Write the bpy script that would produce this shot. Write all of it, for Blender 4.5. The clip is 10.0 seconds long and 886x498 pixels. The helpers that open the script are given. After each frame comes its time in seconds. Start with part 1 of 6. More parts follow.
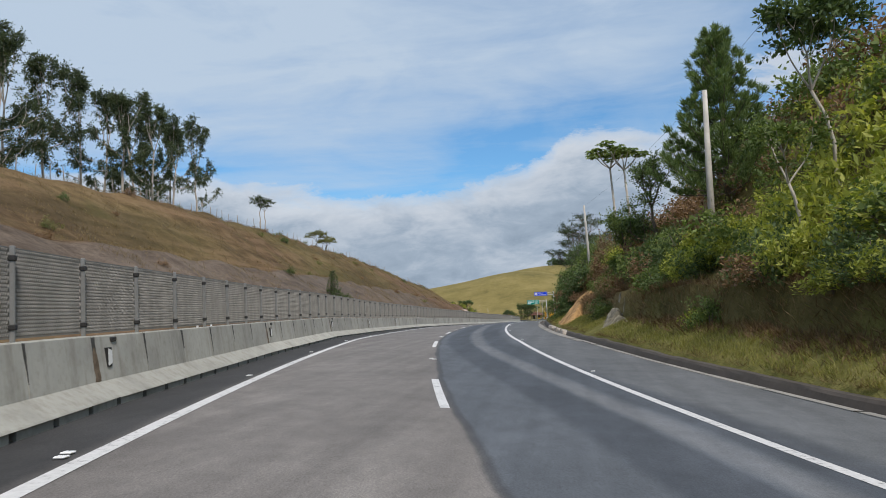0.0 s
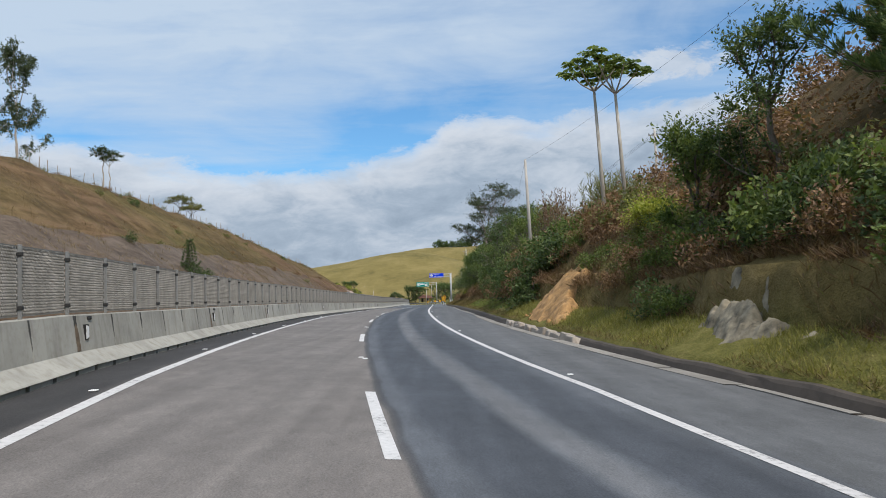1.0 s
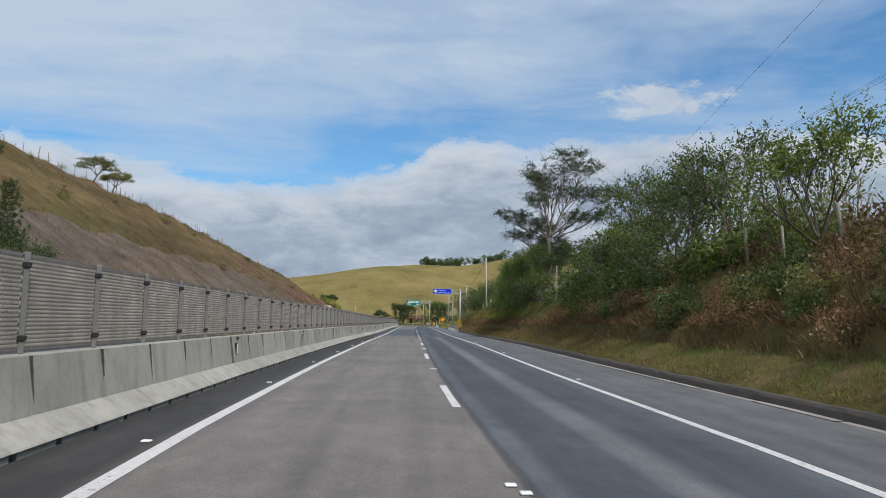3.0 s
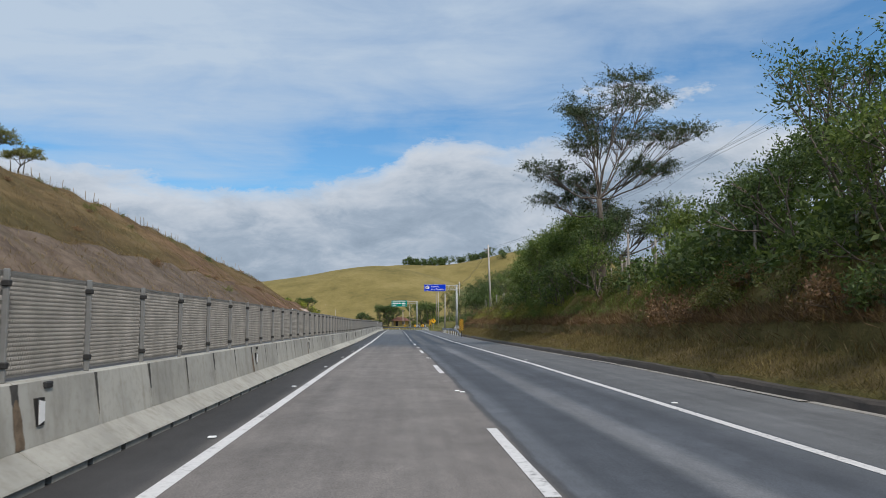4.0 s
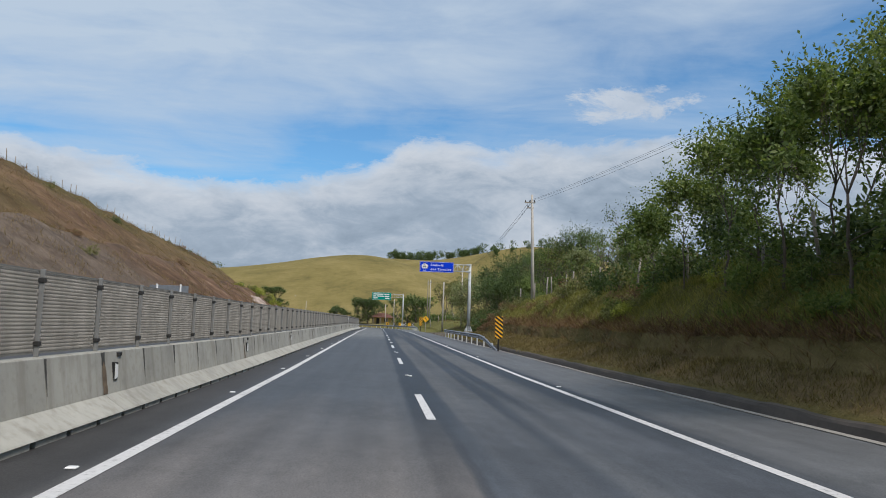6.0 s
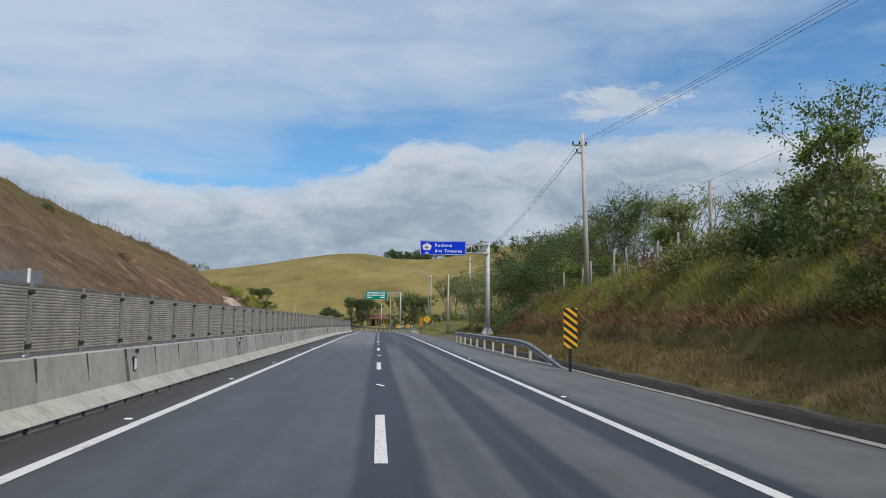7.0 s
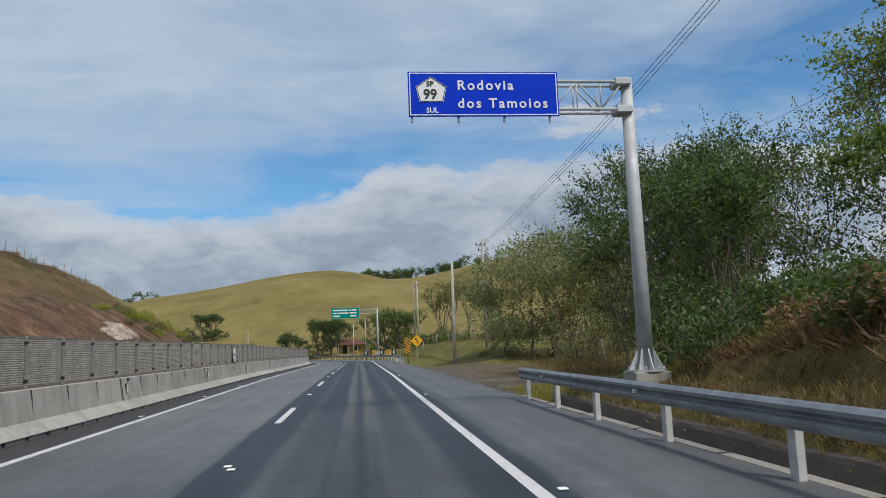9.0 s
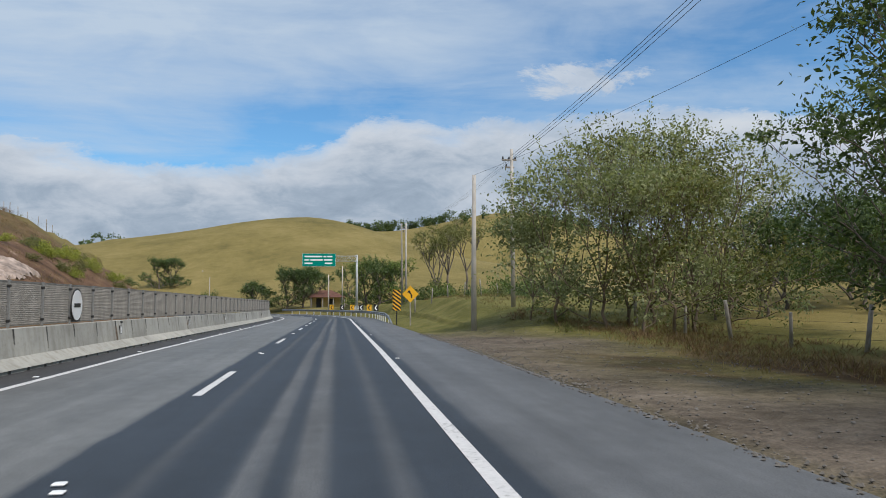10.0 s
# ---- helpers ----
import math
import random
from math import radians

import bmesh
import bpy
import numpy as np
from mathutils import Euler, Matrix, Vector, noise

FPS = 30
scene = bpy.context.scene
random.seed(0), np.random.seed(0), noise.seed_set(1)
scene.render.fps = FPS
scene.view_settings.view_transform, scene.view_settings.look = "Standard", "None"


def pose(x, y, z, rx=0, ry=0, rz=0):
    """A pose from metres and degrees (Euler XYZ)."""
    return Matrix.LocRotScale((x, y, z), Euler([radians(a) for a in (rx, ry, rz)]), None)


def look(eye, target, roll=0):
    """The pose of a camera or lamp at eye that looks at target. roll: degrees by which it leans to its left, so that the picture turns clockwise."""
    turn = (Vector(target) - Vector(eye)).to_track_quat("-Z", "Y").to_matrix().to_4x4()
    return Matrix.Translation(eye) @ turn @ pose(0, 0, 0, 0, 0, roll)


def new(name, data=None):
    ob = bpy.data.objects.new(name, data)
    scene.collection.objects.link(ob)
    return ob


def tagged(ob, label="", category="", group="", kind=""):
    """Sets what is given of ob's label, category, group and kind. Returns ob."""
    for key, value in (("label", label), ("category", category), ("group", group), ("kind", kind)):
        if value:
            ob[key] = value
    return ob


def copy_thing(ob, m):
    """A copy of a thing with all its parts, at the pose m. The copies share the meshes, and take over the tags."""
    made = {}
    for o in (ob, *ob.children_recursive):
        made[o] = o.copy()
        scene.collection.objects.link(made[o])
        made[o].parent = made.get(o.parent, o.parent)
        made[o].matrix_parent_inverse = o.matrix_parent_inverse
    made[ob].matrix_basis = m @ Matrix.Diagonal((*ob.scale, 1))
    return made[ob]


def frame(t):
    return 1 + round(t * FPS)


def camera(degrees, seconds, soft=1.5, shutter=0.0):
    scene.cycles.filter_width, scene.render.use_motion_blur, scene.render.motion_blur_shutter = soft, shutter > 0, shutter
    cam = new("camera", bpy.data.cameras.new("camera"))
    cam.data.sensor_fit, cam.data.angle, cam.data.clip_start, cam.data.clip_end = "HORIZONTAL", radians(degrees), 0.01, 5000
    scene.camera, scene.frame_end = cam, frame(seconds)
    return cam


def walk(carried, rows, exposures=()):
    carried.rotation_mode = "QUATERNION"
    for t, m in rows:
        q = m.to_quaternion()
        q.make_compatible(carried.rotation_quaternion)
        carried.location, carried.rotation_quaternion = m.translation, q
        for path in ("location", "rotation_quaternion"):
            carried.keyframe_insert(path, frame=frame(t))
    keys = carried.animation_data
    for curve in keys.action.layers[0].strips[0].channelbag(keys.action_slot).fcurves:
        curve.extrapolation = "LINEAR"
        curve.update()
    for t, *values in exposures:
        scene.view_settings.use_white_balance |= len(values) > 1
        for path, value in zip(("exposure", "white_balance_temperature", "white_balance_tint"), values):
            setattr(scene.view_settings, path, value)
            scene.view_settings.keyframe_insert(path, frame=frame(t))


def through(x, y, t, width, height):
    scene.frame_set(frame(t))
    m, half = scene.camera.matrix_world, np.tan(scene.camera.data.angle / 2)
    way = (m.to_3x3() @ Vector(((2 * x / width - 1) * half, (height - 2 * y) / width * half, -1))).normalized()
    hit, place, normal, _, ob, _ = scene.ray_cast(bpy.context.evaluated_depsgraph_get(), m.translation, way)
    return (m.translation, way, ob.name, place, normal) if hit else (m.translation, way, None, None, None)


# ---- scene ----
cam = camera(61.5, 10.0, 0.9, 0.04)

# ------------------------------------------------------------ camera
PATH = [
    (0.0, (8.240, -2.347, 0.474, 95.723, 2.763, 8.521)),
    (0.1, (7.781, -0.260, 0.525, 95.547, 3.136, 8.565)),
    (0.2, (7.327, 1.821, 0.577, 95.277, 3.509, 8.524)),
    (0.3, (6.883, 3.893, 0.630, 95.102, 3.637, 8.427)),
    (0.4, (6.452, 5.950, 0.687, 94.994, 3.766, 8.332)),
    (0.5, (6.040, 7.987, 0.746, 94.810, 2.138, 7.353)),
    (0.6, (5.650, 10.002, 0.809, 94.702, 1.530, 6.631)),
    (0.7, (5.277, 12.002, 0.874, 94.586, 1.931, 4.518)),
    (0.8, (4.917, 13.998, 0.937, 94.340, 1.718, 1.951)),
    (0.9, (4.563, 16.001, 0.996, 94.057, 1.776, -0.510)),
    (1.0, (4.211, 18.021, 1.049, 93.942, 1.920, -0.625)),
    (1.1, (3.856, 20.066, 1.093, 93.927, 1.650, -0.885)),
    (1.2, (3.503, 22.136, 1.131, 93.989, 1.380, -0.944)),
    (1.3, (3.156, 24.225, 1.165, 93.993, 1.063, -0.830)),
    (1.4, (2.821, 26.330, 1.197, 94.061, 0.747, -0.918)),
    (1.5, (2.503, 28.447, 1.231, 94.060, 0.430, -1.072)),
    (2.0, (1.191, 39.070, 1.420, 94.766, -2.677, -1.469)),
    (2.2, (0.748, 43.270, 1.480, 95.018, -2.484, -1.467)),
    (2.5, (0.157, 49.588, 1.549, 95.484, -2.195, -1.720)),
    (2.7, (-0.181, 53.879, 1.587, 95.532, -1.874, -1.934)),
    (3.8, (-1.295, 78.453, 1.704, 95.549, 0.074, -3.327)),
    (4.0, (-1.379, 83.013, 1.707, 95.630, 0.384, -3.555)),
    (4.2, (-1.433, 87.576, 1.706, 95.612, 0.331, -4.098)),
    (4.5, (-1.485, 94.406, 1.695, 95.515, 0.252, -4.640)),
    (5.0, (-1.537, 105.544, 1.648, 95.458, -1.415, -5.579)),
    (5.2, (-1.480, 109.776, 1.648, 95.429, -1.830, -5.632)),
    (5.5, (-1.271, 115.955, 1.649, 95.554, -2.453, -5.526)),
    (5.7, (-1.122, 120.049, 1.644, 95.620, -2.361, -5.141)),
    (6.8, (-0.266, 142.302, 1.547, 95.558, -0.699, -5.070)),
    (7.0, (-0.065, 146.251, 1.535, 95.670, -0.607, -4.980)),
    (7.5, (0.495, 156.091, 1.528, 95.723, -0.951, -5.090)),
    (8.0, (0.991, 166.304, 1.536, 95.953, -1.117, -5.268)),
    (8.1, (1.090, 168.346, 1.537, 96.021, -0.843, -5.585)),
    (8.2, (1.190, 170.379, 1.538, 96.585, -0.160, -5.601)),
    (8.3, (1.287, 172.405, 1.539, 96.789, 0.178, -5.744)),
    (8.4, (1.380, 174.424, 1.539, 96.860, 0.395, -5.764)),
    (8.5, (1.465, 176.439, 1.540, 96.863, 0.613, -5.889)),
    (8.7, (1.611, 180.464, 1.542, 96.951, 0.887, -6.128)),
    (9.0, (1.799, 186.515, 1.545, 97.342, 2.241, -6.355)),
    (9.1, (1.863, 188.543, 1.540, 97.329, 2.281, -6.421)),
    (9.2, (1.926, 190.574, 1.530, 97.379, 2.322, -6.328)),
    (9.3, (1.988, 192.607, 1.516, 97.399, 2.411, -6.343)),
    (9.4, (2.047, 194.638, 1.506, 97.266, 2.499, -5.744)),
    (9.5, (2.099, 196.664, 1.501, 96.235, 2.356, -5.001)),
    (9.6, (2.144, 198.683, 1.502, 94.273, 2.310, -4.956)),
    (9.7, (2.183, 200.696, 1.505, 93.805, 2.087, -4.890)),
    (9.8, (2.216, 202.704, 1.510, 93.789, 1.944, -4.873)),
    (9.9, (2.247, 204.709, 1.515, 93.910, 0.772, -6.284)),
    (10.0, (2.276, 206.712, 1.521, 94.026, 0.281, -8.019)),
]
# the picture brightens a little at first and darkens by the sign
walk(cam, [(t, pose(*v)) for t, v in PATH], [(0.0, 0.14), (1.0, 0.26), (1.7, 0.26), (2.4, 0.13), (7.4, 0.09), (8.5, -0.06), (9.4, 0.05), (10.0, 0.13)])

# ------------------------------------------------------------ light
SUN_EL, SUN_AZ = 52.0, 151.0      # degrees; azimuth clockwise from +y: the sun stands behind the car, to its right
world = bpy.data.worlds.new("sky")
scene.world = world
world.use_nodes = True
nt = world.node_tree
nt.nodes.clear()


def wire(tree, a, b):
    tree.links.new(a, b)


def maths(tree, op, a, b=None, c=None, clamp=False):
    n = tree.nodes.new("ShaderNodeMath")
    n.operation, n.use_clamp = op, clamp
    for i, v in enumerate((a, b, c)):
        if v is None:
            continue
        if isinstance(v, (int, float)):
            n.inputs[i].default_value = v
        else:
            tree.links.new(v, n.inputs[i])
    return n.outputs[0]


def ramp(tree, fac, stops):
    n = tree.nodes.new("ShaderNodeValToRGB")
    el = n.color_ramp.elements
    while len(el) < len(stops):
        el.new(0.5)
    for e, (p, c) in zip(el, stops):
        e.position = p
        e.color = (c, c, c, 1) if isinstance(c, (int, float)) else (*c, 1)
    if fac is not None:
        tree.links.new(fac, n.inputs[0])
    return n.outputs[0]


def mixc(tree, fac, a, b, mode="MIX"):
    n = tree.nodes.new("ShaderNodeMix")
    n.data_type, n.blend_type = "RGBA", mode
    for i, v in ((0, fac), (6, a), (7, b)):
        if isinstance(v, (int, float)):
            n.inputs[i].default_value = v
        elif isinstance(v, tuple):
            n.inputs[i].default_value = (*v, 1)
        else:
            tree.links.new(v, n.inputs[i])
    return n.outputs[2]


def noisy(tree, vec, scale, detail=4.0, rough=0.55, dist=0.0):
    n = tree.nodes.new("ShaderNodeTexNoise")
    n.inputs["Scale"].default_value = scale
    n.inputs["Detail"].default_value = detail
    n.inputs["Roughness"].default_value = rough
    n.inputs["Distortion"].default_value = dist
    if vec is not None:
        tree.links.new(vec, n.inputs["Vector"])
    return n.outputs["Fac"]


def mapped(tree, vec, scale=(1, 1, 1), loc=(0, 0, 0), rot=(0, 0, 0)):
    n = tree.nodes.new("ShaderNodeMapping")
    n.inputs["Scale"].default_value = scale
    n.inputs["Location"].default_value = loc
    n.inputs["Rotation"].default_value = rot
    tree.links.new(vec, n.inputs["Vector"])
    return n.outputs[0]


sky = nt.nodes.new("ShaderNodeTexSky")
sky.sky_type, sky.sun_disc = "NISHITA", False
sky.sun_elevation, sky.sun_rotation = radians(SUN_EL), radians(SUN_AZ)
sky.air_density, sky.dust_density, sky.ozone_density = 1.0, 0.6, 1.6
tc = nt.nodes.new("ShaderNodeTexCoord").outputs["Generated"]
sep = nt.nodes.new("ShaderNodeSeparateXYZ")
wire(nt, tc, sep.inputs[0])
dx, dy, dz = sep.outputs
# bearing from +y and height over the horizon, in degrees
turn_deg = maths(nt, "MULTIPLY", maths(nt, "ARCTAN2", dx, dy), 57.2958)
rise_deg = maths(nt, "MULTIPLY", maths(nt, "ARCSINE", dz), 57.2958)
bearing = maths(nt, "DIVIDE", maths(nt, "ADD", turn_deg, 60.0), 120.0, clamp=True)


def skyline(stops):
    """Height of a cloud edge by bearing; stops in degrees."""
    return maths(nt, "MULTIPLY", ramp(nt, bearing, [((b + 60) / 120, h / 30) for b, h in stops]), 30.0)


# high thin cloud, drawn out along x on a flat layer far above
flat = maths(nt, "MAXIMUM", dz, 0.035)
cmb = nt.nodes.new("ShaderNodeCombineXYZ")
wire(nt, maths(nt, "DIVIDE", dx, flat), cmb.inputs[0])
wire(nt, maths(nt, "DIVIDE", dy, flat), cmb.inputs[1])
layer = cmb.outputs[0]
hi = noisy(nt, mapped(nt, layer, (0.27, 0.44, 1), (3.1, 0.75, 0), (0, 0, 0.25)), 1.0, 10.0, 0.60, 0.4)
hi2 = noisy(nt, mapped(nt, layer, (0.55, 1.3, 1), (1.0, 4.0, 0), (0, 0, 0.25)), 1.0, 9.0, 0.62, 0.3)
soft = noisy(nt, mapped(nt, tc, (5.0, 5.0, 15.0), (2.2, 0.0, 0.4)), 1.0, 8.0, 0.58, 0.5)
thin = maths(nt, "ADD", maths(nt, "MULTIPLY", hi, 0.35), maths(nt, "ADD", maths(nt, "MULTIPLY", hi2, 0.3), maths(nt, "MULTIPLY", soft, 0.35)))
# a belt of clear sky under its edge, which climbs to the right
edge_h = skyline([(-60, 12.6), (-26, 12.6), (-19, 12.4), (-13, 12.0), (-9, 12.6), (-5, 14.8), (0, 16.4), (8, 17.4), (14, 18.4), (23, 20.0), (31, 22.0), (45, 25.0)])
over = maths(nt, "SUBTRACT", rise_deg, edge_h)
cover = ramp(nt, maths(nt, "DIVIDE", maths(nt, "ADD", over, 6.0), 18.0), [(0.0, 0.17), (0.22, 0.12), (0.33, 0.20), (0.46, 0.31), (0.68, 0.36), (1.0, 0.37)])
thin = maths(nt, "ADD", thin, maths(nt, "SUBTRACT", cover, 0.25))
thin = ramp(nt, thin, [(0.36, 0.04), (0.48, 0.45), (0.64, 0.92)])
# heaped cloud standing low over the hills
heap = maths(nt, "SUBTRACT", noisy(nt, mapped(nt, tc, (9.0, 9.0, 20.0), (0.9, 0.3, 0.25)), 1.0, 12.0, 0.68, 0.35), 0.5)
top_h = skyline([(-60, 11.0), (-26, 11.6), (-22, 10.7), (-18, 10.2), (-14, 9.7), (-8, 10.0), (-5, 10.8), (-1.4, 11.2), (0.8, 13.0), (2.2, 13.9), (4.0, 14.3), (6.2, 13.8), (8.7, 12.9), (14, 13.5), (18.6, 13.8), (24, 14.0), (36, 12.4), (60, 11.4)])
deep_h = maths(nt, "SUBTRACT", maths(nt, "ADD", top_h, maths(nt, "MULTIPLY", heap, 4.0)), rise_deg)
body = ramp(nt, maths(nt, "ADD", maths(nt, "MULTIPLY", deep_h, 0.25), 0.5), [(0.42, 0.0), (0.52, 0.62), (0.70, 0.95), (0.85, 1.0)])
# one small cloud apart from the rest
ex, ez = maths(nt, "DIVIDE", maths(nt, "SUBTRACT", turn_deg, 18.6), 5.0), maths(nt, "DIVIDE", maths(nt, "SUBTRACT", rise_deg, 16.6), 1.35)
apart = maths(nt, "SUBTRACT", 1.0, maths(nt, "ADD", maths(nt, "MULTIPLY", ex, ex), maths(nt, "MULTIPLY", ez, ez)))
apart = maths(nt, "ADD", maths(nt, "MULTIPLY", apart, 0.3), maths(nt, "ADD", maths(nt, "MULTIPLY", heap, 1.8), 0.42))
body = maths(nt, "MAXIMUM", body, ramp(nt, apart, [(0.44, 0.0), (0.62, 0.8)]))
shade = noisy(nt, mapped(nt, tc, (5.2, 5.2, 13.0), (0.9, 0.3, 0.37)), 1.0, 10.0, 0.60, 0.35)
fine = noisy(nt, mapped(nt, tc, (15.0, 15.0, 34.0), (0.2, 1.3, 0.1)), 1.0, 9.0, 0.62, 0.6)
shade = maths(nt, "ADD", maths(nt, "MULTIPLY", shade, 0.62), maths(nt, "MULTIPLY", fine, 0.38))
lift = ramp(nt, maths(nt, "DIVIDE", deep_h, 10.0), [(0.0, 0.22), (0.10, 0.15), (0.25, 0.03), (0.50, -0.0), (0.75, 0.04), (1.0, 0.08)])
shade = ramp(nt, maths(nt, "ADD", shade, lift), [(0.38, (0.43, 0.51, 0.60)), (0.48, (0.55, 0.63, 0.72)), (0.57, (0.74, 0.79, 0.85)), (0.68, (0.90, 0.92, 0.95)), (0.78, (1.0, 1.0, 1.0))])
blue = mixc(nt, 1.0, sky.outputs[0], (0.57, 0.97, 1.21), "MULTIPLY")
veil = mixc(nt, thin, blue, (4.52, 5.42, 6.50))
lit = mixc(nt, 1.0, shade, (5.55, 5.92, 6.40), "MULTIPLY")
full = mixc(nt, body, veil, lit)
bg = nt.nodes.new("ShaderNodeBackground")
wire(nt, full, bg.inputs[0])
bg.inputs[1].default_value = 0.105
wout = nt.nodes.new("ShaderNodeOutputWorld")
wire(nt, bg.outputs[0], wout.inputs[0])

sun = new("sun", bpy.data.lights.new("sun", "SUN"))
sun.data.energy, sun.data.angle, sun.data.color = 3.0, radians(9), (1.0, 0.925, 0.865)
az, el = radians(SUN_AZ), radians(SUN_EL)
sun.matrix_world = look((math.sin(az) * math.cos(el) * 80, math.cos(az) * math.cos(el) * 80, math.sin(el) * 80), (0, 0, 0))

# ------------------------------------------------------------ lie of the land


def smooth(a, b, v):
    u = np.clip((np.asarray(v, float) - a) / (b - a), 0, 1)
    return u * u * (3 - 2 * u)


def spline(v, xs, ys):
    """Smooth curve through knots."""
    v = np.asarray(v, float)
    xs, ys = np.asarray(xs, float), np.asarray(ys, float)
    m = np.gradient(ys, xs)
    i = np.clip(np.searchsorted(xs, v) - 1, 0, len(xs) - 2)
    h = xs[i + 1] - xs[i]
    u = np.clip((v - xs[i]) / h, 0, 1)
    return ((1 + 2 * u) * (1 - u) ** 2 * ys[i] + u * (1 - u) ** 2 * h * m[i]
            + u * u * (3 - 2 * u) * ys[i + 1] + u * u * (u - 1) * h * m[i + 1])


def cx(y):
    """Middle line of the carriageway: a bend to the right, a straight, then a bend to the left."""
    u = np.maximum(0, 93.897 - np.asarray(y, float))
    w = np.maximum(0, np.asarray(y, float) - 286)
    w = np.where(w < 70, w * w / 240.0, 70 * 70 / 240.0 + (w - 70) * 140 / 240.0)
    return 0.33436e-3 * u ** 2 + 6.66427e-6 * u ** 3 - w


def rz(y, d=0.0):
    """Height of the carriageway, with its cross fall in the first bend."""
    z = np.interp(y, [-60, -10, 30, 70, 110, 150, 190, 230, 270, 310, 350, 390, 430], [-2.4, -1.206, -0.24, 0.155, 0.167, -0.002, 0.005, -0.004, -0.246, -0.438, -0.597, -0.738, -0.874])
    b = np.interp(y, [0, 35, 75, 110], [-0.0773, -0.0536, -0.009, 0.0])
    return z + b * np.asarray(d, float)


def heading(y):
    return math.degrees(math.atan2(-(float(cx(y + 1)) - float(cx(y - 1))), 2.0))


def on(d, y, z=0.0):
    """A place by its distance to the right of the middle line, its y and its height over the road plane."""
    return Vector((float(cx(y)) + d, y, float(rz(y, max(-16, min(d, 7.5)))) + z))


def bank_right(y):
    return spline(y, [-60, 0, 20, 45, 60, 80, 105, 130, 155, 175, 190, 199, 206, 214, 236, 248, 262, 290, 330, 420],
                  [4.6, 4.4, 4.3, 4.8, 5.4, 4.3, 3.9, 3.9, 3.9, 4.2, 4.0, 3.1, 1.0, 0.2, 0.3, 1.3, 2.2, 2.5, 1.5, 1.0])


def crest(y):
    return spline(y, [-80, 0, 65, 108, 135, 200, 225, 257, 290, 320, 350, 385, 420, 470, 600],
                  [16, 17, 18.2, 19.9, 19.9, 19.5, 18.9, 17.5, 16.6, 15.6, 13.0, 8.0, 4.0, 2.0, 1.0])


def land(x, y):
    """Height of the ground, for arrays of x and y."""
    x, y = np.asarray(x, float), np.asarray(y, float)
    c = cx(y)
    d = x - c
    z = rz(y, np.clip(d, -16, 7.5)) - 0.16
    # right bank: grass skirt, steep cut, gentle shoulder behind
    b = bank_right(y)
    wob = 0.35 * np.sin(y * 0.31 + 1.0) + 0.25 * np.sin(y * 0.83) + 0.2 * np.sin(y * 1.7 + x * 0.9)
    face = 0.17 + 0.13 * smooth(46, 34, y)
    s = 0.15 * smooth(7.0, 9.0 + 0.4 * wob, d) + face * smooth(9.0 + 0.4 * wob, 9.26 + 0.4 * wob, d) + (0.67 - face) * smooth(9.2, 12.0 + wob, d) + 0.18 * smooth(11, 16, d)
    z = z + 0.36 * smooth(7.0, 7.3, d) * smooth(211, 205, y) + 0.15 * smooth(6.2, 6.5, d) * smooth(205, 209, y) + 0.05 * np.sin(x * 1.3) * np.sin(y * 0.9) * smooth(7, 9, d)
    z = z + b * s
    up = spline(y, [-60, 0, 40, 52, 66, 85, 110, 600], [8.5, 8.0, 6.5, 4.5, 2.2, 1.0, 0.6, 0.2])
    z = z + up * smooth(11.5, 21, d) + 0.06 * np.clip(d - 18, 0, 60) * smooth(-100, 300, y)
    # left: the other carriageway, then the cut with its berms up to the crest
    foot, top = c - 16.0, np.full_like(c, -47.0)
    u = np.clip((foot - x) / (foot - top), 0, 1)
    prof = np.interp(u, [0, .20, .40, .49, .70, .93, 1.0], [0, .22, .445, .46, .72, .985, 1.0])
    k = crest(y)
    rough_z = 0.25 * np.sin(x * 0.6 + y * 0.11) * np.sin(y * 0.23) + 0.18 * np.sin(y * 0.57 + x * 0.35)
    z = z + np.where(d < -15, (k - rz(y)) * prof + rough_z * smooth(0.02, 0.15, u), 0)
    z = z + np.where(x < -47, np.clip(-47 - x, 0, 14) * 0.22 * smooth(420, 250, y) - np.clip(-75 - x, 0, 200) * 0.03, 0)
    # far pasture hills
    near_x = spline(x, [-900, -400, -150, -79, -47, -30, -14, -2, 7, 21, 40, 80, 200, 900], [28, 20, 19.5, 22.8, 25.2, 27.2, 28.0, 27.2, 25.4, 21, 15, 9, 6, 6])
    back_x = spline(x, [-900, -300, -120, 1, 45, 70, 109, 140, 170, 244, 480, 900], [70, 48, 29, 44, 47, 52, 61, 63.5, 57, 42, 44, 70])
    near_y = smooth(352, 478, y) * (1 - 0.8 * smooth(485, 640, y))
    back_y = smooth(590, 757, y)
    z = z + near_x * near_y + back_x * back_y
    z = z + smooth(70, 200, d) * smooth(420, 200, y) * 14
    return z


def land1(x, y):
    return float(land(np.array([x]), np.array([y]))[0])

# ------------------------------------------------------------ materials


def material(name, rough=0.8, metal=0.0):
    m = bpy.data.materials.new(name)
    m.use_nodes = True
    t = m.node_tree
    p = t.nodes["Principled BSDF"]
    p.inputs["Roughness"].default_value = rough
    p.inputs["Metallic"].default_value = metal
    return m, t, p


def bump(t, p, height, strength=0.3, distance=0.02):
    b = t.nodes.new("ShaderNodeBump")
    b.inputs["Strength"].default_value = strength
    b.inputs["Distance"].default_value = distance
    t.links.new(height, b.inputs["Height"])
    t.links.new(b.outputs[0], p.inputs["Normal"])


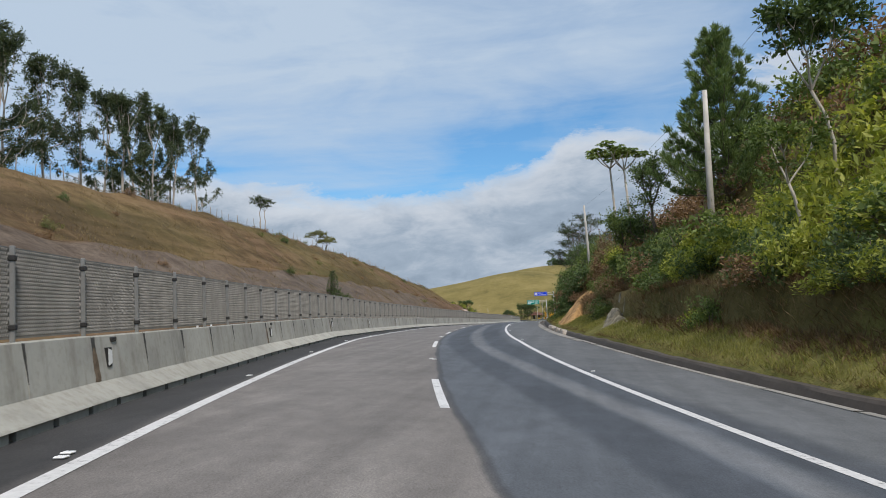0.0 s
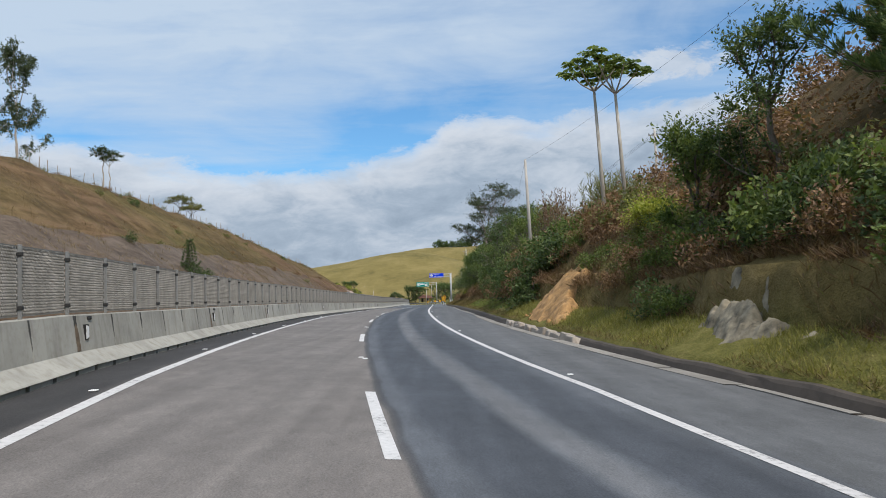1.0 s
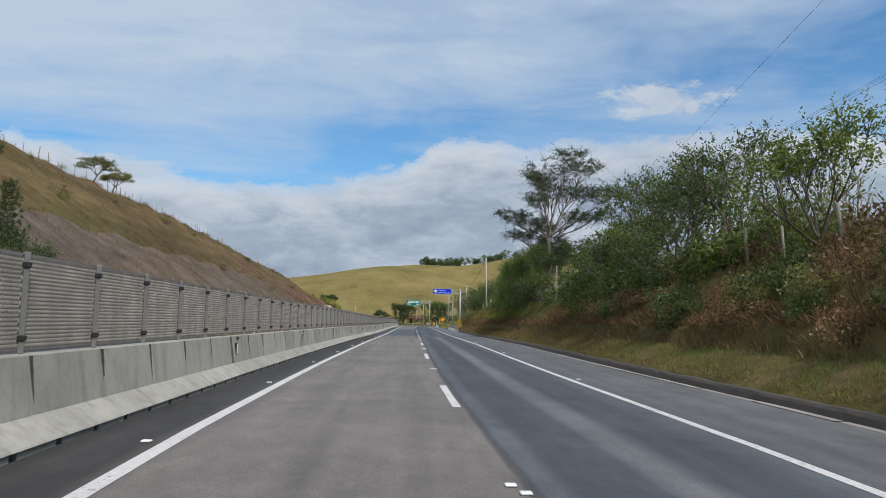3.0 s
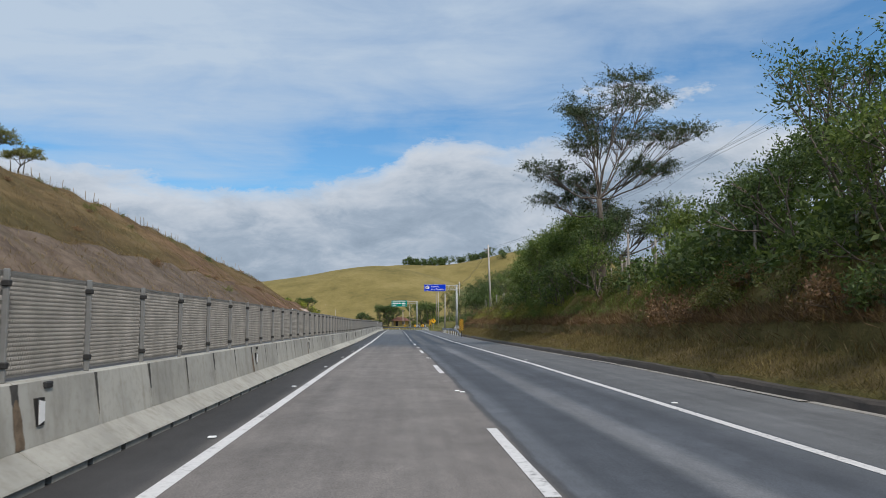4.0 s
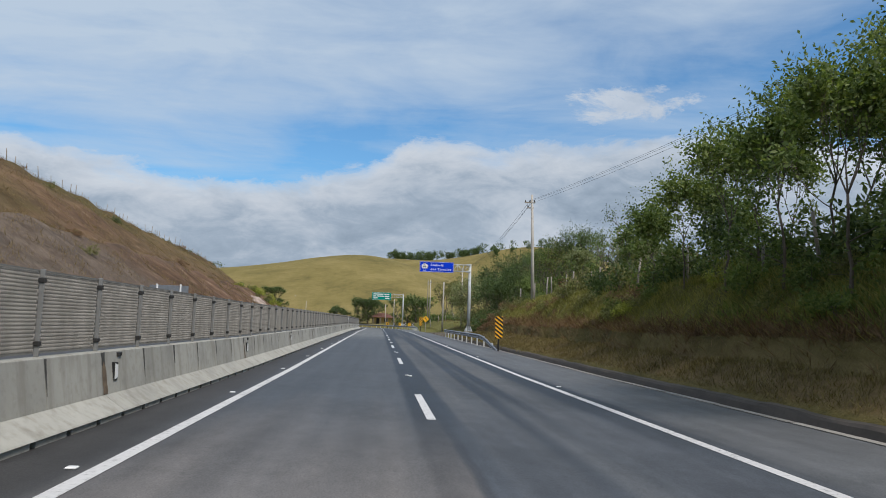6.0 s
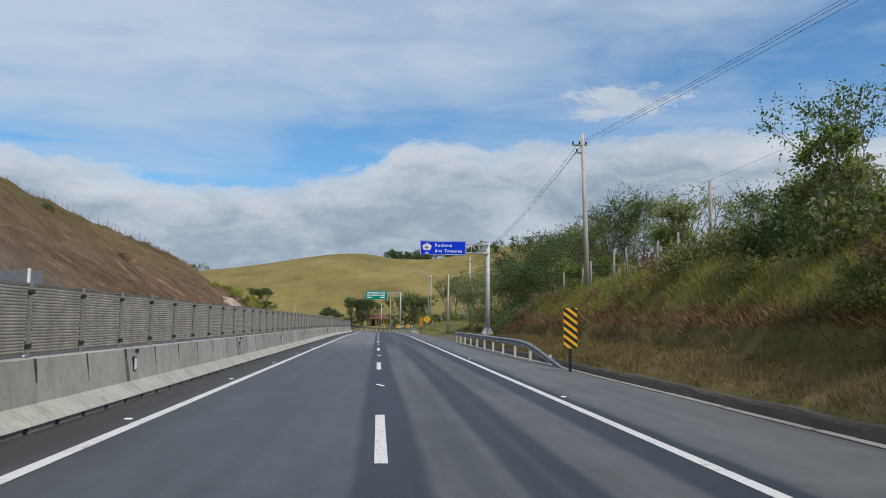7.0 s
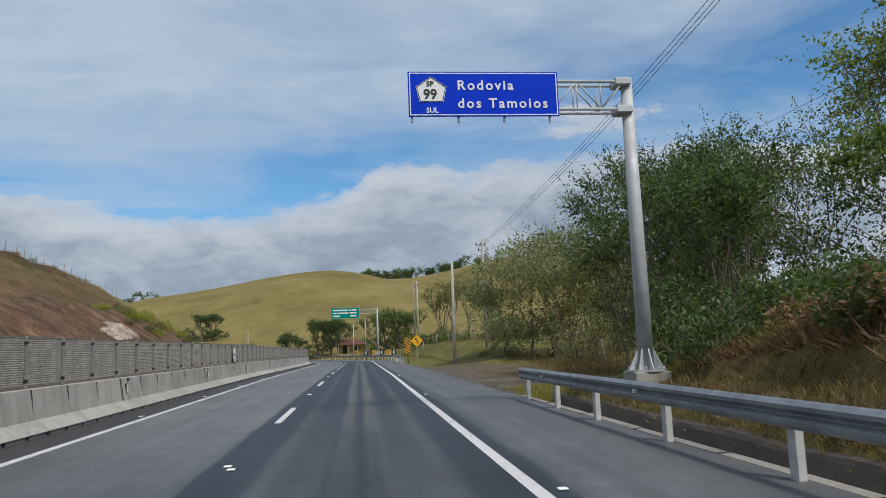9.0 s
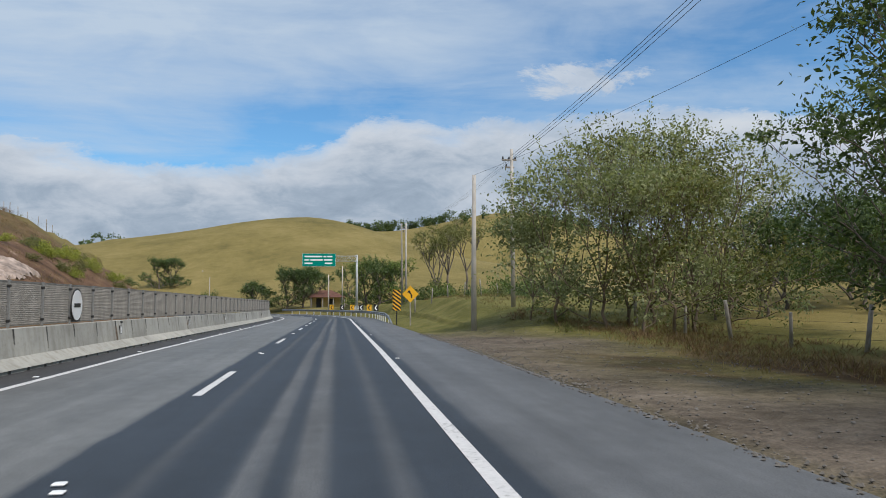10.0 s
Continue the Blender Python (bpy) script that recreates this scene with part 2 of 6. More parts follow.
def simple(name, color, rough=0.6, metal=0.0, vary=0.12, scale=6.0, grain=60.0, relief=0.15):
    """A plain material with two scales of stain and a fine grain."""
    m, t, p = material(name, rough, metal)
    co = t.nodes.new("ShaderNodeTexCoord").outputs["Object"]
    a = noisy(t, co, scale, 5)
    b = noisy(t, co, grain, 3)
    lo = tuple(c * (1 - vary * 1.6) for c in color)
    hi_c = tuple(min(1, c * (1 + vary)) for c in color)
    col = ramp(t, a, [(0.3, lo), (0.7, hi_c)])
    col = mixc(t, 0.25, col, ramp(t, b, [(0.3, lo), (0.7, hi_c)]))
    t.links.new(col, p.inputs["Base Color"])
    t.links.new(ramp(t, a, [(0.3, min(1, rough + 0.1)), (0.7, max(0.05, rough - 0.1))]), p.inputs["Roughness"])
    bump(t, p, b, relief, 0.01)
    return m


def asphalt_material():
    m, t, p = material("asphalt", 0.85)
    uv = t.nodes.new("ShaderNodeUVMap")
    uv.uv_map = "lane"
    s = t.nodes.new("ShaderNodeSeparateXYZ")
    wire(t, uv.outputs[0], s.inputs[0])
    d, y = s.outputs[0], s.outputs[1]
    pos = t.nodes.new("ShaderNodeNewGeometry").outputs["Position"]
    drift = maths(t, "MULTIPLY", maths(t, "SUBTRACT", noisy(t, mapped(t, pos, (0.6, 0.045, 1)), 1.0, 4), 0.5), 0.9)
    edge = maths(t, "MULTIPLY", maths(t, "SUBTRACT", noisy(t, mapped(t, pos, (1, 0.35, 1)), 1.2, 4), 0.5), 0.22)
    dn = maths(t, "ADD", maths(t, "ADD", d, edge), 6.0)
    w = maths(t, "DIVIDE", dn, 16.0)

    def at(v):
        return (v + 6.0) / 16.0
    old, dark, strip = (0.163, 0.147, 0.134), (0.092, 0.100, 0.112), (0.044, 0.042, 0.041)
    deep = (0.024, 0.030, 0.039)
    # first stretch: worn brownish lane, newer dark lane
    one = ramp(t, w, [(at(-5), strip), (at(-3.85), strip), (at(-3.5), old), (at(0.10), old), (at(0.13), (0.060, 0.060, 0.062)), (at(0.19), (0.062, 0.064, 0.069)), (at(0.23), dark), (at(3.65), dark), (at(3.85), (0.108, 0.112, 0.116)), (at(7), (0.120, 0.122, 0.124))])
    two = ramp(t, w, [(at(-5), strip), (at(-4.0), strip), (at(-3.5), (0.060, 0.065, 0.071)), (at(-0.36), (0.064, 0.069, 0.075)), (at(-0.26), deep), (at(3.9), deep), (at(3.98), (0.075, 0.078, 0.082)), (at(4.3), (0.106, 0.109, 0.112)), (at(7), (0.108, 0.110, 0.112))])
    late = ramp(t, maths(t, "DIVIDE", maths(t, "ADD", y, maths(t, "MULTIPLY", drift, 20.0)), 400.0), [(128 / 400, 0.0), (142 / 400, 1.0)])
    col = mixc(t, late, one, two)
    # dark wheel tracks and paler ridges with streaky edges
    dw = maths(t, "ADD", d, maths(t, "MULTIPLY", drift, 0.30))
    tr = maths(t, "DIVIDE", maths(t, "ADD", dw, 6.0), 16.0)
    ridge = ramp(t, noisy(t, mapped(t, pos, (1.6, 0.05, 1)), 1.0, 5), [(0.34, 0.6), (0.60, 1.0)])
    # the worn streak drifts inwards over the first metres
    turn = maths(t, "MULTIPLY", ramp(t, maths(t, "DIVIDE", y, 100.0), [(0.08, 0.0), (0.27, 1.0)]), 1.10 / 16.0)
    tw = maths(t, "ADD", tr, turn)
    pale_1 = ramp(t, tw, [(at(2.58), 0.0), (at(2.74), 0.9), (at(3.0), 0.75), (at(3.2), 0.0)])
    dark_1 = ramp(t, tw, [(at(1.5), 0.0), (at(1.7), 0.9), (at(2.5), 0.9), (at(2.6), 0.0), (at(3.18), 0.0), (at(3.3), 0.8), (at(4.1), 0.8), (at(4.4), 0.0)])
    pale_2 = ramp(t, tr, [(at(0.5), 0.0), (at(0.62), 0.5), (at(0.8), 0.0), (at(1.34), 0.0), (at(1.44), 0.9), (at(1.62), 0.8), (at(1.70), 0.05), (at(1.84), 0.05), (at(1.94), 1.0), (at(2.12), 0.9), (at(2.26), 0.0), (at(2.65), 0.0), (at(2.8), 0.55), (at(3.0), 0.0)])
    broad_2 = ramp(t, tr, [(at(0.42), 0.0), (at(0.54), 0.8), (at(1.25), 0.8), (at(1.38), 0.05), (at(1.60), 0.05), (at(1.70), 0.35), (at(1.80), 0.0), (at(2.0), 0.0), (at(2.14), 0.8), (at(2.85), 0.8), (at(3.05), 0.0)])
    further = ramp(t, maths(t, "DIVIDE", y, 400.0), [(188 / 400, 0.0), (208 / 400, 1.0)])
    pale_2 = mixc(t, further, broad_2, pale_2)
    mixer = t.nodes.new("ShaderNodeMix")
    wire(t, late, mixer.inputs[0])
    wire(t, pale_1, mixer.inputs[2])
    wire(t, pale_2, mixer.inputs[3])
    tracks = maths(t, "MULTIPLY", mixer.outputs[0], ridge)
    pale = mixc(t, late, (0.150, 0.153, 0.158), (0.122, 0.125, 0.126))
    col = mixc(t, maths(t, "MULTIPLY", tracks, 0.92), col, pale)
    early = maths(t, "SUBTRACT", 1.0, late)
    col = mixc(t, maths(t, "MULTIPLY", maths(t, "MULTIPLY", dark_1, early), 0.85), col, (0.050, 0.056, 0.067))
    # the lane by the barrier pales further on
    pale_end = maths(t, "MULTIPLY", ramp(t, maths(t, "DIVIDE", y, 400.0), [(186 / 400, 0.0), (206 / 400, 1.0)]), ramp(t, w, [(at(-3.7), 0.0), (at(-3.5), 1.0), (at(-0.36), 1.0), (at(-0.26), 0.0)]))
    col = mixc(t, maths(t, "MULTIPLY", pale_end, 0.8), col, (0.150, 0.150, 0.142))
    left = ramp(t, tr, [(at(-3.2), 0.0), (at(-2.6), 0.5), (at(-2.1), 0.0), (at(-1.6), 0.0), (at(-1.1), 0.5), (at(-0.6), 0.0)])
    col = mixc(t, maths(t, "MULTIPLY", maths(t, "MULTIPLY", left, early), 0.35), col, (0.170, 0.156, 0.142))
    # long streaks and chips
    streak = ramp(t, noisy(t, mapped(t, pos, (2.2, 0.06, 1)), 1.0, 6), [(0.35, 0.86), (0.65, 1.12)])
    col = mixc(t, 1.0, col, streak, "MULTIPLY")
    patch = ramp(t, noisy(t, pos, 0.35, 4), [(0.35, 0.88), (0.65, 1.10)])
    col = mixc(t, 1.0, col, patch, "MULTIPLY")
    mottle = ramp(t, noisy(t, mapped(t, pos, (1, 0.5, 1)), 3.2, 6, 0.65), [(0.32, 0.86), (0.68, 1.14)])
    col = mixc(t, 1.0, col, mottle, "MULTIPLY")
    grit = noisy(t, pos, 55.0, 2)
    col = mixc(t, 1.0, col, ramp(t, grit, [(0.3, 0.72), (0.7, 1.28)]), "MULTIPLY")
    wire(t, col, p.inputs["Base Color"])
    wire(t, mixc(t, tracks, mixc(t, late, (0.80, 0.80, 0.80), (0.58, 0.58, 0.58)), (0.75, 0.75, 0.75)), p.inputs["Roughness"])
    p.inputs["Specular IOR Level"].default_value = 0.35
    bump(t, p, grit, 0.35, 0.006)
    return m


def paint_material(name, color):
    m, t, p = material(name, 0.6)
    pos = t.nodes.new("ShaderNodeNewGeometry").outputs["Position"]
    worn = noisy(t, pos, 14.0, 6, 0.65)
    big = noisy(t, pos, 0.8, 3)
    k = maths(t, "ADD", maths(t, "MULTIPLY", worn, 0.7), maths(t, "MULTIPLY", big, 0.3))
    wire(t, ramp(t, k, [(0.36, tuple(c * 0.32 for c in color)), (0.45, tuple(c * 0.82 for c in color)), (0.7, color)]), p.inputs["Base Color"])
    return m


def concrete_material(name, base, stain, streaks=True):
    m, t, p = material(name, 0.85)
    pos = t.nodes.new("ShaderNodeNewGeometry").outputs["Position"]
    n1, n2, n3 = noisy(t, pos, 1.1, 6, 0.6), noisy(t, pos, 9.0, 5), noisy(t, pos, 70.0, 2)
    col = ramp(t, n1, [(0.3, tuple(c * 0.78 for c in base)), (0.5, base), (0.72, tuple(min(1, c * 1.14) for c in base))])
    col = mixc(t, ramp(t, n2, [(0.5, 0.0), (0.75, 0.35)]), col, stain)
    if streaks:
        run = noisy(t, mapped(t, pos, (3.2, 3.2, 0.22)), 1.0, 5, 0.6)
        col = mixc(t, ramp(t, run, [(0.50, 0.0), (0.66, 0.42)]), col, stain)
    info = t.nodes.new("ShaderNodeObjectInfo").outputs["Random"]
    col = mixc(t, 1.0, col, ramp(t, info, [(0, 0.86), (1, 1.10)]), "MULTIPLY")
    wire(t, col, p.inputs["Base Color"])
    bump(t, p, maths(t, "ADD", n2, n3), 0.25, 0.01)
    return m


def leaf_material(name, dark, mid, light, through=0.25):
    m, t, p = material(name, 0.55)
    isl = t.nodes.new("ShaderNodeNewGeometry").outputs["Random Per Island"]
    info = t.nodes.new("ShaderNodeObjectInfo").outputs["Random"]
    co = t.nodes.new("ShaderNodeNewGeometry").outputs["Position"]
    blot = noisy(t, co, 0.7, 3)
    k = maths(t, "ADD", maths(t, "MULTIPLY", isl, 0.55), maths(t, "ADD", maths(t, "MULTIPLY", blot, 0.4), maths(t, "MULTIPLY", info, 0.15)))
    col = ramp(t, k, [(0.15, dark), (0.5, mid), (0.9, light)])
    wire(t, col, p.inputs["Base Color"])
    p.inputs["Specular IOR Level"].default_value = 0.3
    tr = t.nodes.new("ShaderNodeBsdfTranslucent")
    wire(t, mixc(t, 1.0, col, (1.2, 1.25, 0.6), "MULTIPLY"), tr.inputs[0])
    mx = t.nodes.new("ShaderNodeMixShader")
    mx.inputs[0].default_value = through
    out = t.nodes["Material Output"]
    wire(t, p.outputs[0], mx.inputs[1])
    wire(t, tr.outputs[0], mx.inputs[2])
    wire(t, mx.outputs[0], out.inputs[0])
    return m


def bark_material(name, a, b, scale=4.0):
    m, t, p = material(name, 0.9)
    co = t.nodes.new("ShaderNodeTexCoord").outputs["Object"]
    n = noisy(t, mapped(t, co, (scale, scale, scale * 0.25)), 1.5, 6, 0.65)
    wire(t, ramp(t, n, [(0.3, a), (0.7, b)]), p.inputs["Base Color"])
    bump(t, p, n, 0.5, 0.03)
    return m


def ground_material():
    m, t, p = material("ground", 0.95)
    pos = t.nodes.new("ShaderNodeNewGeometry").outputs["Position"]
    at = t.nodes.new("ShaderNodeAttribute")
    at.attribute_name = "zone"
    s = t.nodes.new("ShaderNodeSeparateColor")
    wire(t, at.outputs["Color"], s.inputs[0])
    dry, soil, hill = s.outputs[0], s.outputs[1], s.outputs[2]
    red = at.outputs["Alpha"]
    n1, n2, n3, n4 = noisy(t, pos, 0.055, 5), noisy(t, pos, 0.42, 6, 0.62), noisy(t, pos, 3.2, 5, 0.65), noisy(t, pos, 22.0, 3)
    mix2 = maths(t, "ADD", maths(t, "MULTIPLY", n2, 0.55), maths(t, "MULTIPLY", n3, 0.45))
    green = ramp(t, mix2, [(0.30, (0.060, 0.062, 0.016)), (0.5, (0.135, 0.128, 0.034)), (0.72, (0.235, 0.200, 0.075))])
    brown = ramp(t, mix2, [(0.30, (0.036, 0.022, 0.011)), (0.45, (0.088, 0.053, 0.026)), (0.58, (0.150, 0.096, 0.050)), (0.74, (0.225, 0.158, 0.088))])
    # slanting bands of paler dead grass on the cut
    band = noisy(t, mapped(t, pos, (0.10, 0.035, 0.9)), 1.0, 6, 0.6, 0.6)
    brown = mixc(t, ramp(t, band, [(0.45, 0.0), (0.62, 0.6)]), brown, (0.195, 0.122, 0.070))
    brown = mixc(t, ramp(t, noisy(t, pos, 0.14, 4), [(0.55, 0.0), (0.72, 0.55)]), brown, (0.085, 0.078, 0.024))
    earth = ramp(t, mix2, [(0.32, (0.056, 0.044, 0.035)), (0.46, (0.112, 0.089, 0.071)), (0.58, (0.172, 0.139, 0.112)), (0.72, (0.26, 0.215, 0.178))])
    # pasture tones, lightened and greyed a little to carry some haze
    grassy = ramp(t, maths(t, "ADD", maths(t, "MULTIPLY", n1, 0.5), maths(t, "MULTIPLY", mix2, 0.5)), [(0.34, (0.112, 0.096, 0.032)), (0.5, (0.200, 0.160, 0.055)), (0.66, (0.275, 0.218, 0.086))])
    tuft = ramp(t, noisy(t, pos, 0.9, 5, 0.7), [(0.60, 0.0), (0.72, 0.5)])
    grassy = mixc(t, tuft, grassy, (0.062, 0.066, 0.018))
    broad = ramp(t, noisy(t, mapped(t, pos, (0.05, 0.02, 0.16)), 1.0, 5, 0.6), [(0.36, 0.55), (0.52, 1.0), (0.66, 1.35)])
    brown = mixc(t, 1.0, brown, broad, "MULTIPLY")
    col = mixc(t, dry, green, brown)
    col = mixc(t, hill, col, grassy)
    col = mixc(t, soil, col, earth)
    run = noisy(t, mapped(t, pos, (0.5, 0.5, 0.05)), 1.0, 6, 0.65, 0.3)
    clay = ramp(t, run, [(0.34, (0.055, 0.034, 0.022)), (0.48, (0.125, 0.072, 0.045)), (0.60, (0.185, 0.108, 0.066)), (0.72, (0.38, 0.28, 0.20))])
    col = mixc(t, maths(t, "SUBTRACT", 1.0, red), col, clay)
    col = mixc(t, 1.0, col, ramp(t, n4, [(0.3, 0.75), (0.7, 1.22)]), "MULTIPLY")
    wire(t, col, p.inputs["Base Color"])
    p.inputs["Specular IOR Level"].default_value = 0.15
    bump(t, p, maths(t, "ADD", n3, maths(t, "MULTIPLY", n4, 0.4)), 0.7, 0.12)
    return m


ASPHALT = asphalt_material()
WHITE = paint_material("road_paint", (0.69, 0.675, 0.655))
CONC = concrete_material("barrier_concrete", (0.372, 0.362, 0.318), (0.190, 0.172, 0.130))
FOOT = concrete_material("barrier_foot_concrete", (0.27, 0.265, 0.235), (0.06, 0.056, 0.050), False)
KERBSTONE = concrete_material("pale_kerb_stone", (0.36, 0.315, 0.265), (0.13, 0.11, 0.09), False)
GUTTER = concrete_material("gutter_concrete", (0.080, 0.065, 0.052), (0.026, 0.021, 0.017), False)
POLE = concrete_material("pole_concrete", (0.46, 0.43, 0.38), (0.27, 0.25, 0.22))
GROUND = ground_material()
STEEL = simple("galvanised_steel", (0.27, 0.285, 0.30), 0.5, 0.6, 0.22, 3.0)
SCREEN = simple("screen_steel", (0.200, 0.192, 0.170), 0.65, 0.15, 0.12, 3.0)
SCREENPOST = simple("screen_post_steel", (0.25, 0.25, 0.235), 0.6, 0.35, 0.12, 4.0)
POSTPAINT = simple("rail_post_paint", (0.56, 0.57, 0.55), 0.6, 0.2, 0.15, 6.0)
# near-black of small fittings and joints, also used as shade in the drain gaps
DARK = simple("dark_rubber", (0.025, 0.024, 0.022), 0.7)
RUST = simple("rust_stain", (0.165, 0.118, 0.074), 0.9, 0, 0.45, 5.0)
STAIN = simple("dirt_run", (0.060, 0.057, 0.050), 0.9, 0, 0.3, 5.0)
SIGNBLUE = simple("sign_blue", (0.003, 0.042, 0.58), 0.55, 0, 0.06, 2.0, 40, 0.03)
SIGNGREEN = simple("sign_green", (0.0, 0.22, 0.17), 0.35, 0, 0.06, 2.0, 40, 0.03)
for m in (SIGNBLUE, SIGNGREEN):
    m.node_tree.nodes["Principled BSDF"].inputs["Specular IOR Level"].default_value = 0.08
SIGNWHITE = simple("sign_white", (0.82, 0.82, 0.80), 0.4, 0, 0.03, 2.0, 40, 0.03)
YELLOW = simple("sign_yellow", (0.80, 0.42, 0.02), 0.4, 0, 0.06, 3.0, 40, 0.03)
BLACK = simple("sign_black", (0.015, 0.014, 0.013), 0.5)
GALV = simple("sign_column_steel", (0.50, 0.52, 0.52), 0.6, 0.12, 0.16, 2.5)
SIGNBACK = simple("sign_back_metal", (0.23, 0.25, 0.27), 0.5, 0.5)
WOOD = bark_material("weathered_post_wood", (0.16, 0.14, 0.115), (0.40, 0.37, 0.32), 8)
CABLE = simple("cable", (0.03, 0.03, 0.035), 0.6)
ROOFTILE = simple("roof_tile", (0.13, 0.055, 0.036), 0.85, 0, 0.3, 2.0, 12)
WALLPAINT = simple("house_wall_paint", (0.55, 0.42, 0.16), 0.85, 0, 0.15, 1.0)
OCHRE = simple("bare_earth", (0.40, 0.235, 0.095), 0.95, 0, 0.42, 1.6, 9, 0.9)
FACE = simple("weathered_rock_face", (0.265, 0.232, 0.165), 0.95, 0, 0.58, 1.8, 9, 0.9)
ROCK = simple("pale_rock", (0.165, 0.15, 0.13), 0.9, 0, 0.35, 2.2, 12, 0.9)
BARK = bark_material("bark_grey_brown", (0.075, 0.06, 0.045), (0.20, 0.165, 0.13))
BARKPALE = bark_material("bark_pale", (0.26, 0.23, 0.185), (0.52, 0.48, 0.41))
BARKEUC = bark_material("bark_eucalyptus", (0.24, 0.20, 0.16), (0.50, 0.45, 0.38))
TWIG = bark_material("dry_twig", (0.10, 0.075, 0.05), (0.24, 0.18, 0.125))
LEAF_PINE = leaf_material("needles_pine", (0.057, 0.092, 0.040), (0.124, 0.183, 0.071), (0.236, 0.301, 0.118), 0.35)
LEAF_DARK = leaf_material("leaves_dark", (0.034, 0.055, 0.024), (0.074, 0.113, 0.043), (0.160, 0.212, 0.078), 0.38)
LEAF_MID = leaf_material("leaves_mid", (0.052, 0.081, 0.026), (0.125, 0.178, 0.055), (0.262, 0.308, 0.104), 0.42)
LEAF_BRIGHT = leaf_material("leaves_yellow_green", (0.110, 0.138, 0.028), (0.275, 0.310, 0.062), (0.51, 0.50, 0.125), 0.50)
LEAF_OLIVE = leaf_material("leaves_olive", (0.068, 0.079, 0.032), (0.160, 0.170, 0.064), (0.310, 0.290, 0.128), 0.40)
LEAF_DRY = leaf_material("leaves_dry_brown", (0.078, 0.045, 0.027), (0.205, 0.120, 0.070), (0.36, 0.230, 0.135), 0.32)
LEAF_EUC = leaf_material("leaves_eucalyptus", (0.027, 0.043, 0.025), (0.060, 0.083, 0.045), (0.130, 0.155, 0.078), 0.32)
LEAF_GREY = leaf_material("leaves_grey_green", (0.115, 0.135, 0.072), (0.240, 0.265, 0.142), (0.390, 0.410, 0.235), 0.45)
GRASS_G = leaf_material("grass_blades_green", (0.096, 0.108, 0.024), (0.212, 0.210, 0.055), (0.375, 0.330, 0.118), 0.40)
GRASS_S = leaf_material("grass_blades_straw", (0.070, 0.055, 0.022), (0.165, 0.128, 0.050), (0.310, 0.245, 0.110), 0.30)
FERN = leaf_material("dead_fern_fronds", (0.058, 0.034, 0.019), (0.150, 0.090, 0.048), (0.290, 0.190, 0.104), 0.28)
GRASS_L = leaf_material("grass_blades_lush", (0.066, 0.098, 0.026), (0.155, 0.202, 0.055), (0.310, 0.340, 0.115), 0.44)
GRASS_D = leaf_material("grass_blades_dry", (0.096, 0.066, 0.031), (0.198, 0.138, 0.066), (0.342, 0.258, 0.138), 0.30)

# ------------------------------------------------------------ mesh helpers


def part(name, bm, mat, parent=None, label="", at=None):
    """Links a bmesh as one mesh object, under a thing or part if one is given."""
    me = bpy.data.meshes.new(name)
    bm.to_mesh(me)
    bm.free()
    me.materials.append(mat)
    ob = new(name, me)
    if parent is not None:
        ob.parent = parent
    if at is not None:
        ob.matrix_basis = at
    if label:
        ob["label"] = label
    return ob


def again(ob, m, parent=None):
    """One more part on the same mesh."""
    o = new(ob.name.split(".")[0], ob.data)
    o.parent = parent if parent is not None else ob.parent
    o.matrix_basis = m
    if "label" in ob:
        o["label"] = ob["label"]
    return o


def empty(name, m, label, category, group="", kind=""):
    e = new(name)
    e.empty_display_size = 0.2
    e.matrix_basis = m
    return tagged(e, label, category, group, kind)


def box(bm, x0, x1, y0, y1, z0, z1, bevel=0.0):
    r = bmesh.ops.create_cube(bm, size=1, matrix=Matrix.LocRotScale(((x0 + x1) / 2, (y0 + y1) / 2, (z0 + z1) / 2), None, (x1 - x0, y1 - y0, z1 - z0)))
    if bevel:
        es = list({e for v in r["verts"] for e in v.link_edges})
        bmesh.ops.bevel(bm, geom=es, offset=bevel, segments=1, affect="EDGES")
    return bm


def tube(bm, pts, radii, sides=8, cap=True):
    """A tapered tube through points."""
    rings = []
    prev = None
    for i, p in enumerate(pts):
        p = Vector(p)
        a = Vector(pts[max(0, i - 1)])
        b = Vector(pts[min(len(pts) - 1, i + 1)])
        t = (b - a).normalized()
        if prev is None:
            side = t.cross(Vector((0, 0, 1)))
            if side.length < 0.05:
                side = Vector((1, 0, 0))
        else:
            side = prev - t * prev.dot(t)
        side.normalize()
        prev = side
        up = t.cross(side)
        rings.append([bm.verts.new(p + (side * math.cos(k * math.tau / sides) + up * math.sin(k * math.tau / sides)) * radii[i]) for k in range(sides)])
    for r0, r1 in zip(rings, rings[1:]):
        for k in range(sides):
            f = bm.faces.new((r0[k], r0[(k + 1) % sides], r1[(k + 1) % sides], r1[k]))
            f.smooth = True
    if cap:
        bm.faces.new(rings[0][::-1])
        bm.faces.new(rings[-1])
    return bm


def prism(bm, outline, y0, y1):
    """Extrudes an outline in x and z from y0 to y1."""
    a = [bm.verts.new((x, y0, z)) for x, z in outline]
    b = [bm.verts.new((x, y1, z)) for x, z in outline]
    n = len(outline)
    bm.faces.new(a)
    bm.faces.new(b[::-1])
    for i in range(n):
        bm.faces.new((a[i], b[i], b[(i + 1) % n], a[(i + 1) % n]))
    bmesh.ops.recalc_face_normals(bm, faces=bm.faces)
    return bm


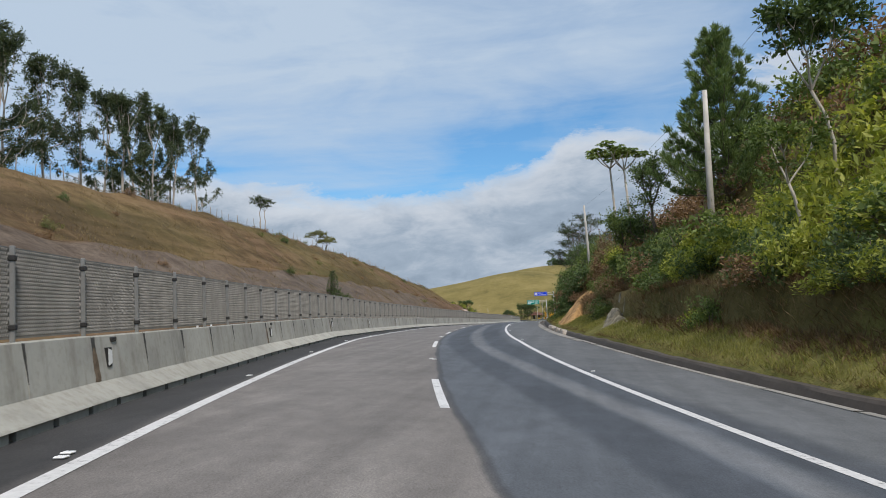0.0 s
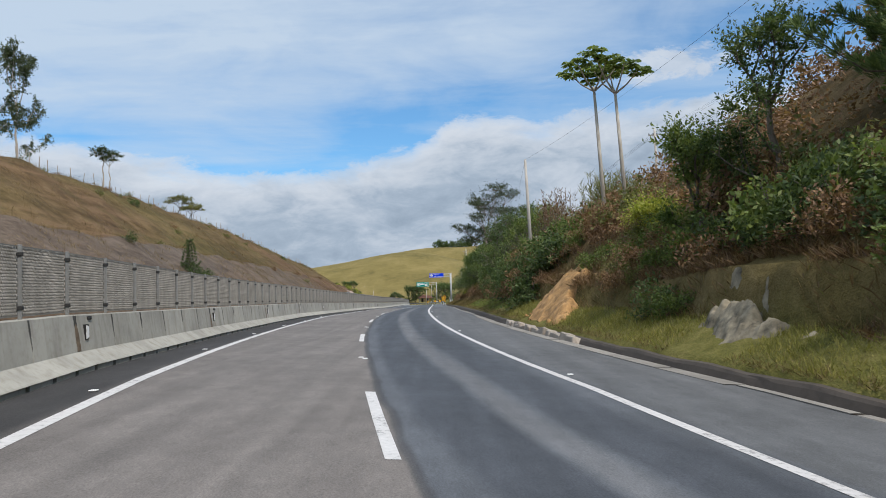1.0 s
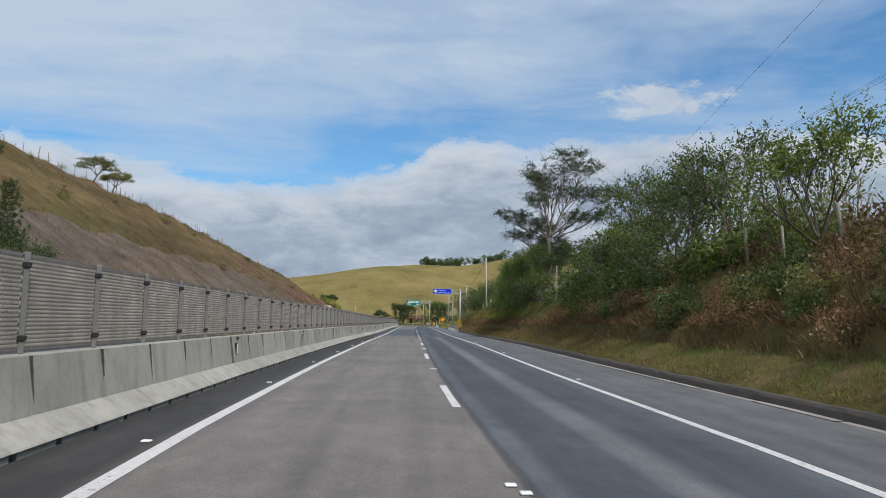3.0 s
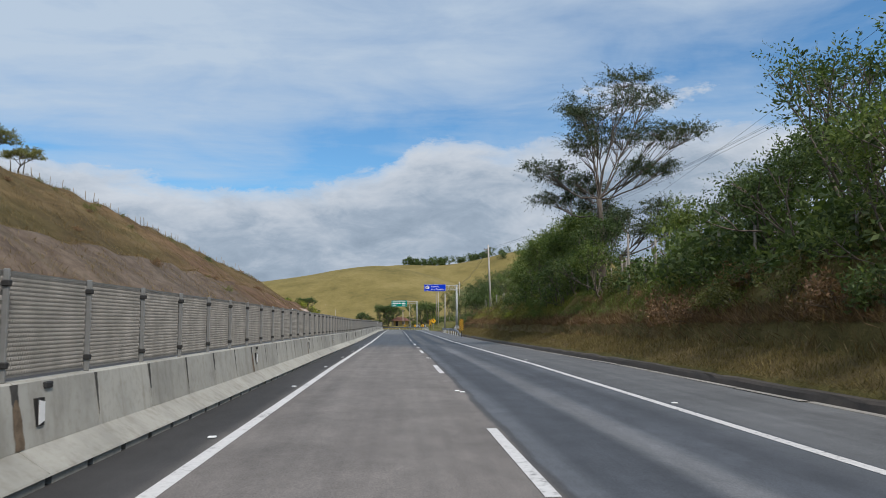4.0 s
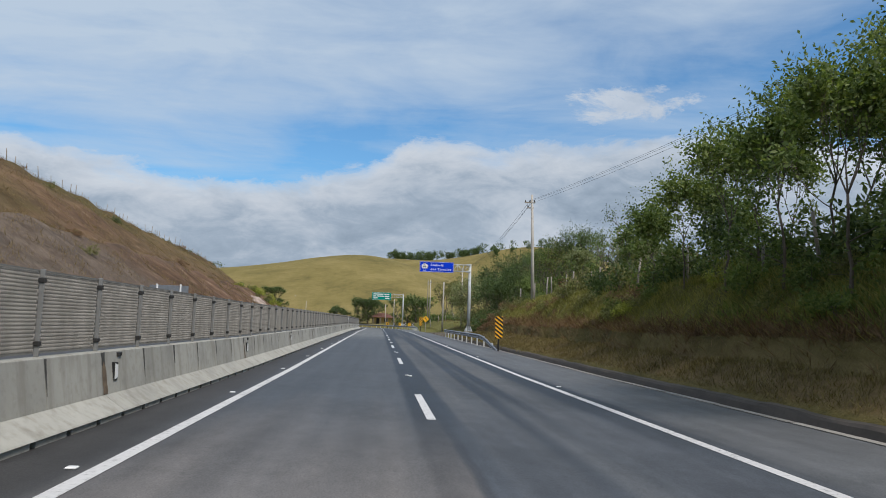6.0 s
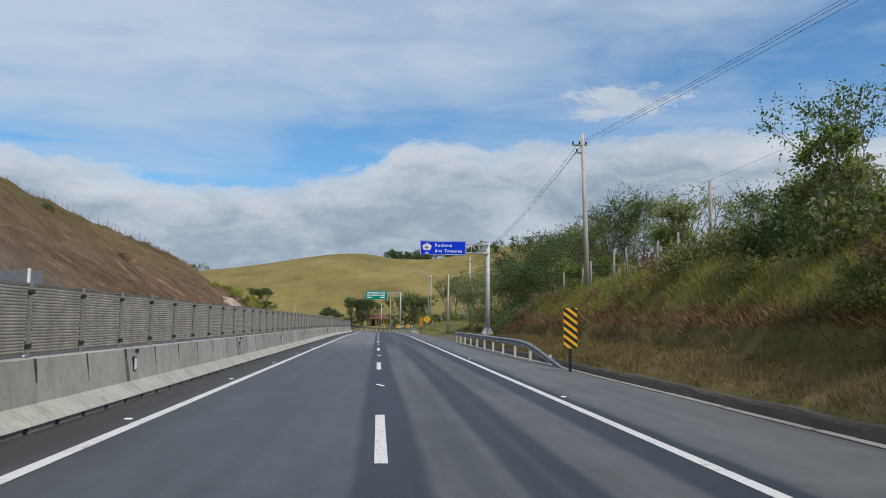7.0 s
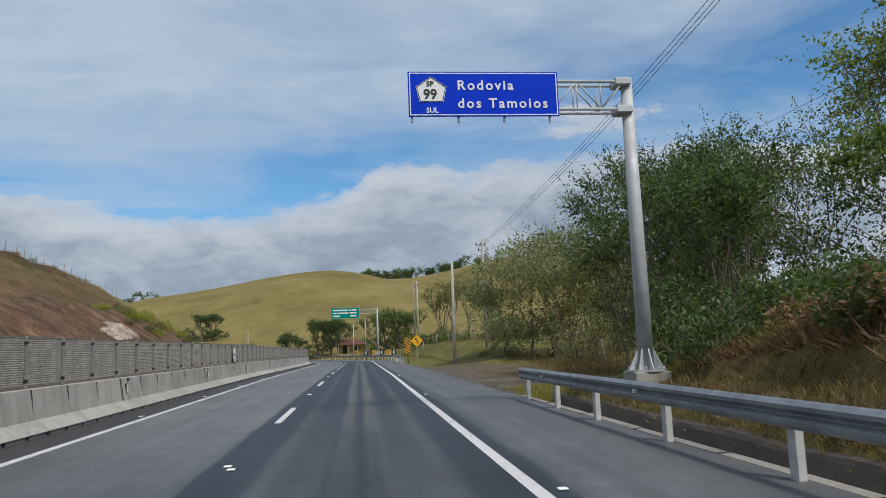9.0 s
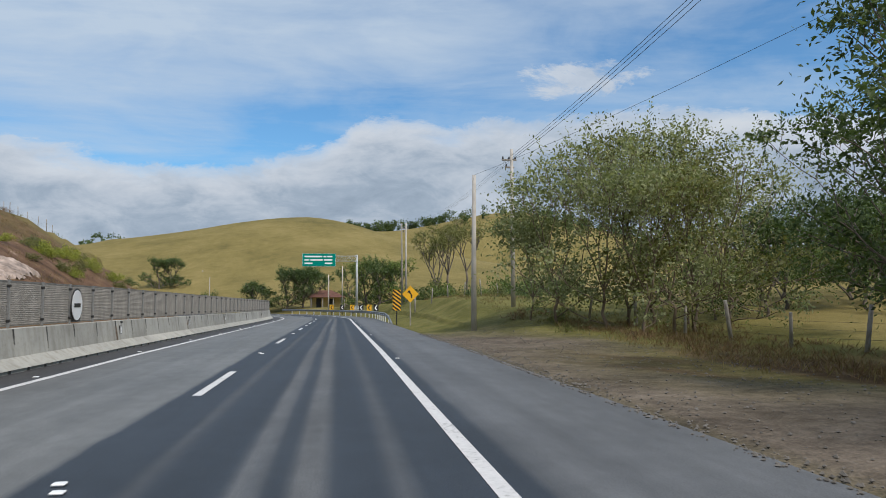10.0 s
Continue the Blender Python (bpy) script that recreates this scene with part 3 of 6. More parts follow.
def plain_mesh(name, verts, faces, mat, smooth_faces=False):
    me = bpy.data.meshes.new(name)
    me.from_pydata(verts, [], faces)
    me.materials.append(mat)
    if smooth_faces:
        me.shade_smooth()
    return me


def strip_along(name, section, y0, y1, mat, step=2.0, closed=False):
    """A section of (d, height) carried along the road from y0 to y1."""
    n = max(1, int(round((y1 - y0) / step)))
    v, f = [], []
    m = len(section)
    for i in range(n + 1):
        y = y0 + (y1 - y0) * i / n
        for d, z in section:
            q = on(d, y, z)
            v.append(tuple(q))
        if i:
            a, b = (i - 1) * m, i * m
            for k in range(m if closed else m - 1):
                f.append((a + k, a + (k + 1) % m, b + (k + 1) % m, b + k))
    return plain_mesh(name, v, f, mat)

# ------------------------------------------------------------ ground, road, gutter


def build_ground():
    ds = np.unique(np.round(np.concatenate([
        -np.geomspace(75, 1800, 22), np.arange(-75, -15, 1.5), np.arange(-15, 6, 3.0), [6.2, 6.4, 6.9, 7.0, 7.15, 7.3, 7.5],
        np.arange(7.8, 8.6, 0.3), np.arange(8.6, 10.4, 0.14), np.arange(10.5, 20, 0.45), np.arange(20, 60, 2.0), np.geomspace(60, 1800, 24)]), 3))
    ys = np.unique(np.round(np.concatenate([np.arange(-90, -20, 5.0), np.arange(-20, 300, 1.25), np.arange(300, 760, 7.0), np.geomspace(760, 3600, 22)]), 3))
    Y, D = np.meshgrid(ys, ds, indexing="ij")
    fade = np.clip(1 - (Y - 420) / 200, 0, 1)
    X = D + cx(np.minimum(Y, 360)) * np.where(Y > 360, fade, 1)
    Z = land(X, Y)
    v = np.stack([X, Y, Z], -1).reshape(-1, 3)
    ny, nd = Y.shape
    idx = np.arange(ny * nd).reshape(ny, nd)
    f = np.stack([idx[:-1, :-1], idx[:-1, 1:], idx[1:, 1:], idx[1:, :-1]], -1).reshape(-1, 4)
    me = plain_mesh("ground", v.tolist(), f.tolist(), GROUND, True)
    # kinds of growth: dry cut on the left, pasture far off, bare earth
    d = (X - cx(Y)).ravel()
    x, y = X.ravel(), Y.ravel()
    dry = np.where(d < -10, smooth(-10, -16, d), 0) * smooth(420, 330, y)
    # the upper step of the cut is greener, the lower one barer
    u = np.clip((cx(y) - 16.0 - x) / (cx(y) - 16.0 + 47.0), 0, 1)
    patchy = 0.5 + 0.5 * np.sin(y * 0.09 + 2 * np.sin(x * 0.21)) * np.sin(y * 0.031 + 1.0)
    dry = dry - 0.40 * smooth(0.44, 0.50, u) * smooth(1.0, 0.9, u) * patchy * smooth(40, 70, y)
    dry = np.maximum(dry, (0.3 + 0.5 * smooth(30, 40, y)) * smooth(9.0, 11.0, d) * smooth(120, 60, y))
    dry = np.maximum(dry, (0.45 - 0.27 * smooth(130, 145, y)) * smooth(8.5, 11.0, d) * smooth(212, 200, y))
    dry = np.maximum(dry, 0.72 * smooth(7.0, 7.5, d) * smooth(9.4, 8.8, d) * smooth(58, 74, y) * smooth(212, 200, y))
    dry = np.maximum(dry, 0.5 * smooth(8.7, 9.0, d) * smooth(10.3, 9.8, d) * smooth(212, 200, y))
    # brown litter under the trees, with their shade put into the ground colour
    shaded_litter = smooth(11.2, 12.6, d) * smooth(27, 23, d) * smooth(203, 209, y) * smooth(232, 226, y)
    dry = np.maximum(dry, shaded_litter)
    hill = np.maximum(smooth(300, 360, y), smooth(20, 26, d) * smooth(190, 215, y) * (1 - shaded_litter))
    hill = np.maximum(hill, smooth(-46, -50, x) * 0.8)
    soil = 0.95 * smooth(6.0, 6.6, d) * smooth(13, 8.6, d + 1.3 * np.sin(y * 0.4)) * smooth(208, 213, y) * smooth(248, 236, y)
    # browner patch in place of bare soil at the back of the lay-by
    back_patch = np.exp(-((d - 9.9) / 2.3) ** 2 - ((y - 224.0) / 5.5) ** 2) * (0.75 + 0.25 * np.sin(x * 2.1 + y * 1.3))
    soil = soil * (1 - 0.9 * back_patch)
    dry = np.maximum(dry, back_patch)
    # paler bands along the edges of the berms on the cut
    for edge in (0.395,):
        soil = np.maximum(soil, 0.7 * np.exp(-((u - edge - 0.01 * np.sin(y * 0.13)) / 0.028) ** 2) * smooth(0, 30, y) * smooth(330, 280, y) * (0.45 + 0.55 * patchy) * (d < -16))
    # the lower step of the cut is bare and pale up to the deep cutting
    soil = np.maximum(soil, (0.62 + 0.25 * patchy) * smooth(0.44, 0.41, u) * smooth(-16, -18, d) * smooth(18, 40, y) * smooth(215, 190, y))
    cut = smooth(-17, -22, x) * smooth(-40, -30, x) * smooth(205, 235, y) * smooth(335, 300, y)
    red = 0.8 * cut + 0.35 * smooth(-24, -19, x) * smooth(-15, -17, d) * smooth(150, 200, y) * smooth(400, 330, y)
    red = np.maximum(red, 0.55 * smooth(0.80, 0.70, u) * smooth(0.0, 0.05, u) * smooth(185, 215, y) * smooth(380, 330, y) * (0.5 + 0.5 * np.sin(y * 0.05 + x * 0.1)))
    col = np.stack([dry, soil, hill, 1 - np.clip(red, 0, 1)], -1).astype(np.float32)
    a = me.color_attributes.new("zone", "FLOAT_COLOR", "POINT")
    a.data.foreach_set("color", col.ravel())
    return tagged(new("ground", me), "grassy valley ground with banks and pasture hills", "ground", kind="structure")


def ribbon(name, d0, d1, y0, y1, z, mat, step=2.0, cols=8):
    n = max(1, int(round((y1 - y0) / step)))
    v, f, uv = [], [], []
    for i in range(n + 1):
        y = y0 + (y1 - y0) * i / n
        for k in range(cols + 1):
            d = d0 + (d1 - d0) * k / cols
            v.append(tuple(on(d, y, z)))
            uv.append((d, y))
        if i:
            a, b = (i - 1) * (cols + 1), i * (cols + 1)
            for k in range(cols):
                f.append((a + k, a + k + 1, b + k + 1, b + k))
    me = plain_mesh(name, v, f, mat, True)
    lay = me.uv_layers.new(name="lane")
    loops = np.zeros(len(me.loops), dtype=np.int32)
    me.loops.foreach_get("vertex_index", loops)
    lay.data.foreach_set("uv", np.array(uv, dtype=np.float32)[loops].ravel())
    return new(name, me)


ground = build_ground()
road = tagged(ribbon("road", -5.35, 6.42, -60, 390, 0.0, ASPHALT, 2.0, 10), "worn two-lane asphalt carriageway with a paved shoulder", "road", kind="structure")
road_left = tagged(ribbon("road_opposite", -15.6, -5.5, -60, 390, -0.03, ASPHALT, 4.0, 4), "asphalt carriageway beyond the concrete barrier", "road", kind="structure")


def mark(name, d0, d1, y0, y1, label=""):
    o = ribbon(name, d0, d1, y0, y1, 0.006, WHITE, min(2.0, y1 - y0), 1)
    o.parent = road
    if label:
        o["label"] = label
    return o


mark("edge_line", -3.69, -3.51, -54, 388, "white painted left edge line")
mark("edge_line", 3.52, 3.69, -54, 388, "white painted right edge line")
PERIOD, FIRST = 16.22, 12.9
for k in range(-3, 22):
    far = FIRST + PERIOD * k
    mark("lane_dash", -0.075, 0.075, far - 4.3, far)

bm = bmesh.new()
box(bm, -0.055, 0.055, -0.05, 0.05, 0.0, 0.022, 0.008)
stud = part("road_stud", bm, SIGNWHITE, road, "small white raised road stud", Matrix.Translation(on(-3.83, 4.0, 0.004)))
for k in range(-1, 40):
    again(stud, Matrix.Translation(on(-3.86, 4.2 + 8.11 * k, 0.004)), road)
for k in range(-2, 20):
    again(stud, Matrix.Translation(on(-0.02, FIRST + PERIOD * k + 5.9, 0.004)), road)
    again(stud, Matrix.Translation(on(0.07, FIRST + PERIOD * k + 5.6, 0.004)), road)
    again(stud, Matrix.Translation(on(3.86, FIRST + PERIOD * k + 3.0, 0.004)), road)

def build_gutter():
    """Shallow channel with a rough low wall, its top broken and uneven."""
    v, f = [], []
    ys = np.arange(-58, 207.2, 0.5)
    for i, y in enumerate(ys):
        q = Vector((y * 0.55, 0.0, 3.0))
        n, m = noise.noise(q), noise.noise(q * 3.1 + Vector((9, 0, 0)))
        top = 0.115 + 0.045 * n + 0.02 * m
        back = 7.34 + 0.10 * n + 0.05 * m
        row = [(6.40, 0.004), (6.56, 0.010), (6.64, -0.12), (6.96, -0.15 + 0.02 * m), (7.07 + 0.03 * m, top * 0.5), (7.12 + 0.03 * n, top), (back, top + 0.05), (back + 0.06, -0.3)]
        for d, z in row:
            v.append(tuple(on(d, y, z)))
        if i:
            a, b, k = (i - 1) * len(row), i * len(row), len(row)
            for s in range(k - 1):
                f.append((a + s, a + s + 1, b + s + 1, b + s))
    return tagged(new("gutter", plain_mesh("gutter", v, f, GUTTER)), "dark stained roadside gutter with a rough low wall", "gutter", kind="structure")


gutter = build_gutter()
PALE = concrete_material("pale_edge_concrete", (0.27, 0.25, 0.22), (0.11, 0.10, 0.085), False)
for k in range(76):
    y = -20 + 3.0 * k
    e, z = random.uniform(-0.035, 0.02), random.uniform(0.012, 0.022)
    wide = 0.16 if 30 < y < 62 else 0.0
    o = new("kerb_slab", strip_along("kerb_slab", [(6.36 - wide, -0.02), (6.37 - wide + e, z), (6.54 + wide * 0.4 + e, z + 0.004), (6.57 + wide * 0.4 + e, -0.03)], y + 0.02, y + 2.96 - random.uniform(0, 0.05), PALE, 1.0))
    o.parent = gutter

# pale stones that edge the channel below the earth slip
for k in range(16):
    y = 42.6 + 0.82 * k
    bm = bmesh.new()
    box(bm, -0.19, 0.19, -0.41, 0.41, -0.22, 0.17, 0.04)
    bmesh.ops.subdivide_edges(bm, edges=bm.edges[:], cuts=1, use_grid_fill=True)
    for v in bm.verts:
        v.co *= 1 + 0.22 * noise.noise(v.co * 3.1 + Vector((k * 3.1, 0, 0)))
    o = part("kerb_stone", bm, KERBSTONE, gutter, "", Matrix.Translation(on(6.97 + 0.05 * math.sin(k * 2.2), y, -0.03 + 0.05 * math.sin(k * 1.7))) @ pose(0, 0, 0, 6 * math.sin(k), 14 + 6 * math.sin(k * 2.9), heading(y) + 5 * math.sin(k * 1.3)))

# ------------------------------------------------------------ barrier and screen
SEG = 11.866


def build_barrier():
    b = empty("concrete_barrier", Matrix(), "grey precast concrete safety barrier with stained joints", "barrier", "barriers along the median")
    bm = bmesh.new()
    prism(bm, [(0.27, 0.085), (0.255, 0.105), (-0.025, 0.298), (-0.048, 0.312), (-0.43, 0.312), (-0.455, 0.298), (-0.735, 0.105), (-0.75, 0.085)], 0.006, SEG - 0.006)
    part("base", bm, CONC, b)
    bm = bmesh.new()
    w = SEG / 6
    prism(bm, [(-0.044, 0.313), (-0.132, 0.945), (-0.150, 0.962), (-0.330, 0.962), (-0.348, 0.945), (-0.436, 0.313)], 0.010, w - 0.010)
    panel = part("panel", bm, CONC, b)
    for k in range(1, 6):
        again(panel, Matrix.Translation((0, k * w, 0)), b)
    # dark joints, with a run of dirt below each post
    bm = bmesh.new()
    prism(bm, [(-0.056, 0.313), (-0.146, 0.935), (-0.335, 0.935), (-0.425, 0.313)], -0.012, 0.012)
    joint = part("joint", bm, DARK, b, "dark joint")
    for k in range(1, 6):
        again(joint, Matrix.Translation((0, k * w, 0)), b)
    for k in range(6):
        low = (0.48, 0.44, 0.58, 0.40, 0.62, 0.47)[k]
        bm = bmesh.new()
        def face_x(z):
            return -0.044 - 0.088 * (z - 0.313) / 0.632 + 0.003
        half = (0.085, 0.048, 0.062, 0.050, 0.058, 0.042)[k]
        rows = [(0.945, half), (0.86, half * 0.75), (0.78, half * 0.85), (0.70, half * 0.5), (0.60, half * 0.4), (low, 0.006)]
        pr = None
        for z, hw in rows:
            cur = (bm.verts.new((face_x(z), -hw, z)), bm.verts.new((face_x(z), hw, z)))
            if pr:
                bm.faces.new((pr[0], pr[1], cur[1], cur[0]))
            pr = cur
        part("stain_run", bm, STAIN, b, "", Matrix.Translation((0, k * w + 0.02, 0)))
    # broad tan run of rust water at the joint of two lengths
    bm = bmesh.new()
    pr = None
    for z, lo_y, hi_y in ((0.80, -0.02, 0.02), (0.72, -0.075, 0.06), (0.60, -0.085, 0.085), (0.48, -0.095, 0.08), (0.40, -0.075, 0.10), (0.318, -0.10, 0.085)):
        cur = (bm.verts.new((face_x(z) + 0.003, lo_y, z)), bm.verts.new((face_x(z) + 0.003, hi_y, z)))
        if pr:
            bm.faces.new((pr[0], pr[1], cur[1], cur[0]))
        pr = cur
    part("rust_run", bm, RUST, b, "tan run of rusty water", Matrix.Translation((0, 0.03, 0)))
    bm = bmesh.new()
    box(bm, -0.72, 0.245, 0.075, w / 2 - 0.075, -0.05, 0.091)
    foot = part("foot", bm, FOOT, b)
    for k in range(1, 12):
        again(foot, Matrix.Translation((0, k * w / 2, 0)), b)
    # added near-black block behind the feet: shade of the drain openings as colour
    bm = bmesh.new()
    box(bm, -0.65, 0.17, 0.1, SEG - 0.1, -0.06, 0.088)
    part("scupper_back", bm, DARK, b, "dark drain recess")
    # reflector plate in a black frame, lifting bracket near the joint
    bm = bmesh.new()
    prism(bm, [(-0.055, 0.50), (-0.062, 0.78), (-0.12, 0.78), (-0.08, 0.50)], 0.385, 0.535)
    plate = part("reflector", bm, BLACK, b, "white reflector plate in a black frame")
    bm = bmesh.new()
    va = [bm.verts.new(q) for q in ((-0.052, 0.397, 0.515), (-0.052, 0.523, 0.545), (-0.056, 0.523, 0.735), (-0.057, 0.397, 0.766))]
    bm.faces.new(va)
    r = bmesh.ops.extrude_face_region(bm, geom=list(bm.faces))
    bmesh.ops.translate(bm, verts=[v for v in r["geom"] if isinstance(v, bmesh.types.BMVert)], vec=(0.006, 0, 0))
    bmesh.ops.recalc_face_normals(bm, faces=bm.faces)
    part("reflector_face", bm, SIGNWHITE, plate)
    bm = bmesh.new()
    box(bm, -0.20, -0.095, 0.62, 0.80, 0.86, 0.93, 0.012)
    part("lifting_bracket", bm, DARK, b, "dark steel lifting bracket")
    return b


def build_screen():
    s = empty("glare_screen", Matrix(), "grey expanded-metal glare screen on steel posts", "fence", "screens on the barrier")
    w = SEG / 6
    bm = bmesh.new()
    box(bm, -0.03, 0.03, -0.016, 0.016, 0.962, 2.075, 0.006)
    post = part("post", bm, SCREENPOST, s)
    bm = bmesh.new()
    box(bm, -0.038, 0.045, -0.036, 0.036, 0.0, 0.065, 0.01)
    clamp = part("clamp", bm, DARK, post, "dark clamp", Matrix.Translation((0, 0, 1.10)))
    again(clamp, Matrix.Translation((0, 0, 1.90)), post)
    # expanded metal: strands that zigzag and meet in diamonds
    rows, pitch, cell = 22, 0.0468, 0.052
    n = int(round((w - 0.02) / (cell / 2)))
    v, f = [], []
    for r in range(rows):
        z0 = 1.02 + (r + 0.5) * pitch
        for i in range(n + 1):
            y = 0.01 + (w - 0.02) * i / n
            z = z0 + (pitch * 0.5 if (i + r) % 2 else -pitch * 0.5)
            v += [(-0.009, y - 0.0058, z - 0.004), (0.009, y + 0.0058, z + 0.004)]
            if i:
                k = len(v)
                f.append((k - 4, k - 2, k - 1, k - 3))
    for z in (1.012, 2.055):
        k = len(v)
        v += [(0.012, 0.01, z - 0.012), (0.012, w - 0.01, z - 0.012), (0.012, w - 0.01, z + 0.008), (0.012, 0.01, z + 0.008)]
        f.append((k, k + 1, k + 2, k + 3))
    me = plain_mesh("mesh_panel", v, f, SCREEN)
    mesh = new("mesh_panel", me)
    mesh.parent = s
    mesh.matrix_basis = Matrix.Translation((-0.045, 0, 0))
    for k in range(1, 6):
        again(mesh, Matrix.Translation((-0.045, k * w, 0)), s)
        o = again(post, Matrix.Translation((0, k * w, 0)), s)
        for z in (1.10, 1.90):
            again(clamp, Matrix.Translation((0, 0, z)), o)
    return s


barrier, screen = build_barrier(), build_screen()
START = 7.47 - 3 * SEG
for k in range(30):
    y = START + SEG * k
    a, b = on(-4.95, y), on(-4.95, y + SEG)
    turn = math.degrees(math.atan2(-(b.x - a.x), b.y - a.y))
    tip = math.degrees(math.atan2(b.z - a.z, b.y - a.y))
    m = Matrix.Translation(a) @ pose(0, 0, 0, tip, 0, turn) @ Matrix.Diagonal((1, (b - a).length / SEG, 1, 1))
    m2 = m @ Matrix.Translation((-0.235, 0, 0))
    if k == 0:
        first = m, m2
    else:
        copy_thing(barrier, m)
        copy_thing(screen, m2)
barrier.matrix_basis, screen.matrix_basis = first

# round plate on the screen
plate = empty("round_sign", Matrix.Translation(on(-5.11, 229.3, 1.47)), "round white sign with a dark bar fixed to the screen", "sign")
bm = bmesh.new()
bmesh.ops.create_cone(bm, cap_ends=True, segments=32, radius1=0.47, radius2=0.47, depth=0.02, matrix=Matrix.Rotation(radians(90), 4, "Y"))
part("rim", bm, BLACK, plate)
bm = bmesh.new()
bmesh.ops.create_cone(bm, cap_ends=True, segments=32, radius1=0.43, radius2=0.43, depth=0.02, matrix=Matrix.Translation((0.006, 0, 0)) @ Matrix.Rotation(radians(90), 4, "Y"))
part("face", bm, SIGNWHITE, plate)
bm = bmesh.new()
box(bm, 0.0, 0.022, -0.26, 0.26, -0.06, 0.05)
part("bar", bm, BLACK, plate)

# ------------------------------------------------------------ guard rails


def w_section():
    pts = [(0.0, 0.0), (0.025, 0.012), (0.078, 0.055), (0.078, 0.098), (0.012, 0.145), (0.012, 0.168), (0.078, 0.215), (0.078, 0.258), (0.025, 0.300), (0.0, 0.312)]
    return [(-x, z) for x, z in pts] + [(-x + 0.006, z) for x, z in reversed(pts)]


def build_rail(name, path, posts, label):
    """path: (d, y, bottom height) rows; posts: their y."""
    g = empty(name, Matrix(), label, "guard rail", "guard rails on the shoulder")
    sec = w_section()
    v, f = [], []
    for i, (d, y, z) in enumerate(path):
        q = on(d, y, z)
        j = min(i + 1, len(path) - 1)
        k = max(0, i - 1)
        run = on(path[j][0], path[j][1]) - on(path[k][0], path[k][1])
        ang = math.atan2(-run.x, run.y)
        sh = 0.55 + 0.45 * min(1, max(0, (z + 0.22) / 0.7))
        for sx, sz in sec:
            v.append((q.x + sx * math.cos(ang), q.y + sx * math.sin(ang), q.z + sz * sh))
        if i:
            a, b, m = (i - 1) * len(sec), i * len(sec), len(sec)
            for n in range(m):
                f.append((a + n, a + (n + 1) % m, b + (n + 1) % m, b + n))
    beam = new("beam", plain_mesh("beam", v, f, STEEL))
    beam.parent = g
    bm = bmesh.new()
    box(bm, 0.02, 0.032, -0.075, 0.075, -0.5, 0.80, 0.003)
    box(bm, 0.02, 0.12, -0.075, -0.065, -0.5, 0.80, 0.003)
    box(bm, 0.02, 0.12, 0.065, 0.075, -0.5, 0.80, 0.003)
    post = None
    ys, dd, zz = [p[1] for p in path], [p[0] for p in path], [p[2] for p in path]
    for y in posts:
        m = Matrix.Translation(on(float(np.interp(y, ys, dd)), y, float(np.interp(y, ys, zz)) - 0.53)) @ pose(0, 0, 0, 0, 0, heading(y))
        if post is None:
            post = part("post", bm, POSTPAINT, g, "", m)
        else:
            again(post, m, g)
    bm = bmesh.new()
    box(bm, -0.09, -0.012, -0.03, 0.03, 0.12, 0.19, 0.008)
    refl = None
    for y in posts[1::2]:
        m = Matrix.Translation(on(float(np.interp(y, ys, dd)), y + 0.9, float(np.interp(y, ys, zz)))) @ pose(0, 0, 0, 0, 0, heading(y))
        if refl is None:
            refl = part("reflector", bm, SIGNWHITE, g, "small white reflector", m)
        else:
            again(refl, m, g)
    return g


rail_path = [(6.42, 170.9, -0.24), (6.40, 172.2, -0.12), (6.36, 173.6, 0.05), (6.31, 175.4, 0.27), (6.27, 177.2, 0.44), (6.24, 179.0, 0.52)] + [(6.24, y, 0.53) for y in np.arange(180.5, 207.2, 3.0)] + [(6.24, 207.2, 0.53)]
build_rail("guard_rail", rail_path, [174.1, 177.4] + [180.73 + 3.33 * k for k in range(7)] + [203.6, 206.6], "galvanised steel guard rail with a sloping end beside the shoulder")
rail_path = [(6.6, 266.0, -0.2), (6.5, 269.0, 0.3)] + [(6.4, y, 0.5) for y in np.arange(272.0, 345.0, 3.0)]
build_rail("guard_rail", rail_path, [270 + 3.33 * k for k in range(22)], "steel guard rail along the outside of the far bend")

# ------------------------------------------------------------ signs


def text_mesh(body, size, mat, spacing=1.0, thick=0.006):
    cu = bpy.data.curves.new("lettering", "FONT")
    cu.body, cu.size, cu.extrude, cu.space_character, cu.resolution_u = body, size, thick, spacing, 3
    cu.offset = size * 0.018
    tmp = new("lettering", cu)
    me = bpy.data.meshes.new_from_object(tmp)
    bpy.data.objects.remove(tmp)
    me.materials.clear()
    me.materials.append(mat)
    return me


def lettering(body, size, mat, parent, x, z, y, spacing=1.0):
    o = new("lettering", text_mesh(body, size, mat, spacing))
    o.parent = parent
    o.matrix_basis = pose(x, y, z, 90, 0, 0)
    return o


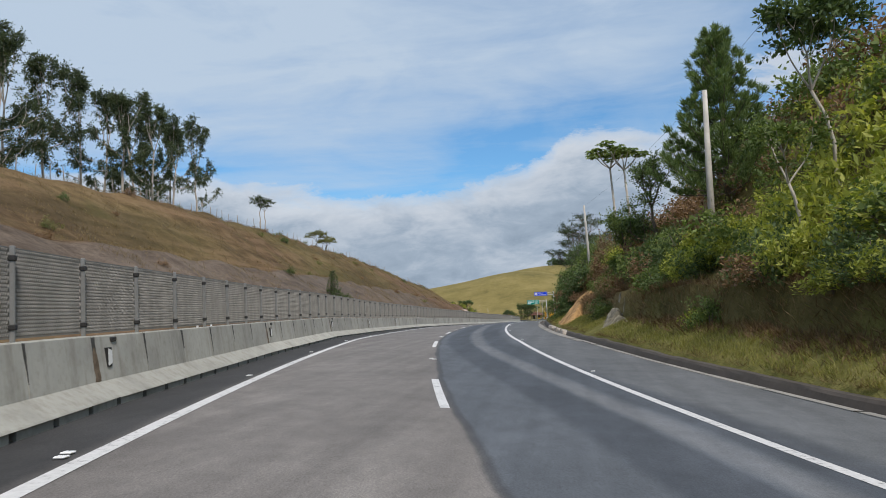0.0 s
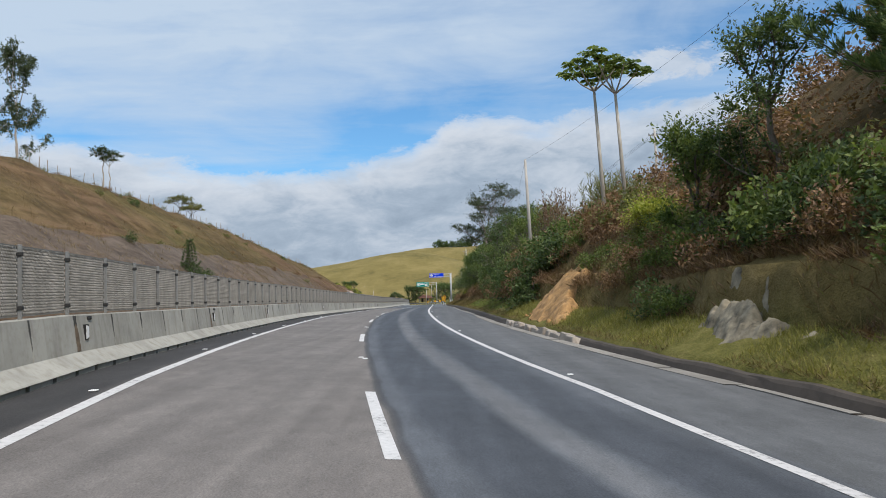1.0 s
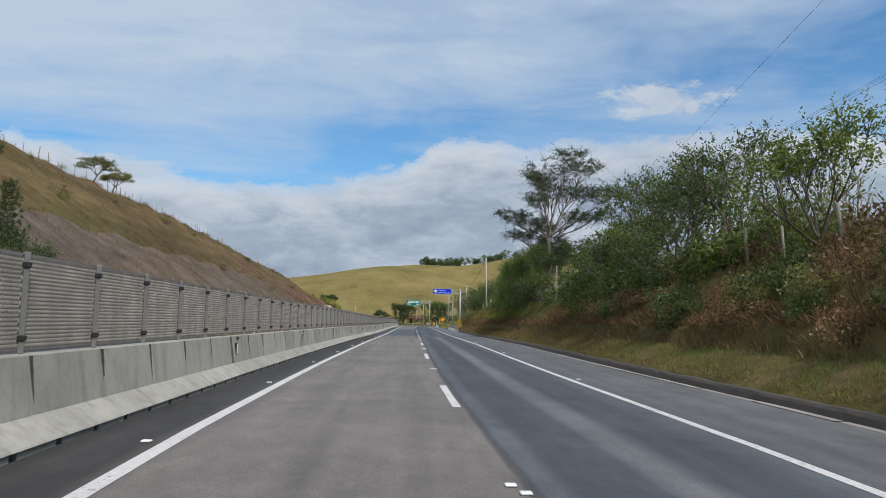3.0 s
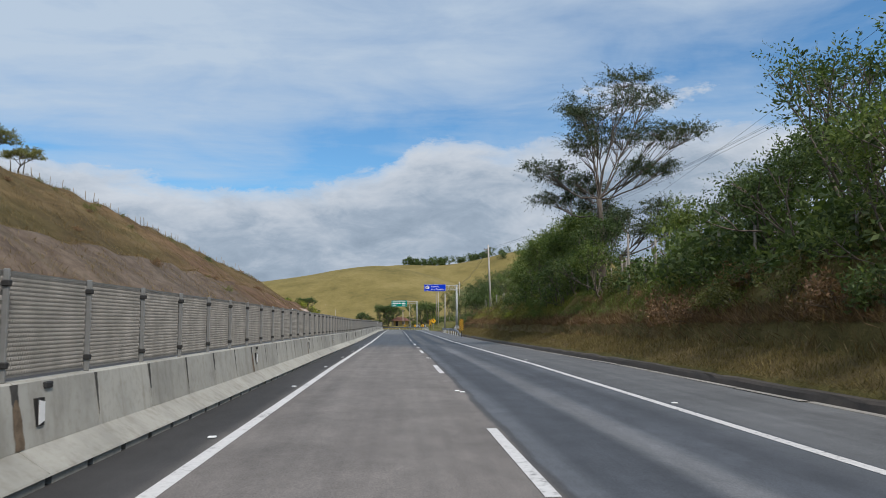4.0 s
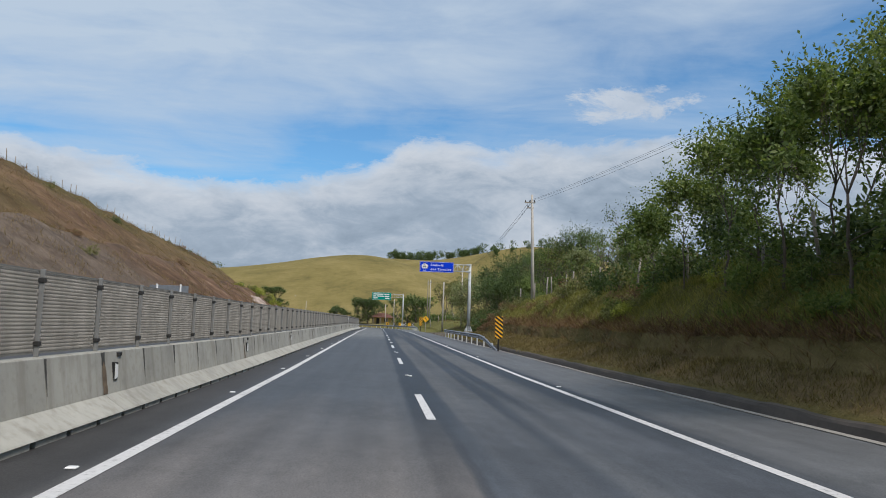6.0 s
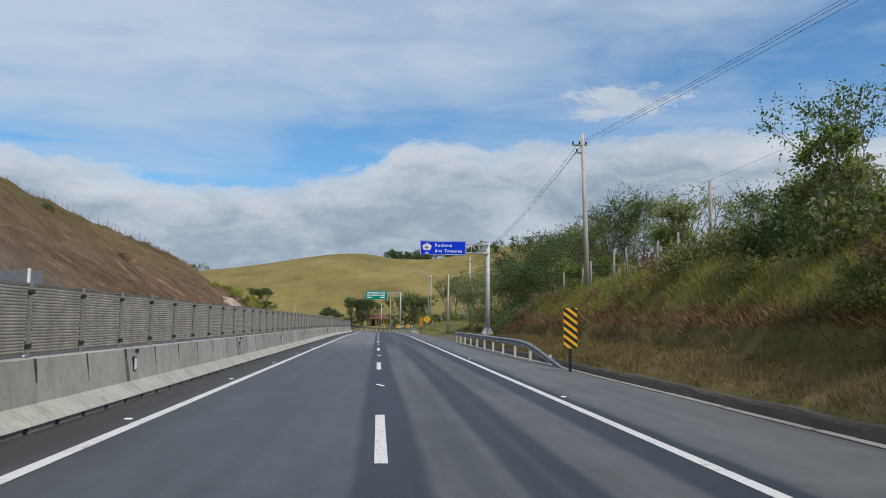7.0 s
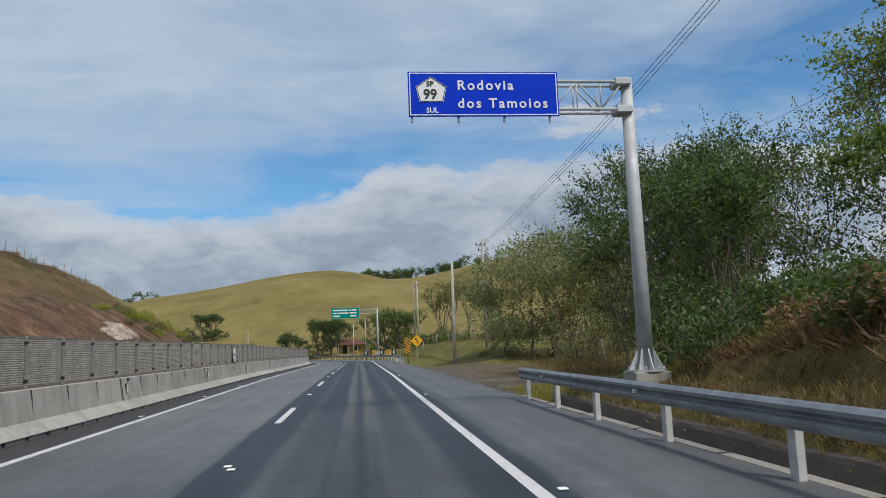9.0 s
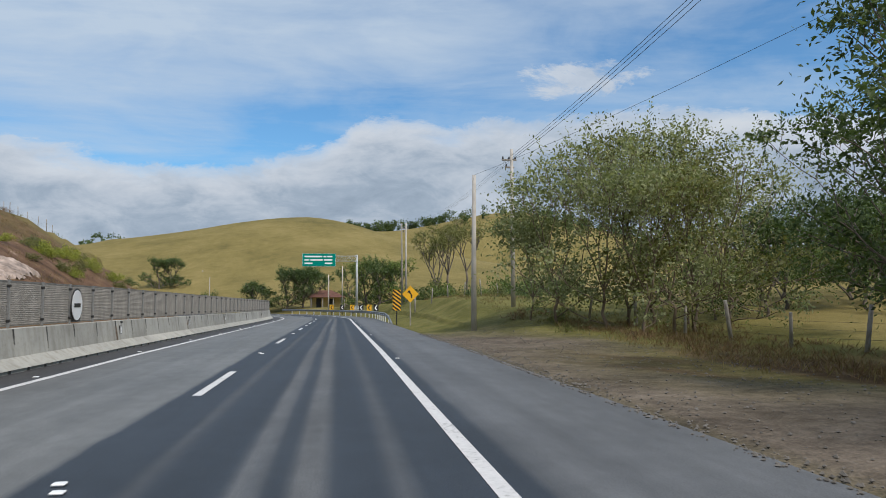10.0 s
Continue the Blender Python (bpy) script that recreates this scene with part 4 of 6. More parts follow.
def build_gantry(name, base, panel, column_top, arm, face, label, column_r=0.19):
    """Cantilever sign. base: foot of the column; panel: x0, x1, z0, z1 seen from the column; arm: heights of its two chords."""
    g = empty(name, Matrix.Translation(base), label, "road sign", "overhead signs")
    h = column_top
    bm = bmesh.new()
    tube(bm, [(0, 0, 0.0), (0, 0, h * 0.5), (0, 0, h)], [column_r, column_r * 0.85, column_r * 0.72], 20)
    part("column", bm, GALV, g)
    bm = bmesh.new()
    box(bm, -0.42, 0.42, -0.42, 0.42, -0.75, -0.02, 0.02)
    part("footing", bm, CONC, g, "concrete footing")
    bm = bmesh.new()
    bmesh.ops.create_cone(bm, cap_ends=True, segments=24, radius1=column_r + 0.27, radius2=column_r + 0.27, depth=0.04)
    part("base_plate", bm, GALV, g)
    bm = bmesh.new()
    prism(bm, [(column_r * 0.9, 0.0), (column_r + 0.22, 0.0), (column_r + 0.22, 0.05), (column_r * 0.9, 0.52)], -0.012, 0.012)
    gusset = part("gusset", bm, GALV, g)
    bm = bmesh.new()
    tube(bm, [(column_r + 0.20, 0, 0.0), (column_r + 0.20, 0, 0.09)], [0.022, 0.022], 6)
    bolt = part("bolt", bm, GALV, g)
    for k in range(1, 8):
        again(gusset, Matrix.Rotation(k * math.tau / 8, 4, "Z"), g)
        again(bolt, Matrix.Rotation((k + 0.5) * math.tau / 8, 4, "Z"), g)
    bolt.matrix_basis = Matrix.Rotation(0.5 * math.tau / 8, 4, "Z")
    x0, x1, z0, z1 = panel
    lo, hi_z = arm
    for yy in (-0.16, 0.16):
        for zz in arm:
            bm = bmesh.new()
            tube(bm, [(-0.1, yy, zz), (x0 + 0.1, yy, zz)], [0.038, 0.038], 8)
            part("chord", bm, GALV, g)
    n = max(3, int(abs(x1) / 0.45))
    for yy in (-0.16, 0.16):
        bm = bmesh.new()
        for k in range(n):
            xa, xb = x1 * k / n - 0.12, x1 * (k + 1) / n - 0.12
            za, zb = (lo, hi_z) if k % 2 else (hi_z, lo)
            tube(bm, [(xa, yy, za), (xb, yy, zb)], [0.02, 0.02], 6)
            tube(bm, [(xb, yy, lo), (xb, yy, hi_z)], [0.016, 0.016], 6)
        part("lattice", bm, GALV, g)
    for zz in arm:
        bm = bmesh.new()
        box(bm, -0.34, 0.05, -0.22, 0.22, zz - 0.09, zz + 0.09, 0.02)
        part("bracket", bm, GALV, g)
    # panel with a white border and stiffeners behind it
    p = bmesh.new()
    box(p, x0, x1, -0.23, -0.20, z0, z1, 0.006)
    face_ob = part("panel", p, face, g)
    bm = bmesh.new()
    bw, e = 0.022, 0.03
    for a in ((x0 + e, x1 - e, z0 + e, z0 + e + bw), (x0 + e, x1 - e, z1 - e - bw, z1 - e), (x0 + e, x0 + e + bw, z0 + e + bw, z1 - e - bw), (x1 - e - bw, x1 - e, z0 + e + bw, z1 - e - bw)):
        box(bm, a[0], a[1], -0.236, -0.2325, a[2], a[3])
    part("border", bm, SIGNWHITE, face_ob)
    for k in range(4):
        x = x0 + (x1 - x0) * (0.02 + 0.305 * k)
        bm = bmesh.new()
        box(bm, x - 0.025, x + 0.025, -0.198, -0.16, z0 - 0.13, z1)
        part("stiffener", bm, SIGNBACK, face_ob)
    return g, face_ob


base = Vector((8.32, 203.15, land1(8.32, 203.15) + 0.42))
g, face_ob = build_gantry("overhead_sign", base, (3.05 - base.x, 6.57 - base.x, 6.73 - base.z, 7.80 - base.z), 7.72 - base.z, (6.92 - base.z, 7.60 - base.z), SIGNBLUE,
                          "blue highway name sign on a grey steel cantilever column")
px0, pz0 = 3.05 - base.x, 6.73 - base.z
bm = bmesh.new()
pent = [(0.0, 0.30), (0.335, 0.07), (0.26, -0.27), (-0.26, -0.27), (-0.335, 0.07)]
prism(bm, pent, -0.006, 0.0)
shield = part("shield", bm, SIGNWHITE, face_ob, "white pentagonal route shield", Matrix.Translation((px0 + 0.53, -0.233, pz0 + 0.63)) @ Matrix.Diagonal((1.06, 1, 1.06, 1)))
bm = bmesh.new()
for (a, b) in zip(pent, pent[1:] + pent[:1]):
    tube(bm, [(a[0] * 0.94, -0.008, a[1] * 0.94), (b[0] * 0.94, -0.008, b[1] * 0.94)], [0.009, 0.009], 4)
part("outline", bm, BLACK, shield)
lettering("SP", 0.17, BLACK, face_ob, px0 + 0.425, pz0 + 0.72, -0.2445)
lettering("99", 0.32, BLACK, face_ob, px0 + 0.345, pz0 + 0.425, -0.2445)
lettering("SUL", 0.17, SIGNWHITE, face_ob, px0 + 0.40, pz0 + 0.09, -0.2375)
lettering("Rodovia", 0.325, SIGNWHITE, face_ob, px0 + 1.13, pz0 + 0.635, -0.2375, 1.26)
lettering("dos Tamoios", 0.325, SIGNWHITE, face_ob, px0 + 1.13, pz0 + 0.205, -0.2375, 1.26)

base = Vector((5.05, 318.0, land1(5.05, 318.0) + 0.4))
g, face_ob = build_gantry("overhead_sign", base, (-2.95 - base.x, 1.95 - base.x, 6.75 - base.z, 8.65 - base.z), 8.5 - base.z, (7.55 - base.z, 8.3 - base.z), SIGNGREEN,
                          "green distance sign with three lines of writing on a steel column")
px0, pz1 = -2.95 - base.x, 8.65 - base.z
for row, runs in enumerate((((0.35, 2.9), (3.1, 3.5), (3.65, 4.4)), ((0.35, 1.0), (1.2, 3.0), (3.2, 4.4)), ((0.35, 1.5), (3.3, 4.4)))):
    for a, b in runs:
        bm = bmesh.new()
        box(bm, px0 + a, px0 + b, -0.238, -0.2325, pz1 - 0.55 - 0.5 * row, pz1 - 0.33 - 0.5 * row)
        part("writing_bar", bm, SIGNWHITE, face_ob)


def clip_poly(poly, x0, x1, z0, z1):
    for axis, lim, keep in ((0, x0, 1), (0, x1, -1), (1, z0, 1), (1, z1, -1)):
        out = []
        for a, b in zip(poly, poly[1:] + poly[:1]):
            ia, ib = (a[axis] - lim) * keep >= 0, (b[axis] - lim) * keep >= 0
            if ia:
                out.append(a)
            if ia != ib:
                u = (lim - a[axis]) / (b[axis] - a[axis])
                out.append((a[0] + u * (b[0] - a[0]), a[1] + u * (b[1] - a[1])))
        poly = out
        if len(poly) < 3:
            return []
    return poly


def build_marker(place, w, h, turn=0.0, down=-1):
    m = empty("hazard_marker", Matrix.Translation(place) @ pose(0, 0, 0, 0, 0, turn), "yellow and black striped marker board on a black post", "road sign", "hazard markers")
    bm = bmesh.new()
    box(bm, -0.045, 0.045, -0.045, 0.045, -0.6, h[0] + 0.3, 0.006)
    part("post", bm, BLACK, m)
    bm = bmesh.new()
    box(bm, -w / 2, w / 2, -0.07, -0.05, h[0], h[1], 0.004)
    board = part("board", bm, YELLOW, m)
    step = (h[1] - h[0]) / 5.4
    for k in range(-2, 8):
        z = h[0] + step * k
        poly = [(-w / 2, z), (w / 2, z + down * w * 0.75), (w / 2, z + down * w * 0.75 + step * 0.52), (-w / 2, z + step * 0.52)]
        poly = clip_poly(poly, -w / 2, w / 2, h[0], h[1])
        if len(poly) >= 3:
            bm = bmesh.new()
            prism(bm, poly, -0.0745, -0.0705)
            part("stripe", bm, BLACK, board)
    return m


build_marker(on(6.20, 170.3, -0.02), 0.46, (0.77, 2.08))
build_marker(on(6.75, 264.0, 0.1), 0.62, (0.95, 2.55))

d_sign = empty("warning_sign", Matrix.Translation((7.37, 259.5, land1(7.37, 259.5))), "yellow diamond warning sign with a black bent arrow", "road sign")
bm = bmesh.new()
box(bm, -0.045, 0.045, -0.03, 0.03, -0.3, 2.1, 0.005)
part("post", bm, WOOD, d_sign)
zc = 2.05 - d_sign.matrix_basis.translation.z
bm = bmesh.new()
prism(bm, [(0, -0.60), (0.60, 0), (0, 0.60), (-0.60, 0)], -0.05, -0.035)
face_ob = part("face", bm, YELLOW, d_sign, "", Matrix.Translation((0, 0, zc)))
bm = bmesh.new()
box(bm, 0.03, 0.13, -0.055, -0.051, -0.28, -0.05)
prism(bm, [(0.03, -0.05), (0.13, -0.05), (-0.02, 0.12), (-0.12, 0.12)], -0.055, -0.051)
prism(bm, [(-0.22, 0.10), (0.06, 0.12), (-0.10, 0.30)], -0.055, -0.051)
part("arrow", bm, BLACK, face_ob)

# small bend markers far down the road
for k in range(6):
    y = 296 + 5.5 * k
    q = on(7.2, y)
    s = empty("bend_marker", Matrix.Translation((q.x, q.y, land1(q.x, q.y))), "small yellow and black bend marker on a post", "road sign", "bend markers")
    bm = bmesh.new()
    box(bm, -0.04, 0.04, -0.04, 0.04, -0.3, 0.9)
    part("post", bm, BLACK, s)
    bm = bmesh.new()
    box(bm, -0.3, 0.3, -0.07, -0.05, 0.8, 1.55)
    board = part("board", bm, YELLOW if k % 2 else BLACK, s)
    bm = bmesh.new()
    prism(bm, [(0.18, 0.9), (0.02, 0.9), (-0.2, 1.17), (0.02, 1.45), (0.18, 1.45), (-0.04, 1.17)], -0.078, -0.071)
    part("arrow", bm, BLACK if k % 2 else SIGNWHITE, board)

# sign seen from behind on the other carriageway
for d, y, w, zt in ((-15.2, 41.5, 1.5, 3.2), (-15.2, 128.0, 1.5, 3.0), (-15.3, 178.5, 2.6, 3.6)):
    q = on(d, y)
    s = empty("sign_seen_from_behind", Matrix.Translation(q), "grey metal back of a sign on two posts across the road", "road sign", "signs of the other carriageway")
    for x in (-w * 0.3, w * 0.3):
        bm = bmesh.new()
        box(bm, x - 0.05, x + 0.05, -0.06, 0.04, -0.3, zt, 0.006)
        part("post", bm, SIGNWHITE, s)
    bm = bmesh.new()
    box(bm, -w / 2, w / 2, 0.04, 0.06, zt - 1.15, zt - 0.08, 0.004)
    part("panel", bm, SIGNBACK, s)

# ------------------------------------------------------------ poles and cables


def build_pole(x, y, top, r, mat, label, lean=0.0, cross=False):
    z = land1(x, y)
    p = empty("utility_pole", Matrix.Translation((x, y, z)), label, "utility pole", "poles of the power line")
    h = top - z
    bm = bmesh.new()
    tube(bm, [(0, 0, -0.8), (lean * 0.5, 0, h * 0.5), (lean, 0, h)], [r, r * 0.82, r * 0.62], 12)
    part("shaft", bm, mat, p)
    if cross:
        for x0, x1, zz in ((-0.62, 0.30, h - 0.72), (-0.42, 0.16, h - 1.18)):
            bm = bmesh.new()
            box(bm, x0 + lean, x1 + lean, -0.05, 0.05, zz, zz + 0.10, 0.01)
            part("crossarm", bm, WOOD, p)
        for dx_, dz_ in ((-0.55, -0.54), (-0.16, -0.54), (0.22, -0.54), (-0.34, -1.0)):
            bm = bmesh.new()
            bmesh.ops.create_cone(bm, cap_ends=True, segments=10, radius1=0.06, radius2=0.035, depth=0.16, matrix=Matrix.Translation((lean + dx_, 0, h + dz_)))
            part("insulator", bm, DARK, p)
    return Vector((x + lean, y, top))


def span(a, b, sag, r=0.0055, label="thin dark overhead cable"):
    pts = []
    for i in range(25):
        u = i / 24
        q = Vector(a).lerp(Vector(b), u)
        q.z -= sag * 4 * u * (1 - u)
        pts.append(q)
    bm = bmesh.new()
    tube(bm, pts, [r] * 25, 5)
    o = part("cable", bm, CABLE)
    return tagged(o, label, "cable", "overhead cables")


GREYPOLE = "weathered grey concrete utility pole on the grassy bank"
top_0 = build_pole(15.45, 32.3, 10.5, 0.17, POLE, GREYPOLE, 0.2)
top_a = build_pole(12.35, 79.5, 12.54, 0.16, POLE, GREYPOLE, -0.22)
top_b = build_pole(11.95, 188.3, 12.69, 0.16, POLE, "grey concrete utility pole with crossarms and insulators", -0.25, True)
top_f = build_pole(25.9, 88.6, 16.9, 0.16, POLE, "grey concrete utility pole with crossarms and insulators", 0.0, True)
top_c = build_pole(18.94, 187.4, 9.94, 0.13, WOOD, "weathered wooden utility pole among shrubs", 0.05)
top_d = build_pole(9.0, 243.5, 7.9, 0.15, POLE, GREYPOLE, 0.08)
top_e = build_pole(12.8, 250.9, 10.83, 0.15, POLE, "grey concrete utility pole with crossarms and insulators", 0.0, True)
top_g = build_pole(10.75, 300.0, 11.4, 0.15, POLE, "grey concrete utility pole with crossarms and insulators", 0.0, True)
top_h = build_pole(10.2, 299.0, 11.3, 0.13, WOOD, "weathered wooden utility pole beside a concrete one", -0.1)
for x, y, top in ((11.6, 124.0, 6.6), (12.1, 121.0, 6.0), (11.9, 126.2, 5.3)):
    build_pole(x, y, top, 0.085, WOOD, "short weathered wooden post at the top of the bank", 0.05)
build_pole(0.75, 331.0, 6.0, 0.12, POLE, "slim grey pole by the house")
build_pole(3.0, 330.0, 7.4, 0.12, POLE, "slim grey pole by the house")
build_pole(-31.6, 401.4, 9.6, 0.12, POLE, "slim grey pole at the foot of the pasture hill")
build_pole(-24.4, 368.5, 6.8, 0.11, POLE, "slim grey pole at the foot of the pasture hill")
back = build_pole(18.0, -60.0, 11.5, 0.16, POLE, GREYPOLE)
far_f = build_pole(34.0, -10.0, 22.0, 0.16, POLE, "grey concrete utility pole with crossarms and insulators", 0.0, True)
for k, (o, s) in enumerate(((Vector((0.06, 0, -0.5)), 1.75), (Vector((-0.16, 0, -0.5)), 1.75), (Vector((-0.05, 0, -0.72)), 1.8))):
    span(top_f + o, top_b + o, s, 0.008)
    span(top_b + o, top_e + o, 0.9 + 0.04 * k, 0.010)
    span(top_e + o, top_g + o, 0.8)
    span(far_f + o, top_f + o, 2.0)
span(back, top_0, 1.2)
span(top_0, top_a, 0.45)
span(top_a, top_c, 1.6, 0.006)
span(top_c, top_d, 0.9, 0.006)

# ------------------------------------------------------------ post and wire fences


def build_fence(places, height, label, wires=(0.4, 0.7, 1.0), r=0.055, seed=1, lean=6):
    rng = random.Random(seed)
    f = empty("wire_fence", Matrix(), label, "fence", "post and wire fences")
    bm = bmesh.new()
    tube(bm, [(0, 0, -0.4), (0.01, 0.0, 0.5 * height), (-0.01, 0.01, height)], [r * 1.1, r, r * 0.9], 7)
    post = None
    tops = []
    for x, y in places:
        z = land1(x, y)
        m = Matrix.Translation((x, y, z)) @ pose(0, 0, 0, rng.uniform(-lean, lean), rng.uniform(-lean, lean), rng.uniform(0, 360)) @ Matrix.Scale(rng.uniform(0.85, 1.15), 4)
        if post is None:
            post = part("post", bm, WOOD, f, "", m)
        else:
            again(post, m, f)
        tops.append(Vector((x, y, z)))
    for h in wires:
        bm = bmesh.new()
        tube(bm, [t + Vector((0, 0, h)) for t in tops], [0.004] * len(tops), 4)
        part("wire", bm, CABLE, f)
    return f


build_fence([(-47.0 + 0.5 * math.sin(y * 0.3), y) for y in np.arange(58, 345, 3.0)], 1.75, "row of weathered fence posts with wire along the hill crest", seed=2)
build_fence([(float(cx(y)) + 12.1 + 0.2 * math.sin(y), y) for y in np.arange(76, 196, 3.1)], 1.6, "weathered wooden posts with wire at the top of the bank", seed=3)
build_fence([(15.0, 243.5), (16.3, 240.6), (17.5, 238.0), (18.1, 235.2), (19.3, 233.0), (20.6, 230.6), (22.0, 228.4), (23.6, 226.0)], 1.5, "leaning weathered posts with wire at the field edge", r=0.075, seed=4, lean=15)
build_fence([(9.3 + 1.45 * k, 275 - 0.5 * k) for k in range(9)], 1.35, "pale wooden posts with wire on the far bank", seed=5)

# ------------------------------------------------------------ plants


class Leaves:
    """Collects small leaves, each a folded blade of its own, and makes one mesh of them."""

    def __init__(self):
        self.v, self.f, self.n = [], [], 0

    def add(self, P, N, L, W, droop=None):
        """Arrays: centres, pointing directions, lengths, widths."""
        P, N = np.asarray(P, float), np.asarray(N, float)
        N /= np.linalg.norm(N, axis=1, keepdims=True) + 1e-9
        R = np.random.normal(size=P.shape)
        S = np.cross(N, R)
        S /= np.linalg.norm(S, axis=1, keepdims=True) + 1e-9
        U = np.cross(N, S)
        L, W = np.asarray(L)[:, None], np.asarray(W)[:, None]
        a, c = P - N * L * 0.5, P + N * L * 0.5
        b = P + S * W * 0.5 + U * W * 0.18
        d = P - S * W * 0.5 + U * W * 0.18
        q = np.stack([a, b, c, d], 1).reshape(-1, 3)
        k = len(P)
        self.v.append(q)
        self.f.append(np.arange(k * 4).reshape(k, 4) + self.n)
        self.n += k * 4

    def mesh(self, name, mat):
        v, f = np.concatenate(self.v), np.concatenate(self.f)
        me = bpy.data.meshes.new(name)
        me.vertices.add(len(v))
        me.vertices.foreach_set("co", v.astype(np.float32).ravel())
        me.loops.add(f.size)
        me.loops.foreach_set("vertex_index", f.astype(np.int32).ravel())
        me.polygons.add(len(f))
        me.polygons.foreach_set("loop_start", np.arange(0, f.size, 4, dtype=np.int32))
        me.update(calc_edges=True)
        me.materials.append(mat)
        return me


def scatter(lv, centres, spread, per, size, up=0.3, ratio=0.45, flat=1.0):
    """Leaves round each centre, thinning outwards."""
    C = np.repeat(np.asarray(centres, float), per, 0)
    O = np.clip(np.random.normal(size=C.shape), -1.5, 1.5) * spread
    O[:, 2] *= flat
    N = O / (np.linalg.norm(O, axis=1, keepdims=True) + 1e-6) * 0.7 + np.random.normal(size=C.shape) * 0.8
    N[:, 2] += up
    L = size * np.random.uniform(0.6, 1.35, len(C))
    lv.add(C + O, N, L, L * ratio * np.random.uniform(0.8, 1.2, len(C)))


def sprays(lv, ends, twigs, length, per, leaf, ratio, up, flat):
    """Leafy twigs that fan out from the ends of limbs."""
    E = np.asarray(ends, float)
    mid = E.mean(0)
    E = np.repeat(E, twigs, 0)
    out = E - mid
    out[:, 2] *= 0.5
    out /= np.linalg.norm(out, axis=1, keepdims=True) + 1e-6
    W = out * 0.55 + np.random.normal(size=E.shape) * np.array([0.75, 0.75, 0.75 * flat])
    W[:, 2] += up
    W /= np.linalg.norm(W, axis=1, keepdims=True) + 1e-6
    ln = length * np.random.uniform(0.45, 1.25, len(E))
    n = len(E)
    u = np.tile(np.linspace(0.12, 1.0, per), n)
    D = np.repeat(W, per, 0)
    P = np.repeat(E, per, 0) + D * (u * np.repeat(ln, per))[:, None]
    P[:, 2] -= 0.12 * length * u * u
    side = np.cross(D, np.random.normal(size=D.shape))
    side /= np.linalg.norm(side, axis=1, keepdims=True) + 1e-6
    L = leaf * np.random.uniform(0.65, 1.3, len(P)) * (1.1 - 0.35 * u)
    N = D * 0.7 + side * 0.9 + np.random.normal(size=D.shape) * 0.25
    lv.add(P + side * L[:, None] * 0.45, N, L, L * ratio)


FOLIAGE = {}


def bush(label, mat, rx, ry, rh, clusters, per, leaf, seed, stems=7, ratio=0.45, spread=0.24, stemmat=None, hollow=0.55, name="bush"):
    np.random.seed(seed)
    rng = random.Random(seed)
    b = empty(name, Matrix(), label, "shrub", "roadside shrubs")
    cs = []
    for k in range(clusters):
        a = rng.uniform(0, math.tau)
        e = math.asin(rng.uniform(-0.12, 1.0))
        q = rng.uniform(hollow, 1.0) * (0.82 + 0.22 * math.sin(3 * a + seed) + rng.uniform(-0.08, 0.14))
        cs.append((rx * q * math.cos(a) * math.cos(e), ry * q * math.sin(a) * math.cos(e), rh * (0.08 + 0.92 * q * max(0, math.sin(e))) + 0.1))
    bm = bmesh.new()
    for k in range(stems):
        c = Vector(rng.choice(cs))
        mid = Vector((c.x * 0.35, c.y * 0.35, c.z * 0.55))
        tube(bm, [(c.x * 0.08, c.y * 0.08, -0.4), mid, c], [0.05 * rh / 2, 0.035 * rh / 2, 0.012], 5)
    part("stem", bm, stemmat or BARK, b)
    lv = Leaves()
    scatter(lv, cs, spread * (rx + ry + rh) / 3 * 0.55, per, leaf, 0.25, ratio)
    o = new("foliage", lv.mesh("foliage", mat))
    o.parent = b
    FOLIAGE[b.name] = o.data
    return b


def limbs(bm, p, way, length, r, depth, tips, rng, spread, rise, fork=(2, 3), shrink=0.72, kink=0.12, mids=None, bushy=1):
    """A limb that bends, thins and forks; its ends are gathered in tips."""
    pts, rad = [p.copy()], [r]
    q, w = p.copy(), way.normalized()
    for k in range(3):
        w = (w + Vector((rng.uniform(-kink, kink), rng.uniform(-kink, kink), rng.uniform(-kink, kink) + rise * 0.1))).normalized()
        q = q + w * length / 3
        pts.append(q.copy())
        rad.append(r * (1 - 0.13 * (k + 1)))
    tube(bm, pts, rad, 8 if r > 0.08 else 5 if r > 0.03 else 3, False)
    if mids is not None and depth <= bushy:
        mids.append(tuple(pts[2]))
        if bushy > 1:
            mids.append(tuple(pts[1]))
    if depth == 0:
        tips.append(tuple(q))
        return
    n = rng.randint(*fork)
    a0 = rng.uniform(0, math.tau)
    for k in range(n):
        a = a0 + k * math.tau / n + rng.uniform(-0.4, 0.4)
        side = Vector((math.cos(a), math.sin(a), 0))
        nw = (w * (1 - spread) + side * spread * rng.uniform(0.7, 1.2) + Vector((0, 0, rise * rng.uniform(0.3, 1)))).normalized()
        limbs(bm, q, nw, length * shrink * rng.uniform(0.8, 1.2), r * 0.66, depth - 1, tips, rng, spread, rise, fork, shrink, kink, mids, bushy)


